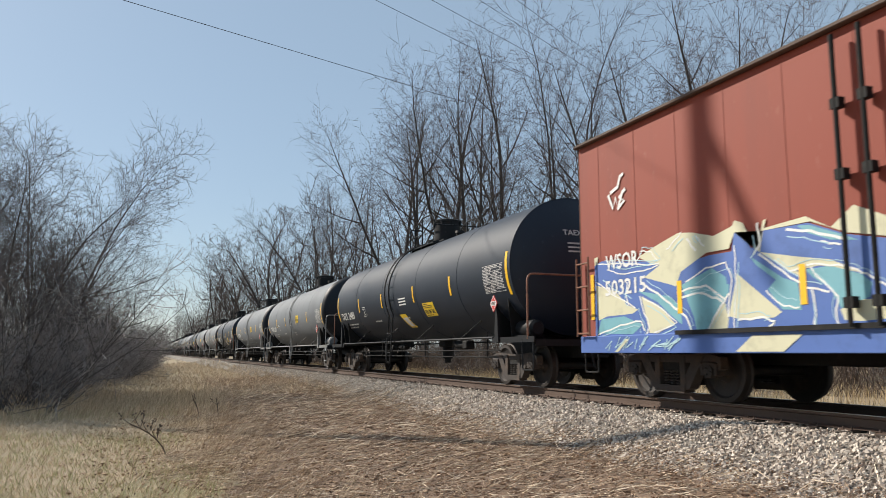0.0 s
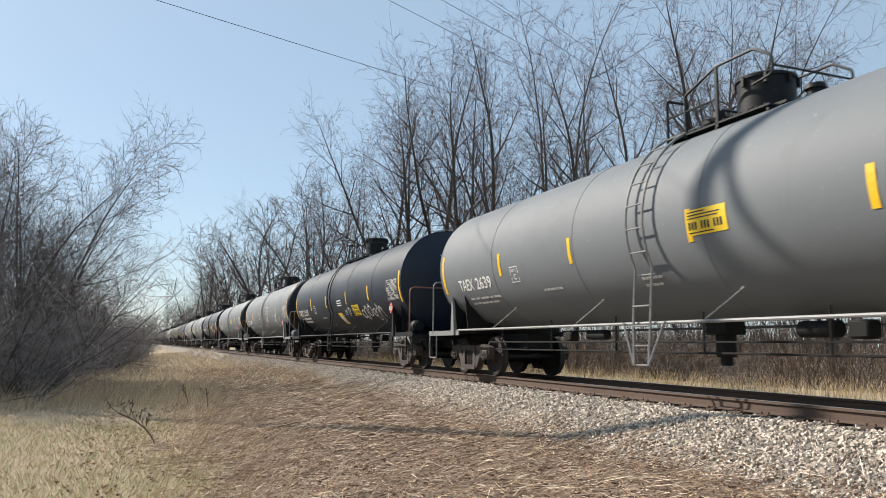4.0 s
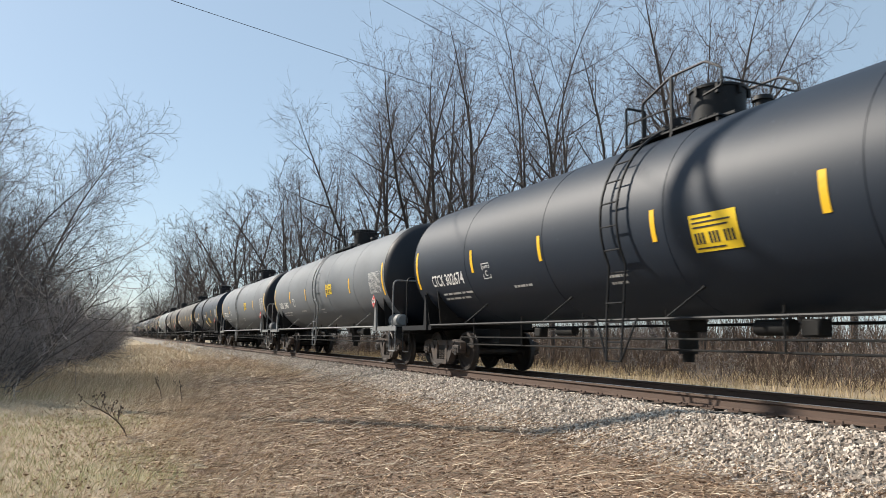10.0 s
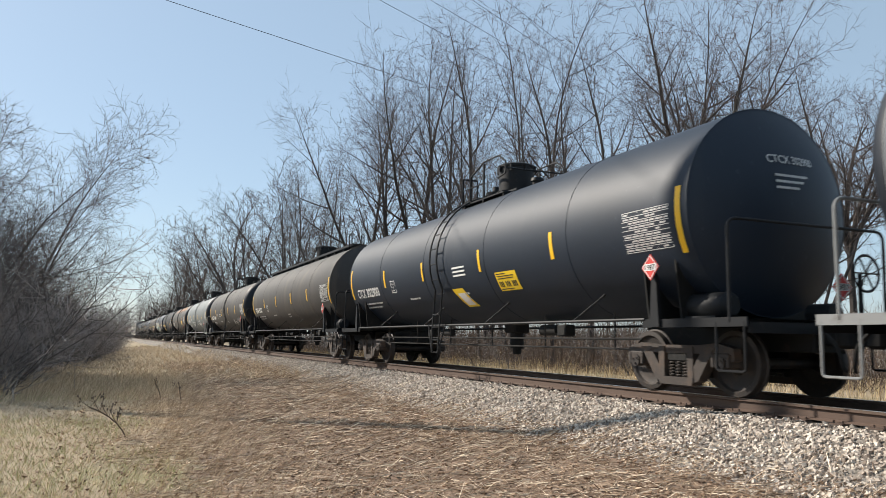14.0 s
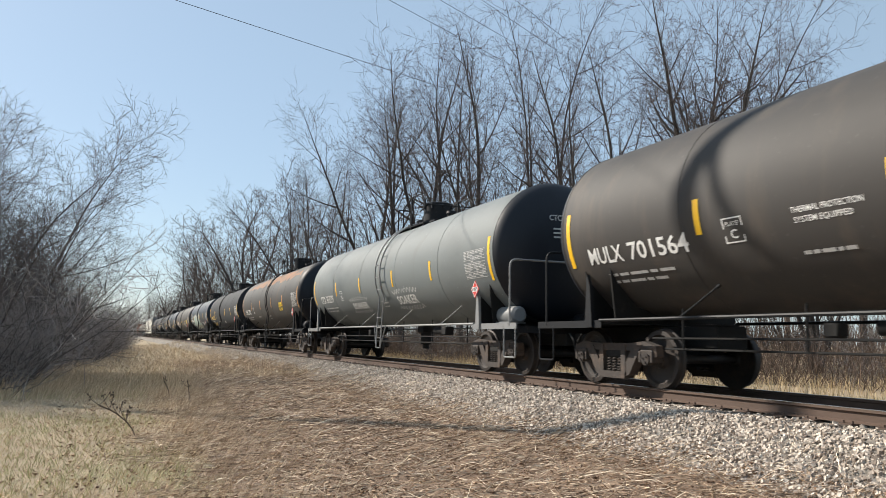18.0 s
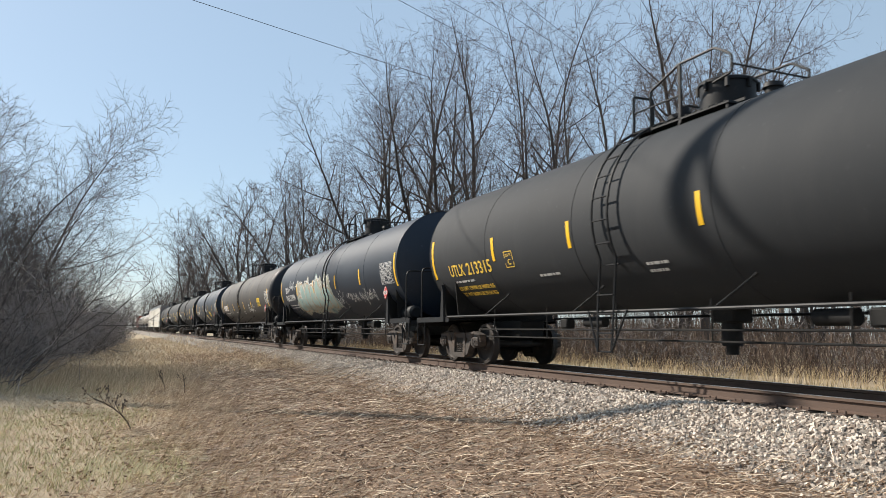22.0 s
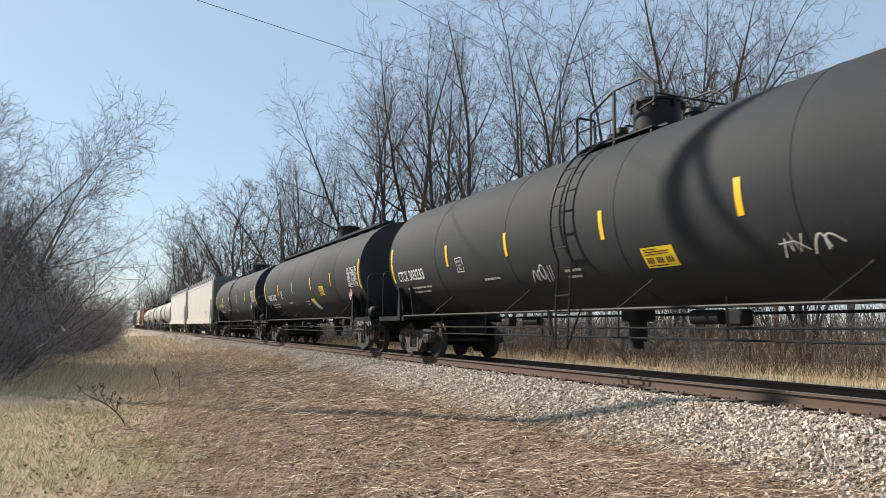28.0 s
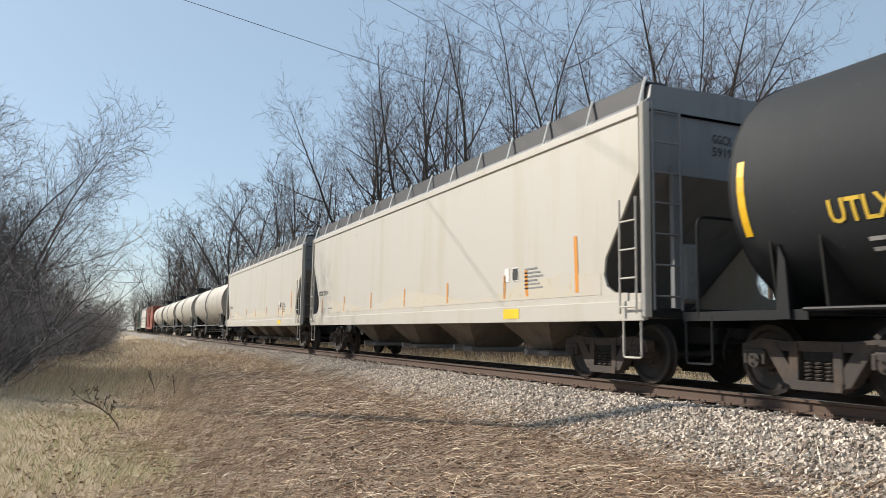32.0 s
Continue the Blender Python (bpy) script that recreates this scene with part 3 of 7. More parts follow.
# ---- bare trees
BARK = material("grey_brown_bark", (0.062, 0.052, 0.047), 0.95, 0.0, [((0.04, 0.033, 0.03), 5, 0.5, 0.2, (3, 3, 0.6)), ((0.11, 0.095, 0.085), 3, 0.6, 0.2, ONE)], 0.5, 30)
TWIG = material("thin_bare_twigs", (0.10, 0.078, 0.070), 0.95, 0.0, [((0.15, 0.11, 0.095), 2, 0.5, 0.25, ONE)])


# paler bark and twigs for the thicket: sun haze put into the colour
PALE_BARK = material("haze_grey_bark", (0.085, 0.075, 0.07), 0.95, 0.0, [((0.055, 0.048, 0.043), 5, 0.5, 0.2, (3, 3, 0.6))], 0.5, 30)
PALE_TWIG = material("haze_grey_twigs", (0.125, 0.110, 0.108), 0.95, 0.0, [((0.17, 0.15, 0.14), 2, 0.5, 0.25, ONE)])
SHRUB_TWIG = material("haze_pale_shrub_twigs", (0.25, 0.225, 0.215), 0.95, 0.0, [((0.32, 0.285, 0.26), 2, 0.5, 0.25, ONE)])


def grow(seed, height, stems=1, splay=0.3, fork=0.0, limb=0.44, angle=46, lift=0.09, wander=0.12, lean=(0.0, 0.0), trunk=0.16, gap=(0.6, 0.36, 0.24, 0.2), clear=0.28, least=0.0045,
         lengths=(0.9, 0.65, 0.4)):
    """Segments of a bare tree: a list of (a, b, ra, rb, order). Stems part near the ground or at the height fork, and arch outwards;
    limbs leave them in turn around the stem, rise, and part again into finer twigs."""
    r = random.Random(seed)
    segs = []

    def branch(p, d, length, rad, order, bare):
        n = max(1 if order > 3 else 2, round(length / (0.8, 0.55, 0.4, 0.4, 0.5)[order]))
        step = length / n
        bend = Vector((r.gauss(0, 1), r.gauss(0, 1), r.gauss(0, 0.4))) * wander * 0.45
        turn, due = r.uniform(0, 6.28), bare * length
        for i in range(n):
            f0, f1 = i / n, (i + 1) / n
            if r.random() < 0.3:
                bend = Vector((r.gauss(0, 1), r.gauss(0, 1), r.gauss(0, 0.4))) * wander * 0.6
            d = (d + bend * (1, 1, 0.6, 0.4, 0.2)[order] + Vector((r.gauss(0, 0.4), r.gauss(0, 0.4), r.gauss(0, 0.3))) * wander * (1, 1, 0.7, 0.5, 0.4)[order] + Vector((0, 0, lift * (0.5, 1, 0.5, 0.2, 0.1)[order]))).normalized()
            q = p + d * step
            ra, rb = max(least, rad * (1 - f0) ** 0.85), max(least * 0.8, rad * (1 - f1) ** 0.85)
            segs.append((p, q, ra, rb, order if order < 3 or i + 1 < n else 5))
            while order < 4 and due <= (i + 1) * step:
                s = max(0.0, (due - i * step) / step)
                frac = due / length
                due += gap[order] * r.uniform(0.6, 1.4) * (1.0 if order else 1.25 - 0.6 * frac)
                turn += 2.4 + r.gauss(0, 0.35)
                side = d.orthogonal().normalized()
                side.rotate(Matrix.Rotation(turn, 3, d))
                a = radians(angle * r.uniform(0.7, 1.25))
                if order == 0:
                    ln = length * limb * (1.08 - 0.85 * frac) * r.uniform(0.6, 1.25)
                else:
                    ln = max(lengths[order - 1], length * (0.45 if order == 1 else 0.3) * (1.1 - 0.6 * frac)) * r.uniform(0.6, 1.15)
                branch(p.lerp(q, s), (d * math.cos(a) + side * math.sin(a)).normalized(), ln, max(least, (ra + (rb - ra) * s) * r.uniform(0.45, 0.65)), order + 1, 0.16)
            p = q

    base = Vector((0, 0, -0.15))
    way = Vector((lean[0], lean[1], 1)).normalized()
    if fork:
        for i in range(4):
            q = base + (way + Vector((r.gauss(0, 0.05), r.gauss(0, 0.05), 0))) * fork / 4
            segs.append((base, q, trunk * (1.25 - 0.09 * i), trunk * (1.16 - 0.09 * i), 0))
            base = q
    for f in range(stems):
        a = 6.283 * f / stems + r.uniform(-0.5, 0.5)
        k = (splay if stems > 1 else 0.04) * r.uniform(0.6, 1.2)
        d = (way + Vector((k * math.cos(a), k * math.sin(a), 0))).normalized()
        off = 0.0 if fork else 0.12 * (stems > 1)
        branch(base + Vector((off * math.cos(a), off * math.sin(a), 0)), d, (height - fork) * r.uniform(0.8, 1.0), trunk * (0.85 if stems > 1 else 1.0) * r.uniform(0.8, 1.1), 0, clear * r.uniform(0.8, 1.2))
    return segs


def stick_mesh(name, segs, mat, n):
    """Tapered sticks with n sides; the last ones, of order 5, run to a point."""
    verts, faces, count = [], [], 0
    for tips in (False, True):
        own = [g for g in segs if (g[4] == 5) == tips]
        if not own:
            continue
        a = np.array([g[0] for g in own]); b = np.array([g[1] for g in own])
        ra = np.array([g[2] for g in own])[:, None]; rb = np.array([g[3] for g in own])[:, None]
        d = b - a
        d /= np.linalg.norm(d, axis=1)[:, None]
        ref = np.where(np.abs(d[:, 2:3]) > 0.9, np.array([[1.0, 0, 0]]), np.array([[0, 0, 1.0]]))
        u = np.cross(d, ref); u /= np.linalg.norm(u, axis=1)[:, None]
        w = np.cross(d, u)
        ang = 2 * np.pi * np.arange(n) / n
        ring = np.cos(ang)[None, :, None] * u[:, None] + np.sin(ang)[None, :, None] * w[:, None]
        k = np.arange(n)
        if tips:
            v = np.concatenate([a[:, None] + ring * ra[:, None], b[:, None]], 1)
            f = np.stack([k, (k + 1) % n, np.full(n, n)], 1)
        else:
            v = np.concatenate([a[:, None] + ring * ra[:, None], b[:, None] + ring * rb[:, None] + d[:, None] * 0.004], 1)
            f = np.stack([k, (k + 1) % n, n + (k + 1) % n, n + k], 1)
        faces += (f[None] + count + v.shape[1] * np.arange(len(own))[:, None, None]).reshape(-1, f.shape[1]).tolist()
        verts += v.reshape(-1, 3).tolist()
        count += v.shape[0] * v.shape[1]
    me = bpy.data.meshes.new(name)
    me.from_pydata(verts, [], faces)
    me.materials.append(mat)
    return me


def bare_tree(name, seed, height, label, bark=BARK, twig=TWIG, **kw):
    segs = grow(seed, height, **kw)
    tall = max(g[1].z for g in segs)
    tree = new(name)
    tree["tall"] = tall
    tagged(tree, label, "tree" if name != "shrub" else "shrub", "bare trees along the line" if name != "shrub" else "bare shrubs")
    part("trunk", stick_mesh("trunk", [g for g in segs if g[4] == 0], bark, 7), None, tree)
    tagged(part("limb_work", stick_mesh("limb_work", [g for g in segs if g[4] == 1], bark, 4), None, tree), kind="stuff")
    tagged(part("crown", stick_mesh("crown", [g for g in segs if g[4] > 1], twig, 3), None, tree), kind="stuff")
    return tree


FAR = dict(gap=(0.7, 0.5, 0.36, 0.4), least=0.011)
kinds = [bare_tree("bare_tree", 11, 13.0, "tall leafless tree with long arching limbs and fine twigs", stems=3, splay=0.40, fork=2.2, trunk=0.15, gap=(0.55, 0.34, 0.23, 0.2)),
         bare_tree("bare_tree", 12, 12.0, "leafless tree with several stems and a wide crown", stems=4, splay=0.42, trunk=0.11, gap=(0.7, 0.38, 0.25, 0.22)),
         bare_tree("bare_tree", 13, 13.5, "tall leafless tree with crooked dark limbs and a dense crown", stems=5, splay=0.5, fork=4.6, trunk=0.17, wander=0.18, angle=54, limb=0.46, clear=0.06, gap=(0.5, 0.32, 0.21, 0.18), least=0.006),
         bare_tree("bare_tree", 14, 12.0, "slender leafless tree with a twiggy crown", stems=3, splay=0.28, trunk=0.12, limb=0.36, gap=(0.6, 0.36, 0.24, 0.2)),
         bare_tree("bare_tree", 15, 10.0, "leafless tree with a rounded grey crown on leaning stems", stems=4, splay=0.5, fork=1.0, trunk=0.14, lift=0.12, gap=(0.7, 0.42, 0.26, 0.2))]
shrubs = [bare_tree("shrub", 21, 3.4, "dense grey leafless shrub in the thicket", PALE_BARK, SHRUB_TWIG, stems=12, splay=0.6, trunk=0.016, wander=0.24, gap=(0.42, 0.36, 0.3, 0.3), clear=0.1, angle=48, limb=0.36, least=0.004, lengths=(0.5, 0.35, 0.2)),
          bare_tree("shrub", 22, 2.6, "low tangled leafless shrub", PALE_BARK, SHRUB_TWIG, stems=12, splay=0.9, trunk=0.014, wander=0.3, gap=(0.36, 0.32, 0.3, 0.3), clear=0.08, angle=55, limb=0.4, least=0.004, lengths=(0.5, 0.35, 0.2))]
kinds.append(bare_tree("bare_tree", 31, 10.0, "slim grey leafless tree at the edge of the thicket", PALE_BARK, PALE_TWIG, stems=3, splay=0.24, lean=(0.03, 0.06), trunk=0.08, angle=44, gap=(0.5, 0.32, 0.21, 0.18), least=0.0055))
kinds.append(bare_tree("bare_tree", 32, 9.5, "grey leafless tree with several slim stems in the thicket", PALE_BARK, PALE_TWIG, stems=3, splay=0.30, lean=(0.0, 0.13), trunk=0.08, angle=46, limb=0.5, gap=(0.5, 0.32, 0.21, 0.18), least=0.0055))
kinds.append(bare_tree("bare_tree", 41, 12.0, "leafless tree far down the line", stems=3, splay=0.4, fork=1.5, trunk=0.15, **FAR))
kinds.append(bare_tree("bare_tree", 42, 12.0, "leafless tree with leaning stems far down the line", stems=4, splay=0.45, trunk=0.12, **FAR))
used = set()


def plant(k, x, y, tall, turn, group=kinds):
    """A tree of the stock, scaled to its height."""
    src = group[k]
    scale = tall / src["tall"]
    m = pose(x, y, ground_height(x, y) - 0.05, 0, 0, turn)
    if (src.name, k) in used:
        ob = copy_thing(src, m)
    else:
        used.add((src.name, k))
        ob = src
        ob.matrix_basis = m
    slim = 0.76 if group is kinds and y > 10 and x > -110 and k < 5 else 1.0      # trees in the row grow narrow
    ob.scale = (scale * slim, scale * slim, scale)
    return ob


# the front of the wood beyond the track, set back beside the road and closing in towards the tail of the train: x, y, height
tr = random.Random(5)
FRONT_TREES = [
    (-21.5, 25.0, 12.0, 3), (-23.5, 21.6, 17.6, 2), (-28.0, 36.0, 18.5, 2),
    (-27.5, 19.0, 16.1, 0), (-27.2, 23.0, 18.1, 1), (-30.7, 19.0, 17.4, 0), (-36.0, 20.0, 20.5, 1),
    (-36.8, 18.5, 18.7, 3), (-40.8, 18.5, 22.6, 0), (-44.0, 18.0, 22.8, 0), (-48.3, 17.5, 20.7, 0),
    (-52.2, 17.0, 21.9, 0), (-58.6, 16.5, 18.2, 3), (-60.0, 25.0, 14.0, 4), (-64.8, 16.0, 17.8, 3), (-72.8, 15.5, 20.1, 0),
    (-83.3, 15.0, 20.9, 1), (-95.7, 14.5, 20.6, 0), (-107.2, 14.0, 19.4, 3), (-131.3, 14.0, 19.4, 1),
    (-156.3, 13.5, 22.0, 0), (-193.3, 13.5, 21.0, 3), (-268.7, 13.5, 19.5, 1), (-361.2, 13.5, 20.5, 0),
    (-25.0, -5.4, 8.8, 5), (-29.5, -4.8, 10.6, 6), (-33.3, -5.9, 11.4, 5), (-37.5, -4.7, 13.2, 6), (-47.0, -4.6, 10.4, 5), (-27.6, -6.2, 9.2, 5),
    (-24.5, -3.8, 5.8, 6), (-31.0, -3.6, 7.4, 5), (-36.0, -3.0, 6.8, 6), (-43.0, -3.2, 7.2, 5), (-52.0, -3.4, 7.0, 6), (-28.0, -3.8, 7.8, 5), (-33.5, -4.0, 9.4, 6),
]
for x, y, tall, k in FRONT_TREES:
    plant(k if k > 4 or x > -80 else 7 + k % 2, x, y, tall, random.Random(int(-x * 10)).uniform(0, 360) if k != 6 else random.Random(int(-x * 10)).uniform(-25, 25))
for i in range(10):
    x = -24 - i * 8.0 + tr.uniform(-2, 2)
    plant(tr.choice((7, 8)), x, max(17.0, 26 + 0.12 * x) + tr.uniform(0, 5), tr.uniform(11, 14.5), tr.uniform(0, 360))
for i in range(12):
    x = -118 - i * 15 + tr.uniform(-3, 3)
    plant(tr.choice((7, 8)), x, 14 + tr.uniform(0, 4), tr.uniform(12, 16), tr.uniform(0, 360))
for i in range(9):
    plant(tr.choice((7, 8)), -300 - i * 22, -16 + tr.uniform(-9, 4) if i % 2 else 14 + tr.uniform(0, 8), tr.uniform(10, 14), tr.uniform(0, 360))
# deeper in the wood
for i in range(14):
    x = 4 - i * 4.2 + tr.uniform(-2, 2)
    plant(tr.choice((7, 8)), x, 34 + tr.uniform(0, 14), tr.uniform(6, 8.5), tr.uniform(0, 360))
# behind the thicket's edge
for i in range(9):
    x = -62 - i * 9 + tr.uniform(-2, 2)
    plant(tr.choice((5, 6)), x, -4.0 - tr.uniform(0, 5), tr.uniform(7.0, 9.5), tr.uniform(0, 360))
for i in range(104):
    x = -21 - i * 0.62 + tr.uniform(-1, 1)
    edge = min(1.0, -2.9 + 0.06 * (-x - 21))
    plant(tr.randrange(2), x, edge - tr.uniform(0, 3.4), tr.uniform(2.2, 4.9), tr.uniform(0, 360), shrubs)
for i in range(31):
    x = 6 - i * 3.5 + tr.uniform(-1, 1)
    plant(tr.randrange(2), x, max(13.4, 17.5 + 0.09 * x) + tr.uniform(0, 4), tr.uniform(1.6, 3.4), tr.uniform(0, 360), shrubs)


# ---- the train: every wagon is built about its centre on the rail, +x is the way of travel, -y the camera's side
WB = 0.889      # half the wheelbase of a bogie
WR = 0.457      # wheel radius
TANK_R, TANK_Z = 1.52, 2.62


def on_tank(x, a, lift=0.004, r=TANK_R, zc=TANK_Z):
    """A place on the camera's side of the shell; a is the angle above its widest line, in degrees."""
    a = radians(a)
    return Vector((x, -(r + lift) * math.cos(a), zc + (r + lift) * math.sin(a)))


def angle_at(z, r=TANK_R, zc=TANK_Z):
    return math.degrees(math.asin(max(-1, min(1, (z - zc) / r))))


# -- bogie meshes
def make_sideframe():
    bm = bmesh.new()
    y0, y1 = -0.07, 0.07
    add_plate(bm, [(-1.12, 0.50), (-1.10, 0.66), (-0.80, 0.73), (-0.45, 0.70), (0.45, 0.70), (0.80, 0.73), (1.10, 0.66), (1.12, 0.50),
                   (1.02, 0.46), (1.00, 0.57), (0.78, 0.60), (0.40, 0.58), (-0.40, 0.58), (-0.78, 0.60), (-1.00, 0.57), (-1.02, 0.46)], y0, y1)
    for s in (-1, 1):
        add_plate(bm, [(s * 0.78, 0.68), (s * 0.56, 0.68), (s * 0.27, 0.26), (s * 0.33, 0.16), (s * 0.45, 0.20)][::s], y0 - 0.012, y1 + 0.012)
        add_plate(bm, [(s * 0.36, 0.68), (s * 0.24, 0.68), (s * 0.24, 0.16), (s * 0.36, 0.16)][::s], y0 - 0.02, y1 + 0.02)
    add_plate(bm, [(-0.36, 0.24), (0.36, 0.24), (0.34, 0.13), (-0.34, 0.13)], y0 - 0.03, y1 + 0.03)
    bmesh.ops.recalc_face_normals(bm, faces=bm.faces)
    return mesh_of("sideframe", bm, CAST)


def make_spring():
    bm = bmesh.new()
    pts = []
    for i in range(33):
        a = 2 * math.pi * i / 6
        pts.append((0.055 * math.cos(a), 0.055 * math.sin(a), 0.23 + 0.24 * i / 32))
    add_pipe(bm, pts, 0.016, 4)
    return mesh_of("spring", bm, CAST, True)


def make_wheelset():
    bm = bmesh.new()
    add_rod(bm, (0, -1.0, 0), (0, 1.0, 0), 0.075, 12)
    for s in (-1, 1):
        turn = Matrix.Rotation(math.pi / 2 * s, 4, "Z")
        m = Matrix.Translation((0, s * 0.715, 0)) @ turn
        add_lathe(bm, [(-0.03, 0.0), (-0.03, 0.09), (0.01, 0.12), (0.03, 0.30), (-0.02, 0.375), (-0.03, WR + 0.022), (0.0, WR + 0.026), (0.02, WR + 0.004),
                       (0.105, WR - 0.006), (0.11, 0.385), (0.075, 0.36), (0.055, 0.28), (0.06, 0.16), (0.13, 0.13), (0.13, 0.0)], m, 22)
        for k in range(3):
            a = 2 * math.pi * k / 3
            c = Vector((0.05 * math.cos(a), s * 1.1, 0.05 * math.sin(a)))
            add_rod(bm, c - Vector((0, 0.03 * s, 0)), c + Vector((0, 0.025 * s, 0)), 0.016, 6)
        add_rod(bm, (0, s * 0.98, 0), (0, s * 1.105, 0), 0.095, 16)
    bmesh.ops.recalc_face_normals(bm, faces=bm.faces)
    return mesh_of("wheelset", bm, WHEEL_STEEL, True)


def make_tread():
    bm = bmesh.new()
    for s in (-1, 1):
        turn = Matrix.Rotation(math.pi / 2 * s, 4, "Z")
        m = Matrix.Translation((0, s * 0.715, 0)) @ turn
        add_lathe(bm, [(0.015, WR + 0.006), (0.106, WR - 0.004), (0.112, WR - 0.012), (0.112, WR - 0.03), (0.111, WR - 0.03)], m, 22)
    return mesh_of("tread", bm, TREAD, True)


def make_bolster():
    bm = bmesh.new()
    add_box(bm, -0.22, 0.22, -1.05, 1.05, 0.45, 0.66, 0.03)
    add_box(bm, -0.20, 0.20, -0.25, 0.25, 0.66, 0.80, 0.02)
    for s in (-1, 1):
        add_rod(bm, (s * 0.36, -0.85, 0.36), (s * 0.36, 0.85, 0.36), 0.05, 8)
        add_box(bm, s * 0.36 - 0.04, s * 0.36 + 0.04, -0.82, -0.68, 0.24, 0.52, 0.015)
        add_box(bm, s * 0.36 - 0.04, s * 0.36 + 0.04, 0.68, 0.82, 0.24, 0.52, 0.015)
    return mesh_of("bolster", bm, UNDER)


def make_adapter():
    bm = bmesh.new()
    add_box(bm, -0.15, 0.15, -0.10, 0.10, 0.50, 0.60, 0.02)
    add_box(bm, -0.17, -0.11, -0.11, 0.11, 0.40, 0.58, 0.01)
    add_box(bm, 0.11, 0.17, -0.11, 0.11, 0.40, 0.58, 0.01)
    return mesh_of("bearing_adapter", bm, CAST)


SIDEFRAME, SPRING, WHEELSET, TREADS, BOLSTER, ADAPTER = make_sideframe(), make_spring(), make_wheelset(), make_tread(), make_bolster(), make_adapter()
wheelsets = {}


def bogie(car, x):
    b = part("bogie", BOLSTER, None, car)
    b.location = (x, 0, 0)
    for s in (-1, 1):
        f = part("sideframe", SIDEFRAME, None, b)
        f.location = (0, s * 0.99, 0)
        for u in (-0.14, 0.0, 0.14):
            f = part("spring", SPRING, None, b)
            f.location = (u, s * 0.99, 0)
        for u in (-WB, WB):
            f = part("bearing_adapter", ADAPTER, None, b)
            f.location = (u, s * 0.99, 0)
    for u in (-WB, WB):
        w = part("wheelset", WHEELSET, None, b)
        w.location = (u, 0, WR)
        w.data = WHEELSET
        wheelsets.setdefault(car.name, []).append((w, u))
    return b


# -- lettering
letters = {}


def text_bits(words, height, bold=0.0):
    """The outline of some words as flat faces, its lower left corner at 0, 0; cut in bands so that it can follow a curve."""
    key = (words, round(height, 3), bold)
    if key in letters:
        return letters[key]
    cu = bpy.data.curves.new("words", "FONT")
    cu.body, cu.size, cu.offset = words, height / 0.70, bold
    cu.resolution_u = 2
    ob = bpy.data.objects.new("words", cu)
    scene.collection.objects.link(ob)
    bpy.context.view_layer.update()
    me = bpy.data.meshes.new_from_object(ob)
    bpy.data.objects.remove(ob)
    vs = [tuple(v.co[:2]) for v in me.vertices]
    fs = [tuple(p.vertices) for p in me.polygons]
    bpy.data.meshes.remove(me)
    bpy.data.curves.remove(cu)
    x0 = min(v[0] for v in vs)
    letters[key] = ([(x - x0, y) for x, y in vs], fs, max(v[0] for v in vs) - x0)
    return letters[key]


def add_words(bm, words, x, z, height, place, width=None, bold=0.0, cuts=3):
    vs, fs, wide = text_bits(words, height, bold)
    k = width / wide if width else 1.0
    tmp = bmesh.new()
    made = [tmp.verts.new((u * k, 0, w)) for u, w in vs]
    for f in fs:
        try:
            tmp.faces.new([made[i] for i in f])
        except ValueError:
            pass
    for i in range(1, cuts + 1):
        bmesh.ops.bisect_plane(tmp, geom=list(tmp.verts) + list(tmp.edges) + list(tmp.faces), plane_co=(0, 0, height * i / (cuts + 1)), plane_no=(0, 0, 1))
    link = {v: bm.verts.new(place(x + v.co.x, z + v.co.z)) for v in tmp.verts}
    for f in tmp.faces:
        bm.faces.new([link[v] for v in f.verts])
    tmp.free()


def add_patch(bm, x0, x1, z0, z1, place, slant=0.0, n=4):
    """A rectangle laid on a surface; slant shifts its top along x."""
    rows = []
    for i in range(n + 1):
        s = i / n
        z = z0 + (z1 - z0) * s
        rows.append((bm.verts.new(place(x0 + slant * s, z)), bm.verts.new(place(x1 + slant * s, z))))
    for (a, b), (c, d) in zip(rows, rows[1:]):
        bm.faces.new((a, b, d, c))


ribbons = [0]


def add_stroke(bm, pts, w, place):
    """A painted line through points of a surface: one ribbon with mitred corners, each a hair above the one before it."""
    ribbons[0] += 1
    n, rows = len(pts), []
    for i, (x, z) in enumerate(pts):
        x0, z0 = pts[max(0, i - 1)]
        x1, z1 = pts[min(n - 1, i + 1)]
        d = math.hypot(x1 - x0, z1 - z0) or 1e-6
        tx, tz = (x1 - x0) / d, (z1 - z0) / d
        e = (-0.3 * w if i == 0 else 0.3 * w if i == n - 1 else 0.0)
        up = Vector((0, -0.00025 * (ribbons[0] % 8) - 0.00006 * min(i, 20), 0))
        rows.append([bm.verts.new(place(x + tx * e - tz * k, z + tz * e + tx * k) + up) for k in (w / 2, -w / 2)])
    for (p, q), (u, v) in zip(rows, rows[1:]):
        bm.faces.new((p, q, v, u))


def shell_place(lift, r=TANK_R, zc=TANK_Z):
    """Lays (x, height) on the shell: height is measured round the curve from its widest line."""
    def place(x, z):
        return on_tank(x, math.degrees((z - zc) / r), lift, r, zc)
    return place


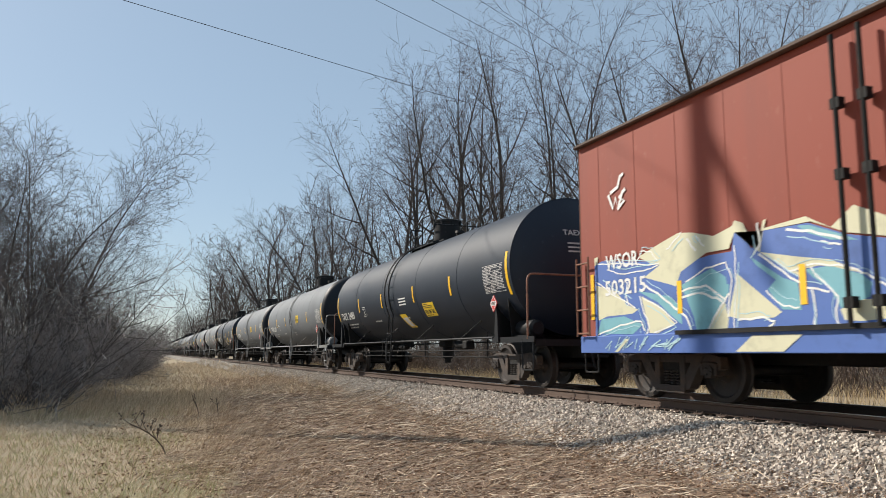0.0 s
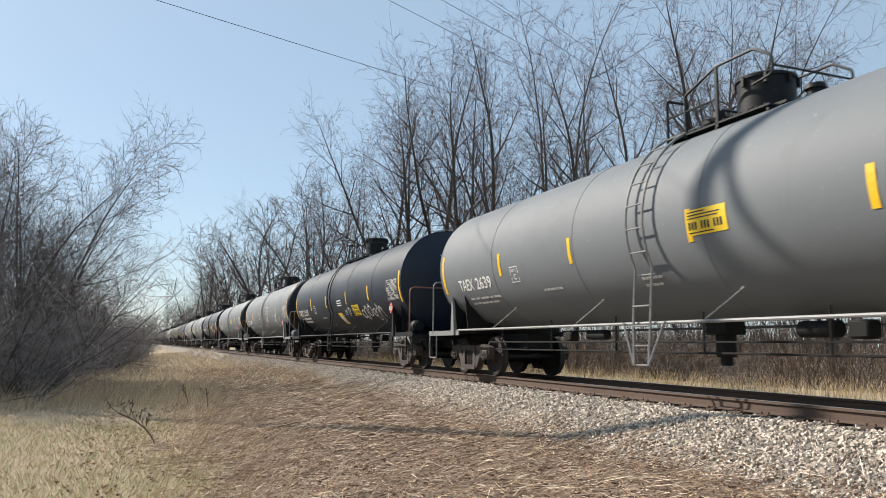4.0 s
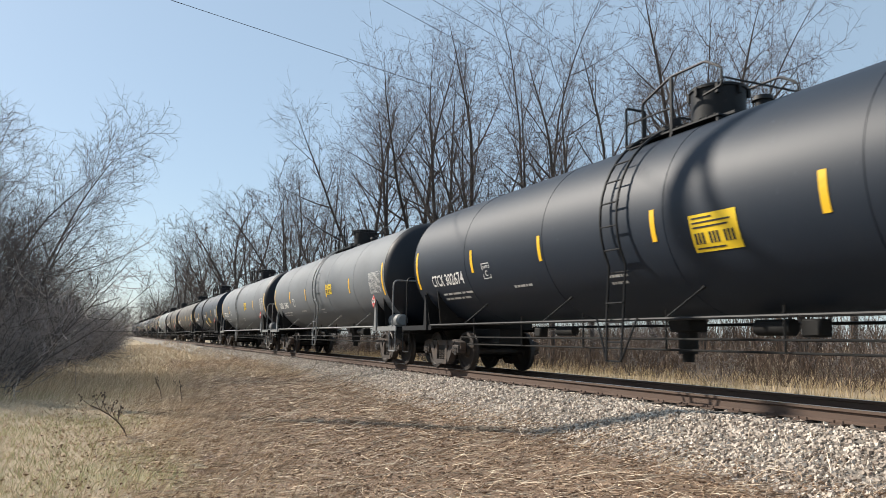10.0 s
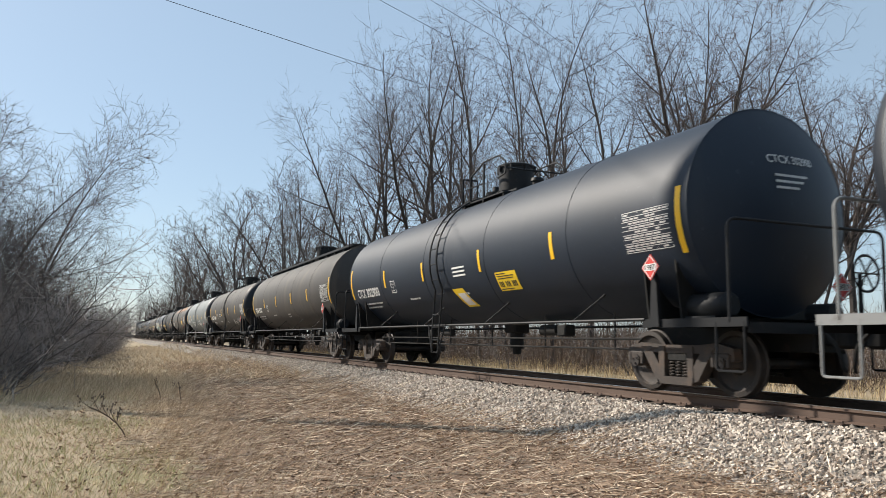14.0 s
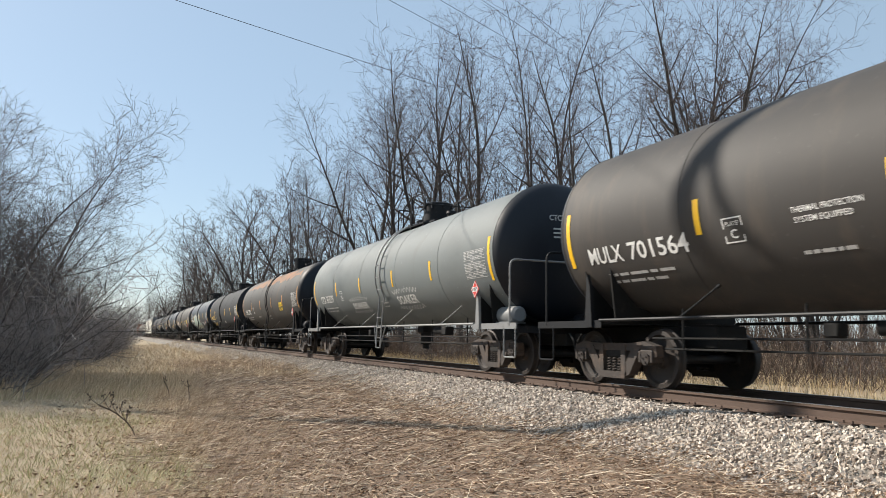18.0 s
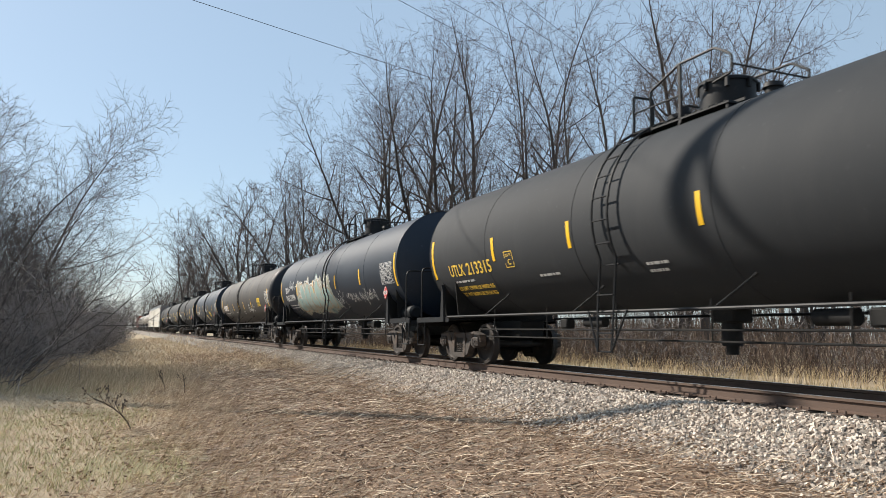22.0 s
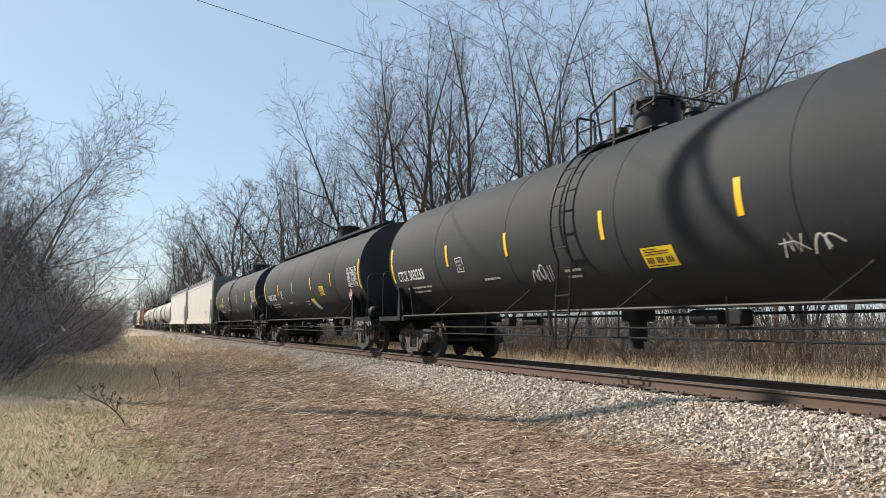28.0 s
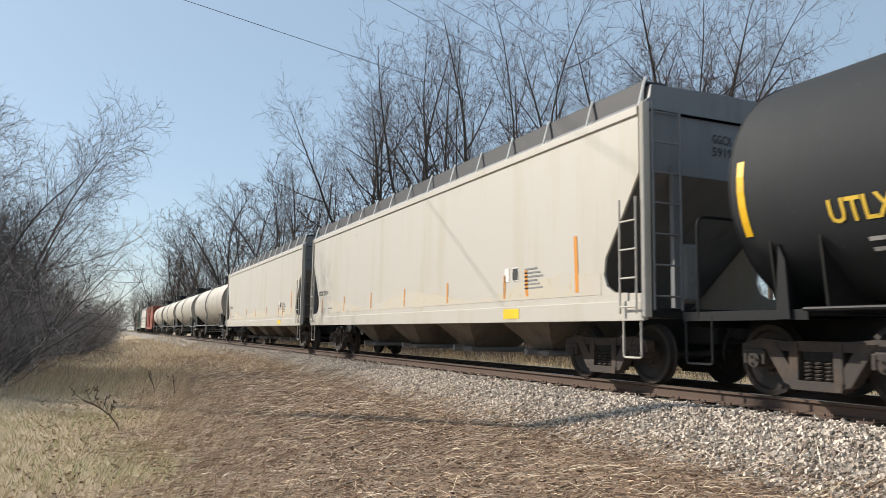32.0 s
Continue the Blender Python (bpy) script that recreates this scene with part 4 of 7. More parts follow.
# -- tank wagon
def make_shell(half, r, zc, mat, crisp):
    """A barrel with bulging ends: rounded at the rim, or dished behind a crisp rim."""
    bm = bmesh.new()
    if crisp:
        end = [(half + 0.5 * (1 - (q / r) ** 2), q) for q in np.linspace(0, r, 9)]
    else:
        end = [(half + 0.36 * r * math.cos(t), r * math.sin(t)) for t in np.linspace(0, math.pi / 2, 9)]
    end[0] = (end[0][0], 0.0)
    prof = [(-x, q) for x, q in end[:-1]]
    prof += [(x, r) for x in (-half, -half + 0.9, -half * 0.6, -half * 0.2, half * 0.2, half * 0.6, half - 0.9, half)]
    prof += end[:-1][::-1]
    add_lathe(bm, prof, Matrix.Translation((0, 0, zc)), 56)
    bmesh.ops.recalc_face_normals(bm, faces=bm.faces)
    return mesh_of("tank_shell", bm, mat, True)


def make_head(half, r, zc, sign):
    """A dark skin over a tank's bulging head and the first of its barrel, its shade put into the colour."""
    bm = bmesh.new()
    e = 0.005
    prof = [(0.02, r + e)] + [(0.36 * (r + e) * math.cos(t), (r + e) * math.sin(t)) for t in np.linspace(math.pi / 2, 0.0, 9)[:-1]] + [(0.36 * (r + e), 0.0)]
    prof = [(sign * (x + half), q) for x, q in prof]
    add_lathe(bm, prof, Matrix.Translation((0, 0, zc)), 56)
    bmesh.ops.recalc_face_normals(bm, faces=bm.faces)
    return mesh_of("tank_head", bm, SHADED_HEAD, True)


def make_seams(half, r, zc):
    bm = bmesh.new()
    for x in (-half, -half * 0.62, -half * 0.2, half * 0.22, half * 0.62, half):
        add_lathe(bm, [(x - 0.012, r - 0.01), (x - 0.008, r + 0.006), (x + 0.008, r + 0.006), (x + 0.012, r - 0.01)], Matrix.Translation((0, 0, zc)), 56)
    return bm


def make_ladder(r, zc, x=0.0):
    """Two stringers that follow the shell down to the sill and flare at their foot, with rungs."""
    bm = bmesh.new()
    for s in (-0.21, 0.21):
        pts = [on_tank(x + s, a, 0.11, r, zc) for a in range(78, -34, -8)]
        foot = pts[-1]
        pts += [Vector((x + s, -1.52, 1.1)), Vector((x + s * 0.85, -1.55, 0.42))]
        add_pipe(bm, pts, 0.022, 6)
    for a in range(74, -34, -13):
        p = on_tank(0, a, 0.11, r, zc)
        add_rod(bm, (x - 0.21, p.y, p.z), (x + 0.21, p.y, p.z), 0.014, 6)
    for z in (1.32, 1.02, 0.72, 0.43):
        k = 0.21 if z > 1.1 else 0.185
        add_rod(bm, (x - k, -1.53, z), (x + k, -1.53, z), 0.014, 6)
    add_pipe(bm, [(x + 0.52, -1.50, 1.08), (x + 0.18, -1.55, 0.43)], 0.018, 6)
    add_pipe(bm, [(x - 0.50, -1.50, 1.08), (x - 0.18, -1.55, 0.43)], 0.018, 6)
    return bm


def one_box(*sides):
    bm = bmesh.new()
    add_box(bm, *sides)
    return bm


def make_grating(r, zc):
    """Thin cross bars on both sides of the manway."""
    bm = bmesh.new()
    top = zc + r
    for s in (-1, 1):
        for x in np.arange(-1.1, 1.05, 0.16):
            add_box(bm, x - 0.012, x + 0.012, s * 0.60 - 0.185, s * 0.60 + 0.185, top - 0.105, top - 0.08)
    return bm


def make_top_rail(r, zc, side):
    """A bent rail that climbs from a low post past the housing and drops at the far end."""
    bm = bmesh.new()
    t, y = zc + r, side * 0.76
    add_pipe(bm, rounded([(-0.66, y, t - 0.16), (-0.66, y, t + 0.52), (0.04, y, t + 0.76), (0.80, y, t + 0.76), (1.12, y, t + 0.56), (1.12, y, t + 0.30), (0.75, y, t + 0.25)], 0.06), 0.022, 6)
    return bm


def make_mid_rail(r, zc, side):
    bm = bmesh.new()
    t, y = zc + r, side * 0.76
    add_rod(bm, (-1.10, y, t + 0.26), (0.04, y, t + 0.26), 0.017, 6)
    return bm


def make_end_rail(r, zc):
    """The bar that joins the two drooping rail ends."""
    bm = bmesh.new()
    t = zc + r
    add_rod(bm, (1.12, -0.76, t + 0.42), (1.12, 0.76, t + 0.42), 0.018, 6)
    return bm


def make_grab(r, zc, side):
    """The square grab bar at the ladder's head."""
    bm = bmesh.new()
    t = zc + r
    add_pipe(bm, rounded([(-1.10, side * 0.76, t - 0.16), (-1.10, side * 0.76, t + 0.56), (-1.10, side * 0.36, t + 0.56), (-1.10, side * 0.36, t - 0.10)], 0.05), 0.024, 6)
    return bm


def make_dome(r, zc, tall=0.42):
    """The protective housing over the valves, with its hinged lid."""
    bm = bmesh.new()
    t = zc + r
    m = Matrix.Translation((0.25, 0, t - 0.08)) @ Matrix.Rotation(-math.pi / 2, 4, "Y")
    add_lathe(bm, [(0, 0.0), (0, 0.47), (0.14, 0.47), (0.15, 0.42), (tall, 0.42), (tall, 0.45), (tall + 0.04, 0.45), (tall + 0.07, 0.40), (tall + 0.09, 0.2), (tall + 0.09, 0)], m, 28)
    for k in range(8):
        a = 2 * math.pi * k / 8
        add_box(bm, 0.25 + 0.445 * math.cos(a) - 0.025, 0.25 + 0.445 * math.cos(a) + 0.025, 0.445 * math.sin(a) - 0.025, 0.445 * math.sin(a) + 0.025, t + tall - 0.20, t + tall - 0.05)
    bmesh.ops.recalc_face_normals(bm, faces=bm.faces)
    return bm


def make_valve(r, zc, big):
    bm = bmesh.new()
    t = zc + r
    if big:
        m = Matrix.Translation((-0.75, 0.0, t - 0.05)) @ Matrix.Rotation(-math.pi / 2, 4, "Y")
        add_lathe(bm, [(0, 0), (0, 0.24), (0.2, 0.24), (0.2, 0.28), (0.27, 0.28), (0.27, 0.12), (0.42, 0.10), (0.45, 0)], m, 16)
    else:
        m = Matrix.Translation((1.05, 0.1, t - 0.05)) @ Matrix.Rotation(-math.pi / 2, 4, "Y")
        add_lathe(bm, [(0, 0), (0, 0.12), (0.25, 0.12), (0.25, 0.16), (0.32, 0.14), (0.34, 0)], m, 12)
    bmesh.ops.recalc_face_normals(bm, faces=bm.faces)
    return bm


def make_end_deck(s, bx):
    """The platform over a bogie, with its sill plate along the side."""
    bm = bmesh.new()
    x0, x1 = sorted((s * (bx - 0.25), s * (bx + 1.75)))
    add_box(bm, x0, x1, -1.42, 1.42, 1.0, 1.04)
    e = s * (bx + 1.75)
    add_box(bm, min(e, e - s * 0.03), max(e, e - s * 0.03), -1.42, 1.42, 0.86, 1.04)
    return bm


def make_edge(s, bx, y):
    """The steel angle along the side of a platform."""
    bm = bmesh.new()
    x0, x1 = sorted((s * (bx - 0.25), s * (bx + 1.75)))
    add_box(bm, x0, x1, y - 0.012, y + 0.012, 0.94, 1.06)
    return bm


def make_stub(s, bx, cx):
    """Draft sill, coupler shank and knuckle, and the saddle that carries the tank."""
    bm = bmesh.new()
    a, b = sorted((s * (bx - 1.6), s * (bx + 1.72)))
    add_box(bm, a, b, -0.30, 0.30, 0.62, 0.98, 0.02)
    a, b = sorted((s * (bx + 1.72), s * (cx - 0.12)))
    add_box(bm, a, b, -0.10, 0.10, 0.72, 0.92, 0.02)
    a, b = sorted((s * (cx - 0.25), s * (cx - 0.01)))
    add_box(bm, a, b, -0.17, 0.15, 0.68, 0.98, 0.04)
    out = [(-1.25, 1.04), (1.25, 1.04), (1.35, 1.9), (1.2, 1.66), (0.8, 1.28), (0.0, 1.08), (-0.8, 1.28), (-1.2, 1.66), (-1.35, 1.9)]
    for dx in (-0.35, 0.35):
        n = len(out)
        va = [bm.verts.new((s * bx + dx - 0.015, y, z)) for y, z in out]
        vb = [bm.verts.new((s * bx + dx + 0.015, y, z)) for y, z in out]
        for i in range(n):
            j = (i + 1) % n
            bm.faces.new((va[i], va[j], vb[j], vb[i]))
        for q in (va, vb):
            for i, j, k in ((0, 8, 7), (0, 7, 6), (0, 6, 5), (0, 5, 1), (1, 5, 4), (1, 4, 3), (1, 3, 2)):
                bm.faces.new((q[i], q[j], q[k]))
    pts = rounded([(s * (cx - 0.3), -0.35, 0.95), (s * (cx - 0.05), -0.36, 0.7), (s * cx, -0.34, 0.45), (s * (cx + 0.02), -0.3, 0.40)], 0.1)
    add_pipe(bm, pts, 0.025, 6)
    bmesh.ops.recalc_face_normals(bm, faces=bm.faces)
    return bm


def make_bracket(s, bx, y):
    """The upright plate from the sill to the shell beside the bogie."""
    bm = bmesh.new()
    x = s * (bx + 0.06)
    add_plate(bm, [(x - 0.10, 0.95), (x + 0.10, 0.95), (x + 0.055, 1.62), (x - 0.03, 1.82)], y - 0.03, y + 0.03)
    bmesh.ops.recalc_face_normals(bm, faces=bm.faces)
    return bm


def make_hoop(s, bx):
    bm = bmesh.new()
    x = s * (bx + 1.46)
    add_pipe(bm, rounded([(x, -1.45, 1.0), (x, -1.45, 2.34), (x + s * 0.02, 1.45, 2.34), (x, 1.45, 1.0)], 0.16, 5), 0.022, 8)
    return bm


def make_step(s, bx, y):
    bm = bmesh.new()
    a, b = s * (bx + 1.22), s * (bx + 1.70)
    add_pipe(bm, rounded([(a, y, 1.0), (a, y, 0.38), (b, y, 0.38), (b, y, 1.0)], 0.05, 3), 0.017, 6)
    return bm


def make_side_rail(bx, y):
    """The long hand rail along the sill with its slanting stays."""
    bm = bmesh.new()
    add_rod(bm, (-bx + 0.2, y, 1.06), (bx - 0.2, y, 1.06), 0.026, 8)
    for x in np.linspace(-bx + 2.1, bx - 2.1, 4):
        if abs(x) > 0.6:
            p = on_tank(x + 0.34, -47, 0.0)
            add_rod(bm, (x, y, 1.06), (x + 0.34, p.y * (1 if y < 0 else -1), p.z), 0.013, 6)
            add_rod(bm, (x + 0.31, p.y * (1 if y < 0 else -1) , p.z - 0.02), (x + 0.37, p.y * (1 if y < 0 else -1), p.z + 0.02), 0.03, 6)
    return bm


def make_gear(bx):
    """Brake pipes, rods, the bottom outlet and the brake valve under the tank."""
    bm = bmesh.new()
    for y, z in ((-0.95, 0.78), (-0.9, 0.62), (0.7, 0.8)):
        add_rod(bm, (-bx + 0.9, y, z), (bx - 0.9, y, z), 0.016, 6)
    for x in np.linspace(-bx + 1.6, bx - 1.6, 6):
        add_rod(bm, (x, -0.95, 0.62), (x, -0.95, 1.22), 0.018, 6)
    add_rod(bm, (0.5, 0, 0.55), (0.5, 0, 1.15), 0.16, 12)
    add_rod(bm, (0.5, 0, 0.42), (0.5, 0, 0.56), 0.10, 12)
    add_box(bm, 0.25, 0.75, -0.2, 0.2, 0.9, 1.12, 0.03)
    add_box(bm, 3.3, 3.6, -0.7, -0.45, 0.82, 1.05, 0.03)
    add_rod(bm, (2.4, -0.45, 0.95), (3.0, -0.45, 0.95), 0.11, 12)
    add_box(bm, -3.4, -3.15, -0.6, -0.4, 0.8, 1.0, 0.03)
    add_rod(bm, (-2.7, -0.45, 0.92), (-2.1, -0.45, 0.92), 0.09, 12)
    return bm


def make_reservoir(bx):
    bm = bmesh.new()
    m = Matrix.Translation((bx + 0.65, -1.0, 1.24))
    add_lathe(bm, [(-0.42, 0), (-0.42, 0.13), (-0.36, 0.185), (0.36, 0.185), (0.42, 0.13), (0.42, 0)], m, 18)
    add_box(bm, bx + 0.35, bx + 0.95, -1.2, -0.8, 1.03, 1.10)
    return bm


def make_brake(bx):
    """Brake cylinder, lever and wheel on the leading platform."""
    bm = bmesh.new()
    add_rod(bm, (bx + 1.15, 0.35, 1.15), (bx + 1.55, 0.35, 1.15), 0.14, 12)
    add_rod(bm, (bx + 1.62, 0.75, 1.04), (bx + 1.62, 0.75, 1.7), 0.03, 6)
    m = Matrix.Translation((bx + 1.7, 0.75, 1.7))
    add_lathe(bm, [(0, 0.25), (0.02, 0.27), (0.04, 0.25), (0.02, 0.23), (0, 0.25)], m, 18)
    for k in range(3):
        a = math.pi * k / 3
        add_rod(bm, (bx + 1.72, 0.75 + 0.25 * math.cos(a), 1.7 + 0.25 * math.sin(a)), (bx + 1.72, 0.75 - 0.25 * math.cos(a), 1.7 - 0.25 * math.sin(a)), 0.012, 5)
    return bm


stock_meshes = {}


def stock(key, make, mat, smooth=True):
    """A mesh made once and shared by all wagons alike."""
    if key not in stock_meshes:
        made = make()
        stock_meshes[key] = made if isinstance(made, bpy.types.Mesh) else mesh_of(key[0], made, mat, smooth)
    return stock_meshes[key]


def hazard_placard(car, x, y, z, lean=0.0, name="hazard_placard"):
    """A red diamond with a white band that bears its number."""
    def body():
        bm = bmesh.new()
        add_plate(bm, [(0, -0.19), (0.19, 0), (0, 0.19), (-0.19, 0)], -0.006, 0.006)
        bmesh.ops.recalc_face_normals(bm, faces=bm.faces)
        return bm

    def band():
        bm = bmesh.new()
        a = 0.165
        for p, q in (((0, -a), (a, 0)), ((a, 0), (0, a)), ((0, a), (-a, 0)), ((-a, 0), (0, -a))):
            add_stroke(bm, [p, q], 0.012, lambda u, w: Vector((u, -0.010, w)))
        add_patch(bm, -0.125, 0.125, -0.05, 0.05, lambda u, w: Vector((u, -0.0102, w)), 0, 1)
        return bm

    def number():
        bm = bmesh.new()
        add_words(bm, "1987", -0.11, -0.037, 0.075, lambda u, w: Vector((u, -0.0135, w)), 0.22, 0.002, 0)
        return bm

    p = part(name, stock(("hazard_placard",), body, PLACARD_R, False), None, car, "red diamond placard with a white number band")
    p.location = (x, y, z)
    p.rotation_euler = (radians(lean), 0, 0)
    part("band", stock(("placard_band",), band, PLACARD_W, False), None, p)
    part("number", stock(("placard_number",), number, DARK_MARK, False), None, p)
    return p


moving = []      # (wagon, its place along the line at 0 s)


def tank_wagon(start, label, paint, bx=7.1, half=None, iron=GREY_IRON, hoop=None, head=False, marks=(), small=(), strips=(), dome=0.62, catwalk=False,
               crisp=True, gear=UNDER, reservoir=True, ladder_x=0.4, plat_dx=0.9, extra=None, end_words=(), mark_mat=WHITE_MARK, strip_mat=REFLECT, table=True, placard=True, r=TANK_R, zc=TANK_Z):
    half = half or bx + 0.80
    cx = bx + 2.17
    car = tagged(new("tank_car"), label, "tank car", "wagons of the freight train")
    moving.append((car, start))
    hoop = hoop or iron
    shell = part("tank_shell", stock(("tank_shell", half, r, zc, paint.name, crisp), lambda: make_shell(half, r, zc, paint, crisp), None), None, car)
    tagged(part("weld_seams", stock(("weld_seams", half, r, zc, paint.name), lambda: make_seams(half, r, zc), paint), None, shell), kind="stuff")
    if head:
        for s in (-1, 1):
            part("tank_head", stock(("tank_head", half, r, zc, s), lambda: make_head(half, r, zc, s), None), None, shell, "tank end coloured dark for its shade")
    if not catwalk:
        part("ladder", stock(("ladder", r, zc, ladder_x, iron.name), lambda: make_ladder(r, zc, ladder_x), iron), None, car)
    if not catwalk:
        t = zc + r
        top = part("walkway", stock(("walkway", r, zc), lambda: one_box(-1.12, 1.05, -0.78, -0.42, t - 0.13, t - 0.10), BLACK_IRON, False), None, car)
        part("far_platform", stock(("far_platform", r, zc), lambda: one_box(-1.12, 1.05, 0.42, 0.78, t - 0.13, t - 0.10), BLACK_IRON, False), None, top)
        tagged(part("grating", stock(("grating", r, zc), lambda: make_grating(r, zc), BLACK_IRON, False), None, top), kind="stuff")
        for s in (-1, 1):
            part("cross_plate", stock(("cross_plate", r, zc, s), lambda: one_box(s * 0.8 - 0.2, s * 0.8 + 0.2, -0.418, 0.418, t - 0.03, t + 0.012), BLACK_IRON, False), None, top)
            for u in (-1.0, 0, 1.0):
                part("bracket", stock(("walkway_bracket", r, zc, s, u), lambda: one_box(u - 0.02, u + 0.02, s * 0.60 - 0.16, s * 0.60 + 0.16, t - 0.26, t - 0.13), BLACK_IRON, False), None, top)
        for s in (-1, 1):
            part("top_rail", stock(("top_rail", r, zc, s), lambda: make_top_rail(r, zc, s), BLACK_IRON), None, top)
            part("mid_rail", stock(("mid_rail", r, zc, s), lambda: make_mid_rail(r, zc, s), BLACK_IRON), None, top)
            part("grab_bar", stock(("grab_bar", r, zc, s), lambda: make_grab(r, zc, s), BLACK_IRON), None, top)
            part("post", stock(("rail_post", r, zc, s), lambda: one_box(0.015, 0.065, s * 0.76 - 0.02, s * 0.76 + 0.02, t - 0.18, t + 0.74), BLACK_IRON, False), None, top)
        part("end_rail", stock(("end_rail", r, zc), lambda: make_end_rail(r, zc), BLACK_IRON), None, top)
        top.location.x = ladder_x + plat_dx
    lid = part("manway_housing", stock(("manway_housing", r, zc, dome), lambda: make_dome(r, zc, dome), BLACK_IRON), None, car)
    lid.location.x = ladder_x + plat_dx
    for big in (True, False):
        valve = part("valve", stock(("valve", r, zc, big), lambda: make_valve(r, zc, big), BLACK_IRON), None, car)
        valve.location.x = ladder_x + plat_dx
    if catwalk:
        long_walk(car, half, r, zc)
    for s in (-1, 1):
        # the deck is black on every wagon: its shade is put into the colour
        deck = part("end_platform", stock(("end_platform", s, bx, iron.name), lambda: make_end_deck(s, bx), BLACK_IRON, False), None, car)
        part("handrail", stock(("handrail", s, bx, hoop.name), lambda: make_hoop(s, bx), hoop), None, deck)
        for y in (-1.45, 1.45):
            part("step", stock(("step", s, bx, y, iron.name), lambda: make_step(s, bx, y), iron), None, deck)
        part("draft_sill", stock(("draft_sill", s, bx), lambda: make_stub(s, bx, cx), gear, False), None, car)
        for y in (-1.47, 1.47):
            part("bracket", stock(("bracket", s, bx, y, iron.name), lambda: make_bracket(s, bx, y), iron, False), None, car)
            part("edge_angle", stock(("edge_angle", s, bx, y, iron.name), lambda: make_edge(s, bx, y * 0.986), iron, False), None, deck)
        bogie(car, s * bx)
    for y in (-1.45, 1.45):
        part("side_rail", stock(("side_rail", bx, y, iron.name), lambda: make_side_rail(bx, y), iron), None, car)
    part("brake_rigging", stock(("brake_rigging", bx), lambda: make_gear(bx), gear), None, car)
    part("brake_gear", stock(("brake_gear", bx), lambda: make_brake(bx), BLACK_IRON), None, car)
    if reservoir:
        part("air_reservoir", stock(("air_reservoir", bx, iron.name), lambda: make_reservoir(bx), iron), None, car)
    if placard:
        hazard_placard(car, bx + 0.08, -1.56, 1.80)
        p = hazard_placard(car, 0, 0, 0, name="end_placard")
        p.matrix_local = pose(bx + 1.50, 0.55, 1.52, 0, 0, 90)
    # paint marks on the shell
    place = shell_place(0.006, r, zc)
    for x, z0, z1, w in strips:
        bm = bmesh.new()
        add_patch(bm, x - w / 2, x + w / 2, z0, z1, place, 0, 5)
        part("reflective_strip", bm, strip_mat, car)
    if marks:
        for words, x, z, h, w in marks:
            bm = bmesh.new()
            add_words(bm, words, x, z, h, place, w, 0.006, 4)
            part("lettering", bm, mark_mat, car)
    bm = bmesh.new()
    for x, z, w, n in small:
        for i in range(n):
            long, u = w * (1 - 0.15 * (i % 2)), 0.0
            for k in (0.14, 0.13, 0.26, 0.1, 0.2):
                add_patch(bm, x + u * long, x + (u + k) * long, z - 0.13 * i, z - 0.13 * i + 0.05, place, 0, 1)
                u += k + 0.04
    if table:
        x0, z0 = bx - 0.62, 2.06
        for i in range(10):
            add_stroke(bm, [(x0, z0 + i * 0.068), (x0 + 1.05, z0 + i * 0.068)], 0.012, place)
            if i < 9:
                q = random.Random(int(start * 10) + i)
                u = x0 + 0.03
                while u < x0 + 0.98:
                    w = q.uniform(0.06, 0.16)
                    if q.random() < 0.75:
                        add_stroke(bm, [(u, z0 + i * 0.068 + 0.034), (min(x0 + 1.03, u + w), z0 + i * 0.068 + 0.034)], 0.026, place)
                    u += w + 0.035
        for u in (0, 0.36, 0.72, 1.05):
            add_stroke(bm, [(x0 + u, z0), (x0 + u, z0 + 0.612)], 0.012, place)
    if small or table:
        tagged(part("stencil_print", bm, DULL_MARK, car), kind="stuff")
    if end_words:
        bm = bmesh.new()

        def on_head(u, w):
            k = min(1.0, math.hypot(u, w - zc) / r)
            bulge = 0.5 * (1 - k * k) if crisp else 0.36 * r * math.sqrt(max(0.0, 1 - k * k))
            return Vector((half + 0.016 + bulge, u, w))
        for words, y, z, h, w in end_words:
            add_words(bm, words, y, z, h, on_head, w, 0.003, 2)
        part("end_lettering", bm, DULL_MARK, car)
    if extra:
        extra(car, place)
    return car


def long_walk(car, half, r, zc):
    """A grating along the whole top, carried on brackets, and a ladder at each end of it."""
    def grating():
        bm = bmesh.new()
        t = zc + r
        for y in (-0.62, -0.30):
            add_box(bm, -half + 0.2, half - 0.2, y - 0.015, y + 0.015, t - 0.02, t + 0.06)
        for x in np.arange(-half + 0.2, half - 0.2, 0.16):
            add_box(bm, x - 0.02, x + 0.02, -0.62, -0.30, t + 0.015, t + 0.05)
        for x in np.arange(-half + 0.5, half - 0.4, 1.25):
            add_box(bm, x - 0.03, x + 0.03, -0.60, -0.32, t - 0.22, t + 0.0)
        return bm

    def hoops():
        bm = bmesh.new()
        t = zc + r
        for s in (-1, 1):
            x = s * (half - 0.25)
            for y in (-0.66, -0.2):
                add_pipe(bm, rounded([(x, y, t - 0.05), (x, y, t + 0.42), (x - s * 0.35, y, t + 0.42), (x - s * 0.35, y, t - 0.05)], 0.12), 0.02, 6)
        return bm
    walkway = part("walkway", stock(("long_walkway", half), grating, BLACK_IRON, False), None, car)
    part("grab_rail", stock(("long_walkway_rails", half), hoops, BLACK_IRON), None, walkway)


STD_STRIPS = [(-4.55, 2.17, 2.66, 0.11), (-1.7, 2.17, 2.64, 0.10), (1.5, 2.17, 2.64, 0.10), (4.4, 2.17, 2.66, 0.11)]


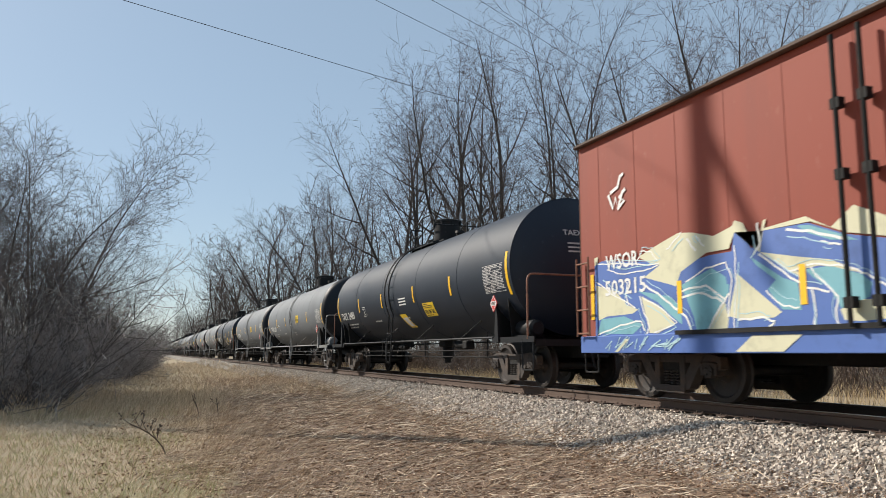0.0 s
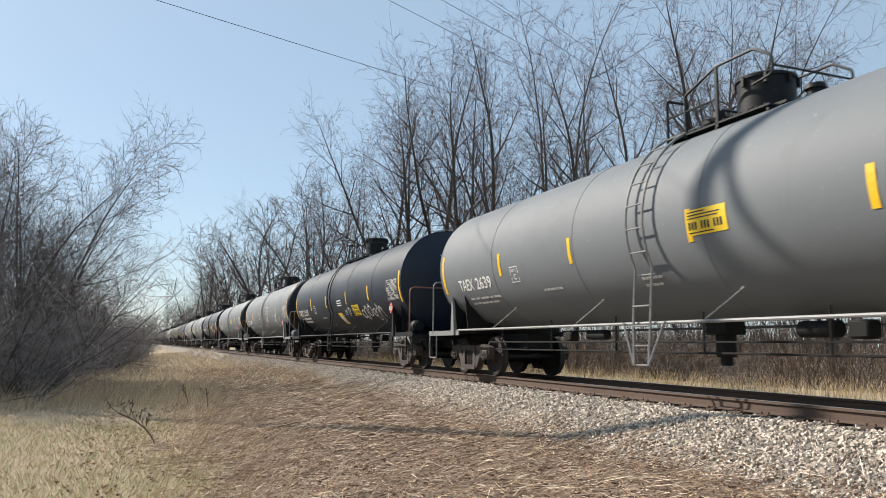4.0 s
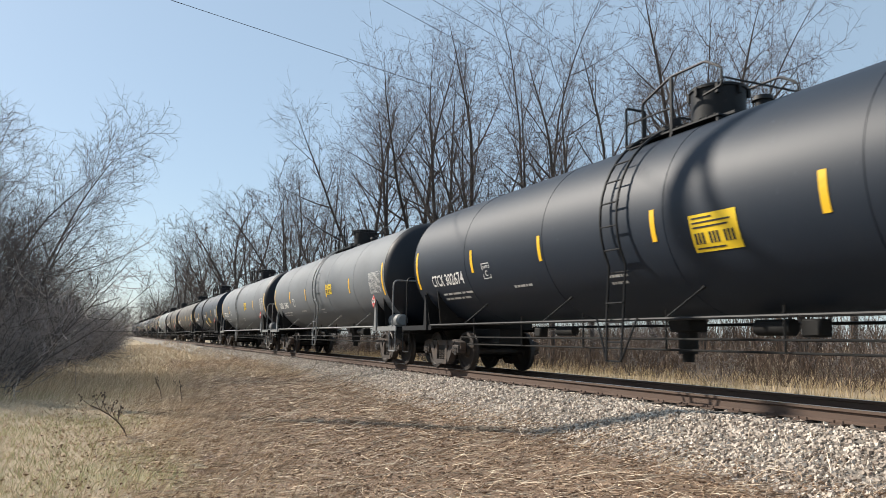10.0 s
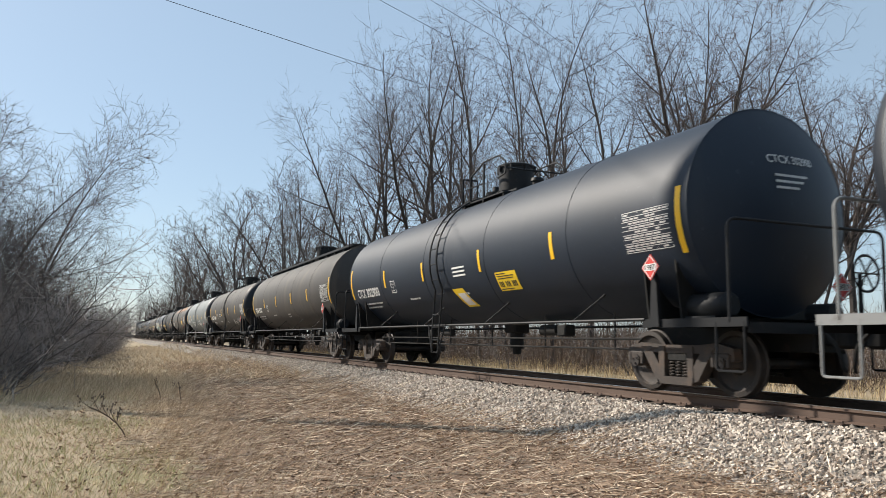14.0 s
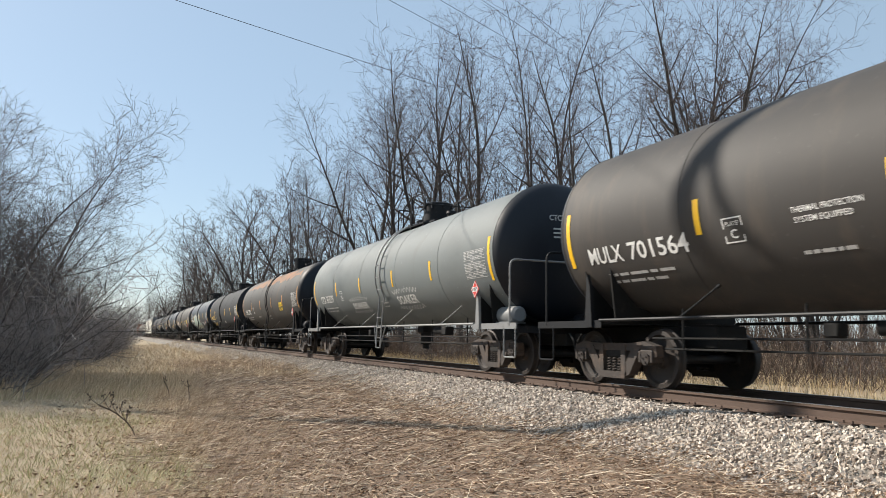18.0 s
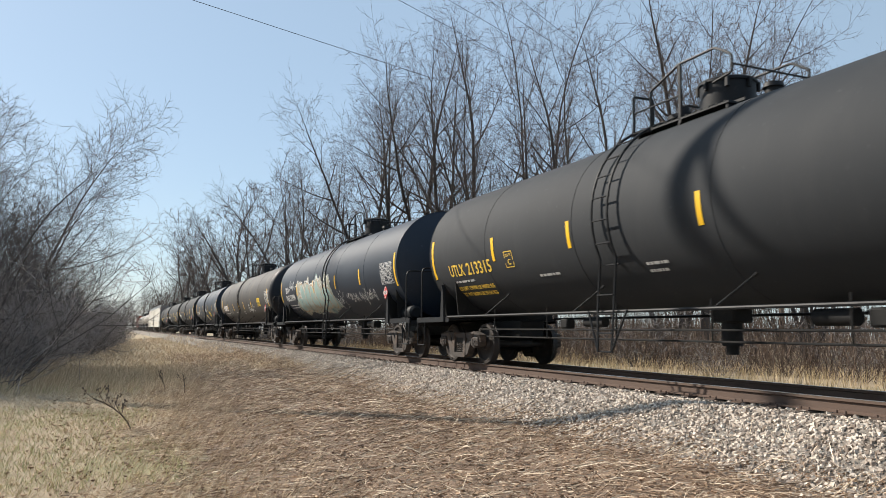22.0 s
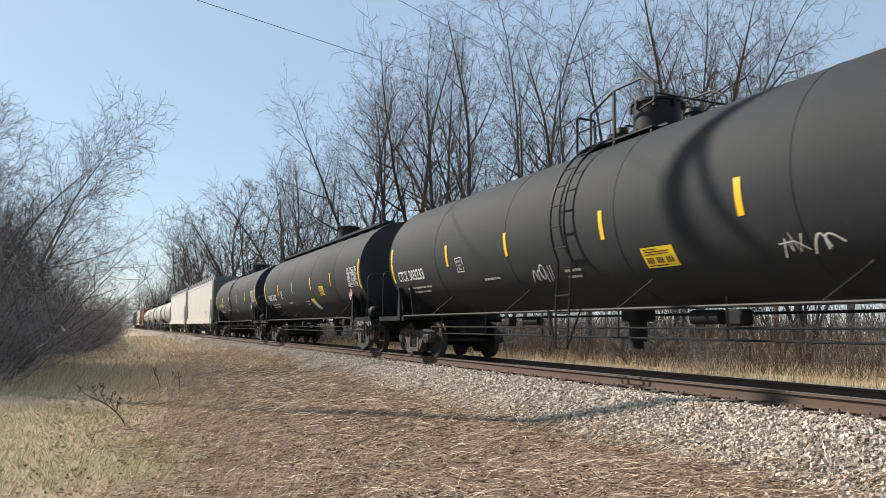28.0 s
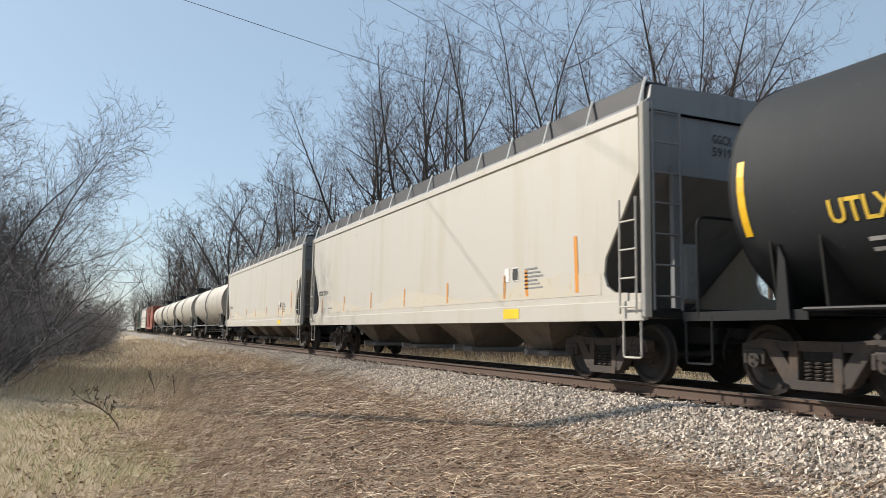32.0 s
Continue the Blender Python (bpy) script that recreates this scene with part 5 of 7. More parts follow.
def plate_box(car, place, x=-4.1, z=2.0, mat=WHITE_MARK):
    """The clearance plate letter in its square."""
    bm = bmesh.new()
    a, b = x, x + 0.32
    for p, q in (((a, z), (b, z)), ((b, z), (b, z + 0.32)), ((b, z + 0.32), (a, z + 0.32)), ((a, z + 0.32), (a, z))):
        add_stroke(bm, [p, q], 0.018, place)
    add_words(bm, "C", x + 0.11, z + 0.05, 0.12, place, None, 0.003, 1)
    add_words(bm, "PLATE", x + 0.05, z + 0.22, 0.055, place, 0.22, 0.001, 0)
    part("clearance_mark", bm, mat, car)


def phone_placard(car, place, x, z, w=0.85, h=0.42):
    """A yellow notice with dark bars where its lines run."""
    bm = bmesh.new()
    add_patch(bm, x, x + w, z, z + h, place, 0, 4)
    notice = part("notice", bm, PLACARD_Y, car, "yellow notice with dark lines of writing")
    up = shell_place(0.010)
    bm = bmesh.new()
    step = (w - 0.12) / 11
    for i in range(11):
        if i not in (3, 7):
            add_patch(bm, x + 0.06 + i * step, x + 0.06 + (i + 0.62) * step, z + 0.22 * h, z + 0.52 * h, up, 0, 1)
    for k, at in ((0.86, 0.64), (0.92, 0.76), (0.5, 0.88), (0.7, 0.08)):
        add_patch(bm, x + 0.05, x + 0.05 + (w - 0.10) * k, z + at * h, z + (at + 0.045) * h, up, 0, 1)
    part("print", bm, DARK_MARK, notice)


def leaning_placard(car, place, x=-0.15, z=1.35):
    bm = bmesh.new()
    add_patch(bm, x + 0.25, x + 0.82, z, z + 0.52, place, -0.3, 4)
    n = part("notice", bm, PLACARD_Y, car, "leaning yellow notice, half faded")
    bm = bmesh.new()
    add_patch(bm, x + 0.33, x + 0.70, z + 0.06, z + 0.40, shell_place(0.010), -0.2, 3)
    part("faded_print", bm, PLACARD_W, n)


def scrawl(car, place, x0, x1, z0, z1, seed, mat=WHITE_MARK, w=0.025, letters_in=6, name="graffiti", label="white spray-paint scrawl"):
    """Sprayed loops and zigzags, letter by letter, that cannot be read."""
    r = random.Random(seed)
    bm = bmesh.new()
    n = letters_in
    step = (x1 - x0) / n
    for i in range(n):
        cx, cz = x0 + step * (i + 0.5 + r.uniform(-0.2, 0.2)), (z0 + z1) / 2 + (z1 - z0) * r.uniform(-0.14, 0.14)
        pts = []
        h = (z1 - z0) / 2 * r.uniform(0.4, 1.0)
        if r.random() < 0.5:
            add_stroke(bm, [(cx - step * r.uniform(0.2, 0.7), cz + h * r.uniform(-1, 0.4)), (cx + r.uniform(-0.1, 0.1), cz + h * r.uniform(-0.3, 1)), (cx + step * r.uniform(0.3, 0.9), cz + h * r.uniform(-1, 1))], w * 0.8, place)
        kind = r.random()
        if kind < 0.45:
            a0, turns = r.uniform(0, 6.3), r.uniform(0.7, 1.3)
            for k in range(13):
                a = a0 + turns * 6.283 * k / 12
                q = 1 - 0.35 * k / 12
                pts.append((cx + math.cos(a) * step * 0.5 * q + 0.15 * h * math.sin(a), cz + math.sin(a) * h * q))
        elif kind < 0.8:
            for k in range(6):
                pts.append((cx + step * (k / 5 - 0.5) * 1.2 + r.gauss(0, 0.02), cz + h * (1 if k % 2 else -1) * r.uniform(0.5, 1.0)))
        else:
            p = Vector((cx - step * 0.4, cz - h))
            c = Vector((cx + r.uniform(-0.2, 0.2), cz + h * 1.8))
            q = Vector((cx + step * 0.5, cz - h * r.uniform(0.2, 1)))
            for k in range(9):
                s = k / 8
                v = p * (1 - s) ** 2 + c * 2 * s * (1 - s) + q * s * s
                pts.append((v.x, v.y))
        add_stroke(bm, pts, w, place)
    tagged(part(name, bm, mat, car, label), kind="stuff")


def spiked_tag(car, place, x0, x1, z0, z1, words, seed):
    """A readable tag inside a spiked outline."""
    bm = bmesh.new()
    r = random.Random(seed)
    h = z1 - z0
    n = 9
    for top in (1, -1):
        pts = []
        for i in range(n * 2 + 1):
            s = i / (n * 2)
            tip = (0.5 if i % 2 == 0 else 0.30) * h
            pts.append((x0 + (x1 - x0) * s, (z0 + z1) / 2 + top * tip * (0.8 + 0.2 * math.sin(math.pi * s))))
        add_stroke(bm, pts, 0.026, place)
    add_words(bm, words, x0 + 0.1 * (x1 - x0), z0 + 0.32 * h, h * 0.36, place, (x1 - x0) * 0.8, 0.008, 3)
    tagged(part("graffiti", bm, WHITE_MARK, car, "white spray-paint tag in a spiked outline"), kind="stuff")


def blot(car, place, x0, x1, z0, z1, seed, mat, name, label, ragged=0.25, n=22):
    """An uneven painted area laid on the shell in narrow upright bands."""
    r = random.Random(seed)
    bm = bmesh.new()
    tops = [r.uniform(0, ragged) for _ in range(n + 1)]
    lows = [r.uniform(0, ragged * 0.6) for _ in range(n + 1)]
    for i in range(n):
        s, q = i / n, (i + 1) / n
        e0 = math.sin(math.pi * min(1, max(0, s * 0.94 + 0.03))) ** 0.3
        e1 = math.sin(math.pi * min(1, max(0, q * 0.94 + 0.03))) ** 0.3
        rows = []
        for k in range(5):
            f = k / 4
            za = z0 + (z1 - z0) * (lows[i] + (e0 - tops[i] - lows[i]) * f)
            zb = z0 + (z1 - z0) * (lows[i + 1] + (e1 - tops[i + 1] - lows[i + 1]) * f)
            rows.append((bm.verts.new(place(x0 + (x1 - x0) * s, za)), bm.verts.new(place(x0 + (x1 - x0) * q, zb))))
        for (a, b), (c, d) in zip(rows, rows[1:]):
            bm.faces.new((a, b, d, c))
    part(name, bm, mat, car, label)


GREEN_SPRAY = material("pale_turquoise_spray_paint", (0.30, 0.44, 0.42), 0.65, 0.0, [((0.42, 0.46, 0.40), 1.6, 0.5, 0.15, ONE), ((0.16, 0.26, 0.27), 2.6, 0.6, 0.12, ONE)])
TAN_SPRAY = material("tan_spray_paint", (0.44, 0.30, 0.18), 0.65, 0.0, [((0.50, 0.44, 0.32), 2.2, 0.5, 0.1, ONE), ((0.10, 0.10, 0.10), 3.5, 0.62, 0.08, ONE)])
GREY_SPRAY = material("grey_spray_paint", (0.36, 0.36, 0.36), 0.7)
DIM_SPRAY = material("dim_grey_spray_paint", (0.21, 0.21, 0.21), 0.7)
RUST_STAIN = material("rust_wash", (0.24, 0.11, 0.05), 0.8, 0.0, [((0.11, 0.085, 0.06), 1.5, 0.45, 0.2, STREAK)])


def plain(start, words, paint, label, dress=None, **kw):
    a, b = words.split(" ")
    x = kw.pop("text_x", -6.85)
    wide = kw.pop("text_w", 1.75)
    la, lb = len(a), len(b)
    share = la / (la + lb + 0.7)
    pm = kw.get("mark_mat", WHITE_MARK)
    loads = kw.pop("loads", ())
    d = dict(marks=[(a, x, 1.97, 0.27, wide * share), (b, x + wide * (share + 0.7 / (la + lb + 0.7)), 1.97, 0.27, wide * lb / (la + lb + 0.7))],
             small=[(x + 0.35, 1.72, 1.6, 2), (-3.0, 1.72, 0.7, 1), (0.1, 1.70, 0.5, 2)], strips=[(k * (kw.get("bx", 7.1) + 0.62), 1.95, 2.9, 0.11) for k in (-1, 1)] + STD_STRIPS, end_words=[(words, -0.42, 3.24, 0.12, 0.86)])
    d.update(kw)
    if loads:
        d["small"] = d["small"][1:] + ([(x + 0.1, 1.80, 1.0, 1)] if a == "UTLX" else [])
        low, push = (1.60, 0.12) if a == "UTLX" else (1.76, 0.30)
        d["marks"] += [(w, x + push + 0.05 * i, low - 0.17 * i, 0.095, 1.75 - 0.1 * i) for i, w in enumerate(loads)]

    def more(car, place):
        plate_box(car, place, mat=pm)
        bm = bmesh.new()
        for i in range(3):
            add_patch(bm, 0, 0.6 - 0.1 * i, -0.09 * i, -0.09 * i + 0.035, lambda u, w: Vector((d.get("bx", 7.1) + 0.82 + (0.5 * (1 - ((u - 0.35) ** 2 + (w + 0.42) ** 2) / 2.31) if d.get("crisp", True)
                                                                                             else 0.36 * TANK_R * math.sqrt(1 - ((u - 0.35) ** 2 + (w + 0.42) ** 2) / 2.31)), u - 0.35, TANK_Z + 0.42 + w)), 0, 1)
        tagged(part("end_stencil_print", bm, DULL_MARK, car), kind="stuff")
        if dress:
            dress(car, place)
    return tank_wagon(start, label, paint, extra=more, **d)


def grey_dress(car, place):
    phone_placard(car, place, 1.45, 2.25, 0.8, 0.36)


def black_dress(car, place):
    phone_placard(car, place, 2.1, 1.68)
    leaning_placard(car, place)
    bm = bmesh.new()
    for i in range(3):
        add_patch(bm, 0.1, 0.75, 2.15 + 0.09 * i, 2.19 + 0.09 * i, place, 0, 1)
    tagged(part("stencil_line", bm, WHITE_MARK, car), kind="stuff")


def dress_2151(car, place):
    black_dress(car, place)
    scrawl(car, place, 0.95, 1.75, 1.65, 2.15, 4, letters_in=3)
    scrawl(car, place, 3.1, 5.6, 1.35, 2.15, 9, w=0.04, letters_in=6)


def dress_5(car, place):
    scrawl(car, place, 0.85, 1.7, 2.3, 3.1, 31, letters_in=2)
    scrawl(car, place, 0.8, 1.5, 1.9, 2.25, 32, letters_in=4)
    scrawl(car, place, 3.4, 5.4, 1.45, 2.35, 33, w=0.03, letters_in=5)
    scrawl(car, place, -4.4, -0.6, 1.4, 2.4, 34, DIM_SPRAY, 0.03, 9, label="faint grey spray-paint scrawl")
    scrawl(car, place, -7.2, -6.6, 2.1, 2.6, 35, letters_in=2)


def dress_6(car, place):
    phone_placard(car, place, 1.45, 2.25, 0.8, 0.36)
    scrawl(car, place, 3.6, 4.6, 1.75, 2.1, 41, letters_in=4)


def dress_7(car, place):
    phone_placard(car, place, 2.25, 1.92, 0.85, 0.52)


def dress_12(car, place):
    scrawl(car, place, 2.6, 4.1, 1.4, 1.8, 51, letters_in=7)
    scrawl(car, place, 4.4, 5.5, 1.5, 2.0, 52, letters_in=4, mat=GREY_SPRAY)
    bm = bmesh.new()
    add_words(bm, "THERMAL PROTECTION", -3.0, 2.24, 0.07, place, 0.95, 0.001, 0)
    add_words(bm, "SYSTEM EQUIPPED", -2.98, 2.12, 0.07, place, 0.78, 0.001, 0)
    part("notice_lettering", bm, WHITE_MARK, car)


def dress_13(car, place):
    spiked_tag(car, place, -3.2, -1.2, 1.4, 2.05, "SOAKER", 1)
    spiked_tag(car, place, 1.3, 3.2, 1.38, 2.12, "SOAKER", 2)


def dress_14(car, place):
    phone_placard(car, place, 3.4, 1.95, 0.85, 0.4)
    blot(car, place, -6.9, 7.4, 3.35, 4.3, 61, RUST_STAIN, "rust_stain", "rust wash along the top of the tank", 0.5, 60)


def dress_16(car, place):
    """A long piece in pale green letters with cream and rust outlines that fades into drips, and white tags after it."""
    q = random.Random(71)
    under = shell_place(0.0045)
    bm = bmesh.new()
    for i in range(104):
        x = -5.1 + i * 0.062
        fade = min(1.0, (x + 5.3) / 0.8, (1.45 - x) / 0.9)
        crest = 2.62 + 0.14 * math.sin(x * 4.1) + 0.10 * math.sin(x * 9.7 + 1) + 0.1 * max(0.0, 1 - abs(x + 0.4) / 1.6)
        low = 1.18 + 0.35 * (1 - fade) + 0.10 * math.sin(x * 3.1) + q.uniform(0, 0.08)
        add_patch(bm, x, x + 0.062, low, max(low + 0.2, 1.4 + (crest - 1.4) * fade + q.uniform(-0.05, 0.05)), under, 0, 7)
    tagged(part("graffiti_panel", bm, PANEL_SPRAY, car, "large cream and tan spray-paint panel"), kind="stuff")
    skin = shell_place(0.0065)
    shape = lambda cx, cz, rx, rz, n, wob, a0=0.0: [(cx + rx * math.cos(a0 + 6.283 * k / n) * (1 + wob * math.sin(3 * 6.283 * k / n + cx * 5)), cz + rz * math.sin(a0 + 6.283 * k / n) * (1 + wob * math.cos(2 * 6.283 * k / n + cx * 3)))
                                                    for k in range(n)]
    edge, pale = bmesh.new(), bmesh.new()
    for cx, cz, rx, rz in ((-4.25, 1.72, 0.45, 0.42), (-3.55, 2.0, 0.42, 0.58), (-2.75, 1.95, 0.45, 0.60), (-1.9, 2.0, 0.42, 0.55), (-1.05, 1.95, 0.48, 0.62), (-0.2, 1.9, 0.40, 0.52), (0.5, 1.85, 0.35, 0.42)):
        ring = shape(cx, cz, rx, rz, 20, 0.16)
        bm = bmesh.new()
        prev = None
        for f in (0.05, 0.35, 0.65, 1.0):
            row = [bm.verts.new(skin(cx + (u - cx) * f, cz + (w - cz) * f)) for u, w in ring]
            if prev:
                for i in range(20):
                    j = (i + 1) % 20
                    bm.faces.new((prev[i], prev[j], row[j], row[i]))
            prev = row
        bmesh.ops.recalc_face_normals(bm, faces=bm.faces)
        part("graffiti_letter", bm, GREEN_SPRAY, car, "pale turquoise spray-painted letter")
        add_stroke(edge, ring + ring[:1], 0.055, shell_place(0.009))
        add_stroke(pale, [(u * 1.0 + 0.05, w + 0.06) for u, w in ring[2:11]], 0.035, shell_place(0.010))
        add_stroke(edge, [(cx - rx * 0.3, cz + rz * 0.4), (cx + rx * 0.1, cz - rz * 0.1), (cx - rx * 0.2, cz - rz * 0.6), (cx + rx * 0.5, cz - rz * 0.9)], 0.05, shell_place(0.009))
    tagged(part("letter_outline", edge, TAN_SPRAY, car, "tan and rust outlines of the letters"), kind="stuff")
    tagged(part("letter_highlight", pale, WHITE_MARK, car, "white highlights on the letters"), kind="stuff")
    crest = [(-4.9 + 0.06 * i, 2.60 + 0.13 * math.sin((-4.9 + 0.06 * i) * 4.1) + 0.07 * math.sin(i * 0.83) + q.uniform(-0.03, 0.03)) for i in range(98)]
    bm = bmesh.new()
    add_stroke(bm, crest, 0.032, place)
    part("graffiti_crest", bm, WHITE_MARK, car, "white wavy outline above the panel")
    bm = bmesh.new()
    add_words(bm, "2014", -6.75, 2.34, 0.24, place, 0.62, 0.006, 2)
    part("year_lettering", bm, WHITE_MARK, car)
    scrawl(car, place, -5.95, -5.1, 2.35, 2.85, 72, letters_in=6, w=0.018)
    scrawl(car, place, -6.4, -5.3, 1.25, 1.6, 73, DIM_SPRAY, 0.02, letters_in=5, label="dim grey spray-paint scrawl")
    scrawl(car, place, 1.2, 2.2, 1.35, 2.1, 74, letters_in=7, w=0.02)
    scrawl(car, place, 2.5, 3.8, 1.6, 2.05, 75, letters_in=6, w=0.025)
    scrawl(car, place, 4.0, 5.6, 1.45, 2.05, 76, letters_in=9, w=0.022)


def dress_17(car, place):
    bm = bmesh.new()
    add_patch(bm, -7.75, -6.05, 1.93, 2.28, shell_place(0.0045), 0, 3)
    part("number_panel", bm, PLACARD_W, car, "white number panel")
    scrawl(car, place, -5.7, -4.2, 1.6, 2.2, 81, GREY_SPRAY, letters_in=5, label="grey spray-paint tag")
    scrawl(car, place, 2.2, 4.3, 1.55, 2.2, 82, WHITE_MARK, 0.035, 6)
    phone_placard(car, place, 5.4, 1.95, 0.9, 0.45)


def dress_19(car, place):
    phone_placard(car, place, 2.3, 1.6, 0.7, 0.34)
    scrawl(car, place, 4.9, 5.7, 1.55, 1.95, 91, letters_in=3)
    scrawl(car, place, -1.1, -0.3, 1.5, 1.95, 92, letters_in=4)


def dress_20(car, place):
    phone_placard(car, place, 2.7, 1.9, 0.6, 0.36)
    leaning_placard(car, place, 1.0, 1.3)


DG = "dull charcoal tank car with yellow reflective strips on a freight train"
plain(-22.35, "TAEX 2489", BLACK_PAINT, "glossy black tank car with yellow notices and a rusty handrail", black_dress, hoop=RUST_IRON, iron=BLACK_IRON, ladder_x=-0.7, text_x=-7.3, text_w=1.9, dome=0.72)
plain(-41.1, "TAEX 2631", GREY_PAINT, "grey tank car with shade-darkened ends on a freight train", grey_dress, head=True, crisp=False, ladder_x=0.5)
plain(-59.6, "TAEX 2639", GREY_PAINT, "grey tank car with shade-darkened ends and a yellow notice", grey_dress, head=True, crisp=False)
plain(-78.6, "TAEX 2151", BLACK_PAINT, loads=("LD LMT 205200 LB 93500 KG", "LT WT 79800 LB 36200 KG"), dress=dress_2151, label="glossy black tank car with white graffiti scrawls", hoop=RUST_IRON, iron=BLACK_IRON, ladder_x=-0.7, text_x=-7.3, text_w=1.9, dome=0.72)
plain(-96.9, "CTCX 732431", GREY_PAINT, "dusty grey tank car with white line graffiti", dress_5, head=True, crisp=False, ladder_x=0.3, plat_dx=0.45)
plain(-115.75, "TAEX 2633", GREY_PAINT, "grey tank car with shade-darkened ends and a small white tag", dress_6, head=True, crisp=False, hoop=RUST_IRON, ladder_x=0.54)
plain(-134.25, "CTCX 302674", BLACK_PAINT, "glossy black tank car with a square yellow notice", dress_7, iron=BLACK_IRON, ladder_x=0.6, plat_dx=0.45)
plain(-152.45, "TAEX 2640", GREY_PAINT, "grey tank car with shade-darkened ends on a freight train", grey_dress, head=True, crisp=False, ladder_x=0.14)
plain(-170.8, "TAEX 2635", GREY_PAINT, "grey tank car with shade-darkened ends and a yellow notice", grey_dress, head=True, crisp=False, ladder_x=-0.77)
plain(-189.5, "CTCX 302900", BLACK_PAINT, "glossy black tank car with two yellow notices", black_dress, iron=BLACK_IRON, ladder_x=-0.7, text_x=-7.2, text_w=2.0, dome=0.72)
plain(-207.8, "HSRX 3007", BROWN_DIRT, "dusty brown tank car with a walkway along its top", iron=BLACK_IRON, catwalk=True, text_x=-7.1, text_w=1.7)
plain(-226.65, "MULX 701564", BROWN_DIRT, "dusty dark brown tank car with shade-darkened ends and scrawled graffiti", dress_12, head=True, crisp=False, iron=BLACK_IRON, ladder_x=0.6, text_x=-7.2, text_w=2.4, plat_dx=0.45)
plain(-245.2, "CTCX 303279", GREY_GREEN, "pale grey tank car with white tags in spiked outlines", dress_13, head=True, crisp=False, ladder_x=0.55, plat_dx=0.45)
plain(-263.95, "TAEX 2792", RUST_DIRT, "rust-stained dark tank car with faded orange strips", dress_14, head=True, crisp=False, iron=BLACK_IRON, ladder_x=0.75, strip_mat=OLD_REFLECT)
plain(-282.15, "UTLX 213315", BLACK_DULL, loads=("LD LMT 199700 LB 90550 KG", "LT WT 66300 LB 39150 KG"), label="dull black tank car with yellow lettering", mark_mat=YELLOW_MARK, iron=BLACK_IRON, ladder_x=-0.6, text_w=2.1, dome=0.52)
plain(-300.4, "TAEX 30094", BLACK_PAINT, "black tank car with a large pale green graffiti panel", dress_16, iron=BLACK_IRON, ladder_x=0.4)
plain(-320.4, "TAEX 1665", BROWN_DIRT, "long dusty brown tank car with shade-darkened ends and grey graffiti", dress_17, head=True, crisp=False, bx=8.5, iron=BLACK_IRON, ladder_x=-0.45, text_x=-7.65, text_w=1.5, mark_mat=DARK_MARK,
      strips=[(-8.4, 1.9, 2.7, 0.11), (-5.8, 1.95, 2.35, 0.11), (-3.4, 1.9, 2.35, 0.11), (-1.2, 1.9, 2.35, 0.11), (0.73, 1.9, 2.35, 0.11), (3.4, 1.9, 2.4, 0.12), (8.6, 1.9, 2.8, 0.11)])
plain(-339.9, "CTCX 735404", BLACK_PAINT, "glossy black tank car with white lettering", black_dress, bx=6.75, iron=BLACK_IRON, text_x=-6.7, plat_dx=0.45)
plain(-358.65, "CTCX 303233", BLACK_DULL, DG, dress_19, bx=7.6, iron=BLACK_IRON, text_x=-7.85, plat_dx=0.45)
plain(-377.7, "HSRX 3167", BLACK_DULL, "dull charcoal tank car with a walkway along its top", dress_20, iron=BLACK_IRON, catwalk=True, text_x=-6.9, text_w=1.7)
plain(-396.0, "UTLX 213342", BLACK_DULL, "dull black tank car with yellow lettering", mark_mat=YELLOW_MARK, iron=BLACK_IRON, ladder_x=-0.6, text_x=-6.55, text_w=2.1, dome=0.52)


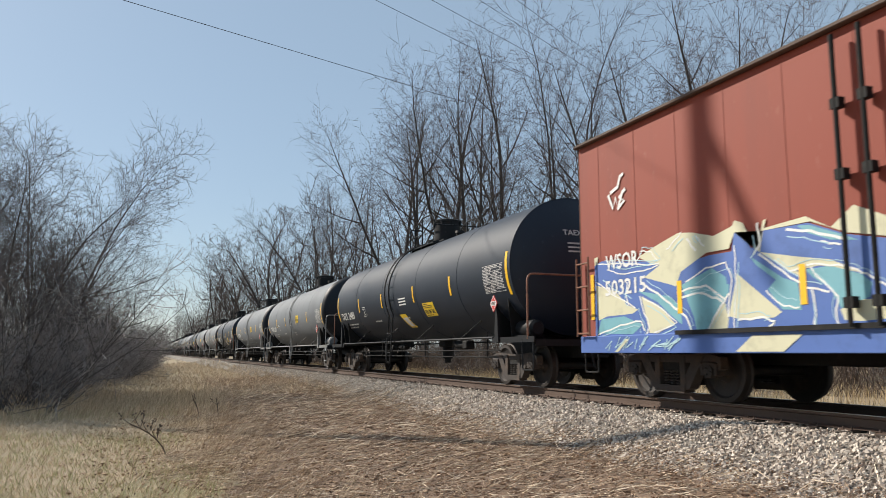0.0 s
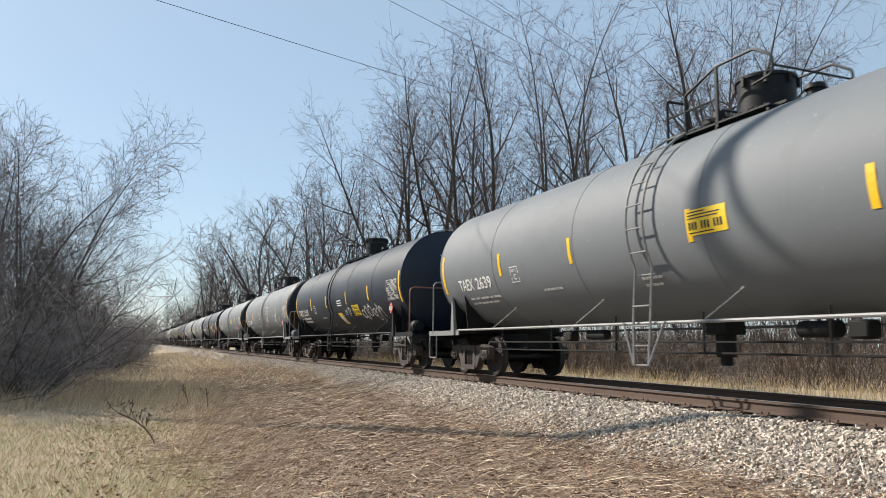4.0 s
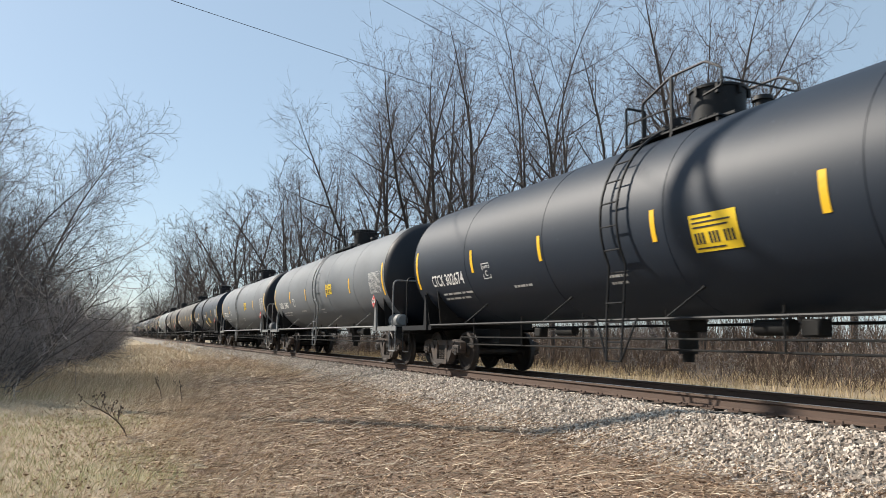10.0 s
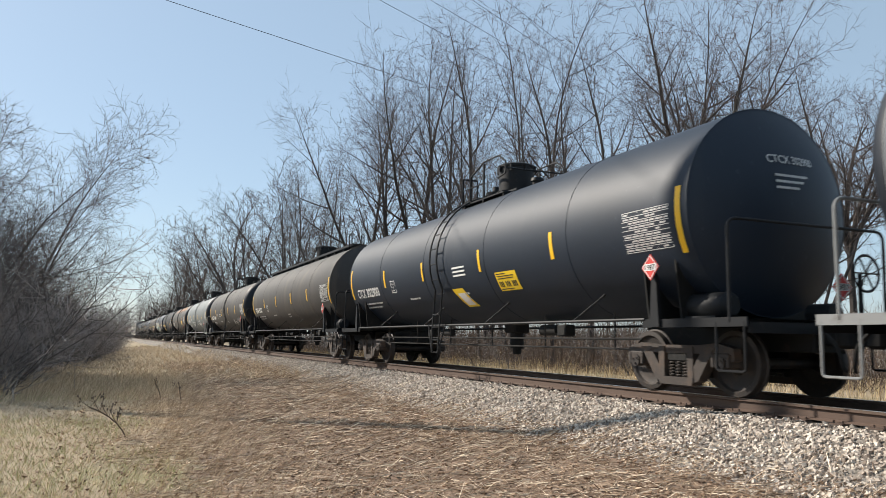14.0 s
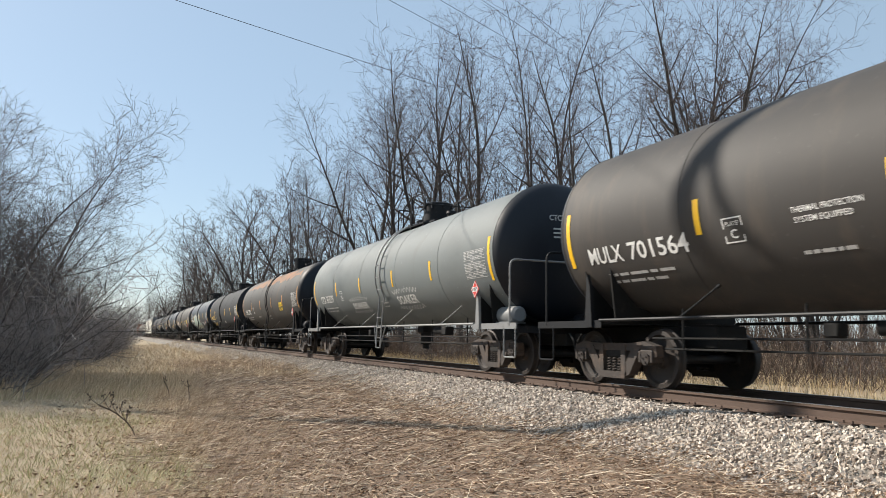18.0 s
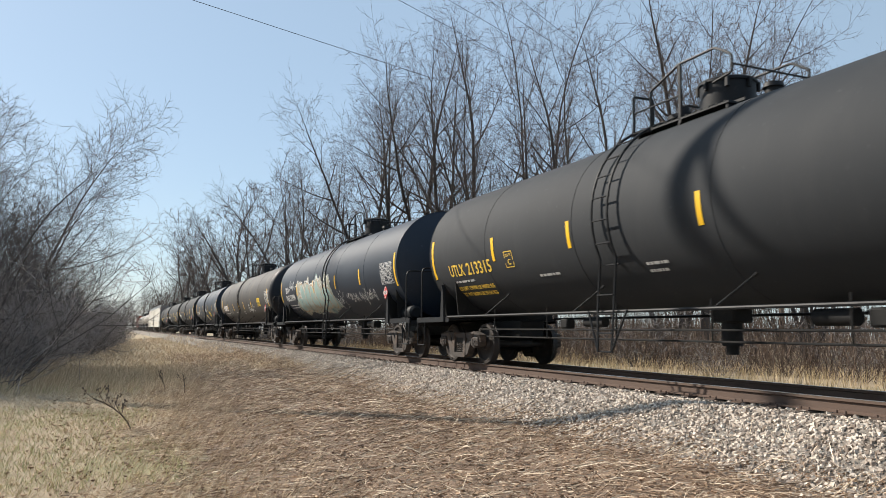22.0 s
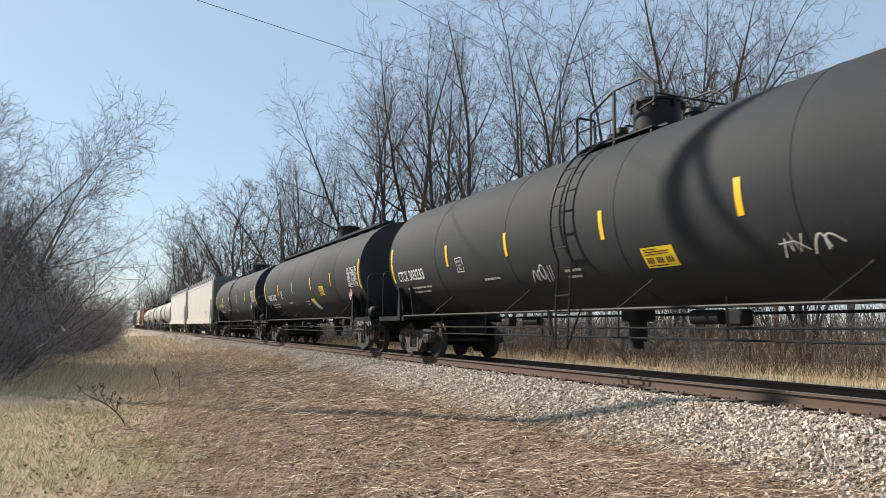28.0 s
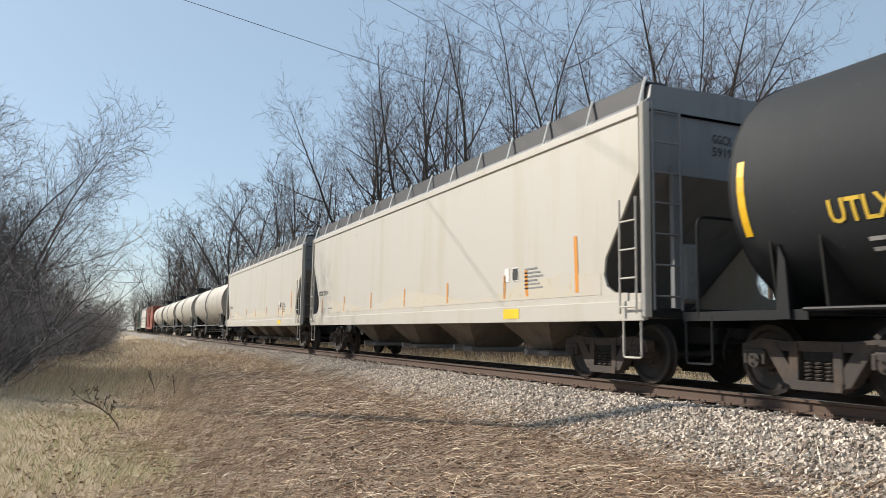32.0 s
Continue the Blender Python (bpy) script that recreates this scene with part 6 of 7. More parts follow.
# -- covered hopper
def hopper_wagon(start, half, number):
    car = tagged(new("covered_hopper"), "cream covered hopper car with grey ends and stained sides", "hopper car", "wagons of the freight train")
    moving.append((car, start))
    h = half
    bx = half - 1.75

    def side():
        bm = bmesh.new()
        end = [(h, 0.96), (h, 1.34), (h - 0.72, 1.38), (h - 0.90, 1.48), (h - 0.98, 1.66), (h - 0.94, 1.92), (h - 0.50, 2.55), (h - 0.12, 3.12), (h - 0.12, 4.06)]
        out = end + [(-x, z) for x, z in end[::-1]]
        add_plate(bm, out, -0.02, 0.02)
        bm.normal_update()
        bmesh.ops.triangulate(bm, faces=[f for f in bm.faces if len(f.verts) > 4])
        bmesh.ops.recalc_face_normals(bm, faces=bm.faces)
        return bm
    for s in (-1, 1):
        wall = part("side_wall", stock(("side_wall", h), side, HOPPER_PAINT, False), None, car)
        wall.location.y = s * 1.58
        bm = bmesh.new()
        add_box(bm, -h + 0.1, h - 0.1, s * 1.60 - 0.03, s * 1.60 + 0.03, 3.98, 4.12, 0.01)
        part("top_chord", bm, HOPPER_PAINT, car)
        bm = bmesh.new()
        add_box(bm, -h, h, s * 1.615 - 0.012, s * 1.615 + 0.012, 0.95, 1.24, 0.005)
        part("side_sill", bm, HOPPER_PAINT, car)
        for e in (-1, 1):
            bm = bmesh.new()
            add_box(bm, e * h - 0.05, e * h + 0.05, s * 1.58 - 0.06, s * 1.58 + 0.06, 1.0, 4.15, 0.01)
            part("corner_post", bm, HOPPER_PAINT, car)
            bm = bmesh.new()
            for u in (0.10, 0.48):
                add_rod(bm, (e * (h - u), s * 1.68, 1.05), (e * (h - u), s * 1.68, 2.75), 0.018, 6)
            for z in np.arange(1.15, 2.7, 0.42):
                add_rod(bm, (e * (h - 0.10), s * 1.68, z), (e * (h - 0.48), s * 1.68, z), 0.014, 6)
            part("ladder", bm, HOPPER_PAINT, car)
            bm = bmesh.new()
            add_pipe(bm, rounded([(e * (h - 0.1), s * 1.6, 0.96), (e * (h - 0.1), s * 1.6, 0.42), (e * (h - 0.5), s * 1.6, 0.42), (e * (h - 0.5), s * 1.6, 0.96)], 0.05, 3), 0.016, 6)
            part("step", bm, HOPPER_PAINT, car)
    bm = bmesh.new()
    prof = [(-h + 0.12, 4.06), (-h + 0.12, 3.15), (-h + 2.5, 1.28), (h - 2.5, 1.28), (h - 0.12, 3.15), (h - 0.12, 4.06)]
    add_plate(bm, prof, -1.52, 1.52)
    bm.normal_update()
    bmesh.ops.triangulate(bm, faces=[f for f in bm.faces if len(f.verts) > 4])
    bmesh.ops.recalc_face_normals(bm, faces=bm.faces)
    part("body", bm, HOPPER_GREY, car)
    bm = bmesh.new()
    ring = [(-1.62, 4.08), (-1.43, 4.26), (-1.40, 4.46), (0, 4.50), (1.40, 4.46), (1.43, 4.26), (1.62, 4.08)]
    rows = [[bm.verts.new((x, y, z)) for y, z in ring] for x in (-h + 0.05, h - 0.05)]
    for i in range(6):
        bm.faces.new((rows[0][i], rows[1][i], rows[1][i + 1], rows[0][i + 1]))
    for q in rows:
        bm.faces.new(q)
    bmesh.ops.recalc_face_normals(bm, faces=bm.faces)
    part("roof", bm, HOPPER_GREY, car)
    for s in (-1, 1):
        bm = bmesh.new()
        add_box(bm, -h + 0.15, h - 0.15, s * 1.24 - 0.21, s * 1.24 + 0.21, 4.51, 4.54)
        add_box(bm, -h + 0.15, h - 0.15, s * 1.45 - 0.01, s * 1.45 + 0.01, 4.20, 4.53)
        walkway = part("running_board", bm, SHADED_ROOF, car)
        for x in np.linspace(-h + 0.1, h - 0.1, 15):
            bm = bmesh.new()
            add_rod(bm, (x, s * 1.60, 4.10), (x, s * 1.47, 4.57), 0.024, 6)
            part("bracket", bm, WHITE_MARK, walkway)
    bm = bmesh.new()
    add_box(bm, -h + 0.6, h - 0.6, -0.30, 0.30, 4.48, 4.58, 0.02)
    part("hatch_cover", bm, HOPPER_GREY, car)
    for e in (-1, 1):
        bm = bmesh.new()
        add_box(bm, min(e * h, e * (h + 0.04)) - 0.02, max(e * h, e * (h + 0.04)), -1.55, 1.55, 1.0, 1.14, 0.01)
        add_box(bm, min(e * (h - 2.2), e * h), max(e * (h - 2.2), e * h), -0.30, 0.30, 0.62, 1.02, 0.02)
        add_box(bm, min(e * h, e * (h + 0.7)), max(e * h, e * (h + 0.7)), -0.12, 0.12, 0.72, 0.94, 0.03)
        part("end_sill", bm, UNDER, car)
        for y in (-1.05, 1.05):
            bm = bmesh.new()
            add_box(bm, e * h - 0.04, e * h + 0.04, y - 0.05, y + 0.05, 1.1, 3.25)
            part("end_post", bm, HOPPER_GREY, car)
        bm = bmesh.new()
        for y in (-1.5, -1.0):
            add_rod(bm, (e * (h + 0.08), y, 1.1), (e * (h + 0.08), y, 4.15), 0.02, 6)
        for z in np.arange(1.3, 4.2, 0.45):
            add_rod(bm, (e * (h + 0.08), -1.5, z), (e * (h + 0.08), -1.0, z), 0.015, 6)
        part("end_ladder", bm, HOPPER_GREY, car)
        bm = bmesh.new()
        m = Matrix.Translation((e * (h - 0.5), -0.4, 1.7)) @ Matrix.Rotation(math.pi / 2, 4, "Y")
        add_lathe(bm, [(-0.45, 0), (-0.45, 0.15), (-0.4, 0.2), (0.4, 0.2), (0.45, 0.15), (0.45, 0)], m, 14)
        part("air_tank", bm, GREY_IRON, car)
        bogie(car, e * bx)
    for x in np.linspace(-h + 4.4, h - 4.4, 4):
        bm = bmesh.new()
        top = [bm.verts.new((x + u, y, 1.28)) for u, y in ((-1.25, -1.3), (1.25, -1.3), (1.25, 1.3), (-1.25, 1.3))]
        low = [bm.verts.new((x + u, y, 0.42)) for u, y in ((-0.3, -0.55), (0.3, -0.55), (0.3, 0.55), (-0.3, 0.55))]
        for i in range(4):
            bm.faces.new((top[i], top[(i + 1) % 4], low[(i + 1) % 4], low[i]))
        bm.faces.new(low)
        bmesh.ops.recalc_face_normals(bm, faces=bm.faces)
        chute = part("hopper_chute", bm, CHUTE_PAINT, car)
        bm = bmesh.new()
        add_box(bm, x - 0.45, x + 0.45, -0.75, 0.75, 0.32, 0.43, 0.02)
        add_rod(bm, (x, -0.98, 0.40), (x, -0.72, 0.40), 0.07, 10)
        part("gate", bm, GREY_IRON, chute)
    # marks
    flat = lambda lift: (lambda u, w: Vector((u, -1.602 - lift, w)))
    for x in np.linspace(-h + 1.4, h - 4.2, 6):
        bm = bmesh.new()
        add_patch(bm, x, x + 0.09, 1.40, 1.85, flat(0.004), 0, 1)
        part("reflective_strip", bm, OLD_REFLECT, car)
    for x, z in ((h - 1.75, 2.35), (h - 3.35, 1.90)):
        bm = bmesh.new()
        add_patch(bm, x, x + 0.10, 1.42, z, flat(0.004), -0.05, 1)
        part("reflective_strip", bm, ORANGE_REFLECT, car)
    bm = bmesh.new()
    for i in range(6):
        add_patch(bm, h - 3.4, h - 2.75 - 0.1 * (i % 3), 1.55 + 0.07 * i, 1.58 + 0.07 * i, flat(0.004), 0, 1)
    add_patch(bm, -h + 2.2, -h + 2.7, 1.5, 1.54, flat(0.004), 0, 1)
    tagged(part("stencil_print", bm, GREY_IRON, car), kind="stuff")
    bm = bmesh.new()
    add_patch(bm, h - 4.15, h - 3.55, 1.02, 1.2, lambda u, w: Vector((u, -1.632, w)), 0, 1)
    part("notice", bm, PLACARD_Y, car, "yellow notice on the sill")
    bm = bmesh.new()
    add_patch(bm, h - 4.15, h - 3.98, 1.72, 1.98, flat(0.004), 0, 1)
    add_patch(bm, h - 3.86, h - 3.62, 1.72, 1.98, flat(0.004), 0, 1)
    label_mark = part("label", bm, PLACARD_W, car)
    bm = bmesh.new()
    add_patch(bm, h - 3.84, h - 3.64, 1.74, 1.96, flat(0.008), 0, 1)
    part("dark_panel", bm, DARK_MARK, label_mark)
    q = random.Random(int(half * 10))
    bm = bmesh.new()
    u = -h + 2.2
    while u < h - 1.1:
        k = 0.5 + 0.5 * math.sin(u * 0.9 + 1.2)
        tall = (0.06 + 0.34 * k) * (0.9 + 0.25 * noise.noise(Vector((u * 3.0, half, 0)))) + q.uniform(0, 0.02)
        add_patch(bm, u, u + 0.05, 1.36, 1.38 + tall, flat(0.0022), 0, 1)
        u += 0.05
    tagged(part("dust_stain", bm, DUST_STAIN, car, "yellow grain dust caked along the foot of the side"), kind="stuff")
    a, b = number.split(" ")
    bm = bmesh.new()
    add_words(bm, a, -h + 1.0, 1.98, 0.16, flat(0.005), 0.5, 0.003, 0)
    add_words(bm, b, -h + 1.6, 1.98, 0.16, flat(0.005), 0.5, 0.003, 0)
    on_end = lambda u, w: Vector((h - 0.112, u, w))
    add_words(bm, a, -0.18, 3.72, 0.14, on_end, 0.4, 0.003, 0)
    add_words(bm, b, -0.18, 3.52, 0.14, on_end, 0.4, 0.003, 0)
    part("lettering", bm, DARK_MARK, car)
    return car


hopper_wagon(-414.9, 9.45, "GGCX 5919")
hopper_wagon(-435.6, 9.6, "GGCX 5916")


# -- boxcar
SPRAY = {n: material(n + "_spray_paint", c, 0.55, 0.0, [(tuple(v * 0.75 for v in c), 3, 0.52, 0.2, ONE)]) for n, c in
         (("blue", (0.075, 0.15, 0.42)), ("teal", (0.17, 0.40, 0.46)), ("cream", (0.62, 0.60, 0.42)), ("white", (0.78, 0.78, 0.74)), ("pale", (0.42, 0.62, 0.68)))}


def boxcar(start, h, painted, paint, label):
    car = tagged(new("boxcar"), label, "boxcar", "wagons of the freight train")
    moving.append((car, start))
    bx = h - 1.7
    bm = bmesh.new()
    add_box(bm, -h, h, -1.57, 1.57, 0.95, 4.36, 0.02)
    body = part("body", bm, paint, car)
    for s in (-1, 1):
        bm = bmesh.new()
        add_box(bm, -h, h, s * 1.58 - 0.03, s * 1.58 + 0.03, 0.72, 1.0, 0.008)
        part("side_sill", bm, paint if not painted else SPRAY["blue"], car)
        bm = bmesh.new()
        add_box(bm, -h - 0.03, h + 0.03, s * 1.62 - 0.05, s * 1.62 + 0.05, 4.345, 4.40, 0.012)
        part("eave", bm, RAIL_RUST, car)
        for x in np.arange(-h + 0.62, h, 1.02):
            if abs(x) < 1.6:
                continue
            bm = bmesh.new()
            add_box(bm, x - 0.008, x + 0.008, s * 1.5695 - 0.005, s * 1.5695 + 0.005, 1.0, 4.34)
            part("panel_seam", bm, paint, body)
        bm = bmesh.new()
        add_box(bm, -1.55, 1.55, s * 1.62 - 0.025, s * 1.62 + 0.025, 1.02, 4.2, 0.01)
        door = part("sliding_door", bm, paint, car)
        for x in (-2.2, -1.85, 1.85, 2.2, -0.4):
            bm = bmesh.new()
            add_rod(bm, (x, s * 1.70, 1.0), (x, s * 1.70, 4.25), 0.028, 8)
            for z in (1.2, 2.6, 3.4):
                add_box(bm, x - 0.06, x + 0.06, s * 1.67 - 0.05, s * 1.67 + 0.05, z, z + 0.12)
            part("lock_rod", bm, UNDER if painted else paint, door)
        bm = bmesh.new()
        add_box(bm, -h + 2.6, 2.6, s * 1.64 - 0.02, s * 1.64 + 0.02, 0.98, 1.04)
        part("door_track", bm, UNDER if painted else paint, car)
        for e in (-1, 1):
            bm = bmesh.new()
            for u in (0.02, 0.40):
                add_rod(bm, (e * (h - u), s * 1.68, 1.0), (e * (h - u), s * 1.68, 2.35), 0.02, 6)
            for z in (1.05, 1.45, 1.85, 2.25):
                add_rod(bm, (e * (h - 0.02), s * 1.68, z), (e * (h - 0.40), s * 1.68, z), 0.016, 6)
            part("ladder", bm, RUST_IRON, car)
            bm = bmesh.new()
            add_pipe(bm, rounded([(e * (h - 0.1), s * 1.58, 0.8), (e * (h - 0.1), s * 1.58, 0.40), (e * (h - 0.5), s * 1.58, 0.40), (e * (h - 0.5), s * 1.58, 0.8)], 0.05, 3), 0.016, 6)
            part("step", bm, UNDER, car)
    bm = bmesh.new()
    ring = [(-1.64, 4.38), (-0.8, 4.50), (0, 4.58), (0.8, 4.50), (1.64, 4.38)]
    rows = [[bm.verts.new((x, y, z)) for y, z in ring] for x in (-h, h)]
    for i in range(4):
        bm.faces.new((rows[0][i], rows[1][i], rows[1][i + 1], rows[0][i + 1]))
    for q in rows:
        bm.faces.new(q)
    bmesh.ops.recalc_face_normals(bm, faces=bm.faces)
    part("roof", bm, GREY_IRON, car)
    for e in (-1, 1):
        bm = bmesh.new()
        for z in np.arange(1.2, 4.2, 0.3):
            add_box(bm, min(e * h, e * (h + 0.05)), max(e * h, e * (h + 0.05)), -1.45, 1.45, z, z + 0.14, 0.02)
        part("corrugated_end", bm, paint, car)
        bm = bmesh.new()
        for y in (-1.5, -1.1):
            add_rod(bm, (e * (h + 0.1), y, 0.8), (e * (h + 0.1), y, 4.3), 0.02, 6)
        for z in np.arange(0.95, 4.2, 0.4):
            add_rod(bm, (e * (h + 0.1), y - 0.4, z), (e * (h + 0.1), y, z), 0.015, 6)
        part("end_ladder", bm, RUST_IRON, car)
        bm = bmesh.new()
        add_box(bm, min(e * (h - 2.4), e * h), max(e * (h - 2.4), e * h), -0.32, 0.32, 0.6, 0.95, 0.02)
        add_box(bm, min(e * h, e * (h + 0.95)), max(e * h, e * (h + 0.95)), -0.12, 0.12, 0.70, 0.94, 0.03)
        part("draft_sill", bm, UNDER, car)
        bogie(car, e * bx)
    bm = bmesh.new()
    add_box(bm, -h + 1.2, h - 1.2, -0.25, 0.25, 0.55, 0.95, 0.02)
    add_box(bm, -1.2, -0.4, -1.1, -0.6, 0.5, 0.95, 0.03)
    add_rod(bm, (0.6, -0.7, 0.7), (1.6, -0.7, 0.7), 0.17, 12)
    part("underframe", bm, UNDER, car)
    if painted:
        place = lambda lift: (lambda u, w: Vector((u, -1.582 - lift, w)))

        def patch(name, outline, colour, lift, label=""):
            bm = bmesh.new()
            f = bm.faces.new([bm.verts.new(place(lift)(u, w)) for u, w in outline])
            bm.normal_update()
            bmesh.ops.triangulate(bm, faces=[f])
            bmesh.ops.recalc_face_normals(bm, faces=bm.faces)
            part(name, bm, SPRAY[colour], car, label)
        patch("graffiti_field", [(-7.31, 1.0), (-7.29, 2.2), (-7.08, 2.25), (-5.77, 2.1), (-5.11, 1.97), (-4.46, 2.04), (-4.03, 2.04), (-3.95, 2.37), (-3.68, 2.03), (-3.46, 2.23), (-2.78, 2.22), (-2.26, 2.01),
                                 (-1.6, 1.86), (-1.6, 1.0)], "blue", 0.0025, "blue field of a large graffiti piece")
        for o in ([(-7.3, 2.32), (-7.19, 2.34), (-7.2, 2.21), (-7.29, 2.2)],
                  [(-6.05, 2.2), (-5.72, 2.29), (-5.48, 2.35), (-5.08, 2.44), (-4.78, 2.4), (-4.36, 2.29), (-4.0, 2.37), (-3.95, 2.44), (-3.8, 2.38), (-3.59, 1.99), (-3.46, 2.36), (-3.41, 2.37), (-3.45, 2.26),
                   (-2.81, 2.3), (-2.47, 2.12), (-2.16, 2.32), (-1.6, 2.05), (-1.6, 1.88), (-2.26, 2.03), (-2.74, 2.23), (-3.47, 2.23), (-3.54, 1.97), (-3.96, 2.28), (-4.08, 2.08), (-4.51, 2.08), (-5.06, 1.87),
                   (-5.18, 1.67), (-5.26, 1.7), (-5.92, 1.87), (-5.53, 2.02), (-5.77, 2.08)],
                  [(-7.27, 1.86), (-6.69, 1.72), (-6.39, 1.48), (-6.1, 1.39), (-6.25, 1.33), (-6.95, 1.32), (-7.21, 1.26)], [(-6.01, 1.59), (-5.6, 1.43), (-5.23, 1.15), (-5.63, 1.01), (-5.83, 1.02)],
                  [(-4.14, 1.2), (-3.95, 1.74), (-3.24, 1.21), (-3.36, 1.15), (-3.94, 1.15)], [(-3.54, 1.97), (-2.93, 1.84), (-2.5, 1.76), (-2.09, 1.57), (-2.29, 1.62), (-2.66, 1.71), (-2.99, 1.68), (-2.87, 1.59), (-3.11, 1.69)],
                  [(-2.42, 1.2), (-2.11, 1.29), (-1.6, 1.28), (-1.6, 1.09), (-2.16, 1.06), (-2.37, 1.08)], [(-4.59, 1.0), (-4.2, 1.42), (-4.14, 1.16), (-4.18, 1.0)]):
            patch("graffiti_shape", o, "cream", 0.0040)
        for o in ([(-7.25, 1.05), (-7.12, 1.28), (-6.47, 1.3), (-5.99, 1.15), (-6.26, 1.01)], [(-6.11, 1.68), (-5.33, 1.54), (-5.09, 1.36), (-5.07, 1.12), (-5.29, 1.25), (-5.6, 1.47)],
                  [(-5.06, 1.68), (-4.42, 1.86), (-4.16, 1.72), (-4.12, 1.49), (-4.29, 1.32), (-4.53, 1.06), (-4.76, 1.01), (-4.82, 1.23)], [(-3.44, 1.5), (-3.26, 1.64), (-2.98, 1.54), (-2.94, 1.22), (-3.23, 1.24)],
                  [(-2.86, 1.68), (-2.51, 1.69), (-2.12, 1.56), (-2.0, 1.46), (-2.04, 1.31), (-2.4, 1.21), (-2.53, 1.44), (-2.75, 1.58)], [(-2.94, 2.21), (-2.76, 2.19), (-2.33, 2.02), (-2.13, 1.93), (-2.48, 1.98), (-2.79, 2.1)],
                  [(-3.7, 1.93), (-3.2, 1.62), (-3.1, 1.52), (-3.3, 1.60), (-3.62, 1.82)], [(-4.42, 1.60), (-4.1, 1.62), (-4.12, 1.5), (-4.4, 1.5)]):
            patch("graffiti_shape", o, "teal", 0.0052)
        lines = ([(-7.16, 2.21), (-6.66, 2.17), (-5.53, 2.03), (-5.73, 2.25), (-5.97, 2.28), (-6.08, 2.15)], [(-6.91, 2.09), (-6.59, 1.99), (-5.92, 1.97), (-5.57, 2.02)], [(-7.25, 1.91), (-6.77, 1.68), (-6.17, 1.42)],
                 [(-6.0, 1.8), (-5.59, 1.6), (-5.22, 1.37), (-4.98, 1.24), (-4.86, 1.03), (-5.0, 1.0)], [(-6.37, 1.83), (-6.41, 1.66), (-6.36, 1.47)], [(-6.04, 1.59), (-5.83, 1.1), (-5.9, 1.02)],
                 [(-5.7, 1.02), (-5.17, 1.15), (-5.54, 1.39), (-5.94, 1.55)], [(-7.22, 1.03), (-6.56, 1.17), (-6.03, 1.2), (-5.94, 1.06)], [(-4.95, 1.71), (-4.53, 1.87), (-4.14, 1.9), (-4.05, 1.67), (-4.14, 1.2)],
                 [(-5.05, 1.6), (-4.54, 1.64), (-4.18, 1.42)], [(-5.04, 1.52), (-4.62, 1.54), (-4.25, 1.40)], [(-4.53, 1.06), (-4.29, 1.32), (-4.12, 1.49)], [(-3.97, 2.11), (-3.99, 1.48), (-4.04, 1.0)])
        more = ([(-3.96, 1.15), (-3.55, 1.17), (-3.36, 1.1), (-3.47, 1.02)], [(-3.54, 1.94), (-3.08, 1.62), (-2.84, 1.47), (-2.55, 1.4)], [(-3.3, 1.85), (-3.11, 1.69), (-2.74, 1.73), (-2.29, 1.67), (-2.05, 1.55), (-1.7, 1.33)],
                [(-2.78, 1.69), (-2.43, 1.34), (-2.48, 1.09), (-2.42, 1.0)], [(-2.78, 1.46), (-2.75, 1.14), (-2.80, 1.0)], [(-3.46, 1.48), (-3.27, 1.3), (-2.98, 1.25)], [(-5.35, 2.23), (-5.19, 2.31), (-5.02, 2.44)],
                [(-3.56, 2.34), (-3.53, 2.09), (-3.64, 1.96)], [(-3.1, 2.18), (-2.76, 2.12), (-2.3, 1.96)], [(-2.62, 1.98), (-2.36, 1.91)], [(-4.9, 2.32), (-4.72, 2.14)], [(-4.7, 2.34), (-4.55, 2.18)])
        # each line is sprayed in a few passes, with a thinner one beside it
        bm, bm_fine = bmesh.new(), bmesh.new()
        q = random.Random(17)
        for o in lines + more:
            fine = []
            for (ax, az), (bx_, bz) in zip(o, o[1:]):
                for k in range(4):
                    fine.append((ax + (bx_ - ax) * k / 4 + q.gauss(0, 0.008), az + (bz - az) * k / 4 + q.gauss(0, 0.008)))
            fine.append(o[-1])
            add_stroke(bm, fine, q.uniform(0.018, 0.034), place(0.0060))
            dx, dz = q.uniform(-0.09, 0.09), q.choice((-1, 1)) * q.uniform(0.05, 0.09)
            add_stroke(bm_fine, [(u + dx, w + dz) for u, w in fine[1:-1]], q.uniform(0.008, 0.016), place(0.0064))
        tagged(part("graffiti_outline", bm, SPRAY["white"], car, "white outlines of the graffiti"), kind="stuff")
        tagged(part("graffiti_shading", bm_fine, SPRAY["pale"], car, "pale blue lines beside the graffiti outlines"), kind="stuff")
        # the piece runs on over the sill
        sill = lambda u, w: Vector((u, -1.6165, w))
        bm_fine = bmesh.new()
        for x0, x1 in ((-4.01, -3.22), (-6.72, -6.62)):
            bm_one = bmesh.new()
            add_patch(bm_one, x0, x1, 0.74, 0.94, sill, 0.3, 2)
            part("sill_graffiti", bm_one, SPRAY["cream"], car)
        for i in range(26):
            x = q.uniform(-7.1, -5.3)
            add_stroke(bm_fine, [(x, q.uniform(0.74, 0.86)), (x + q.uniform(0.05, 0.3), q.uniform(0.82, 0.98))], 0.016, sill)
        tagged(part("sill_tag", bm_fine, SPRAY["pale"], car, "pale turquoise scribble on the sill"), kind="stuff")
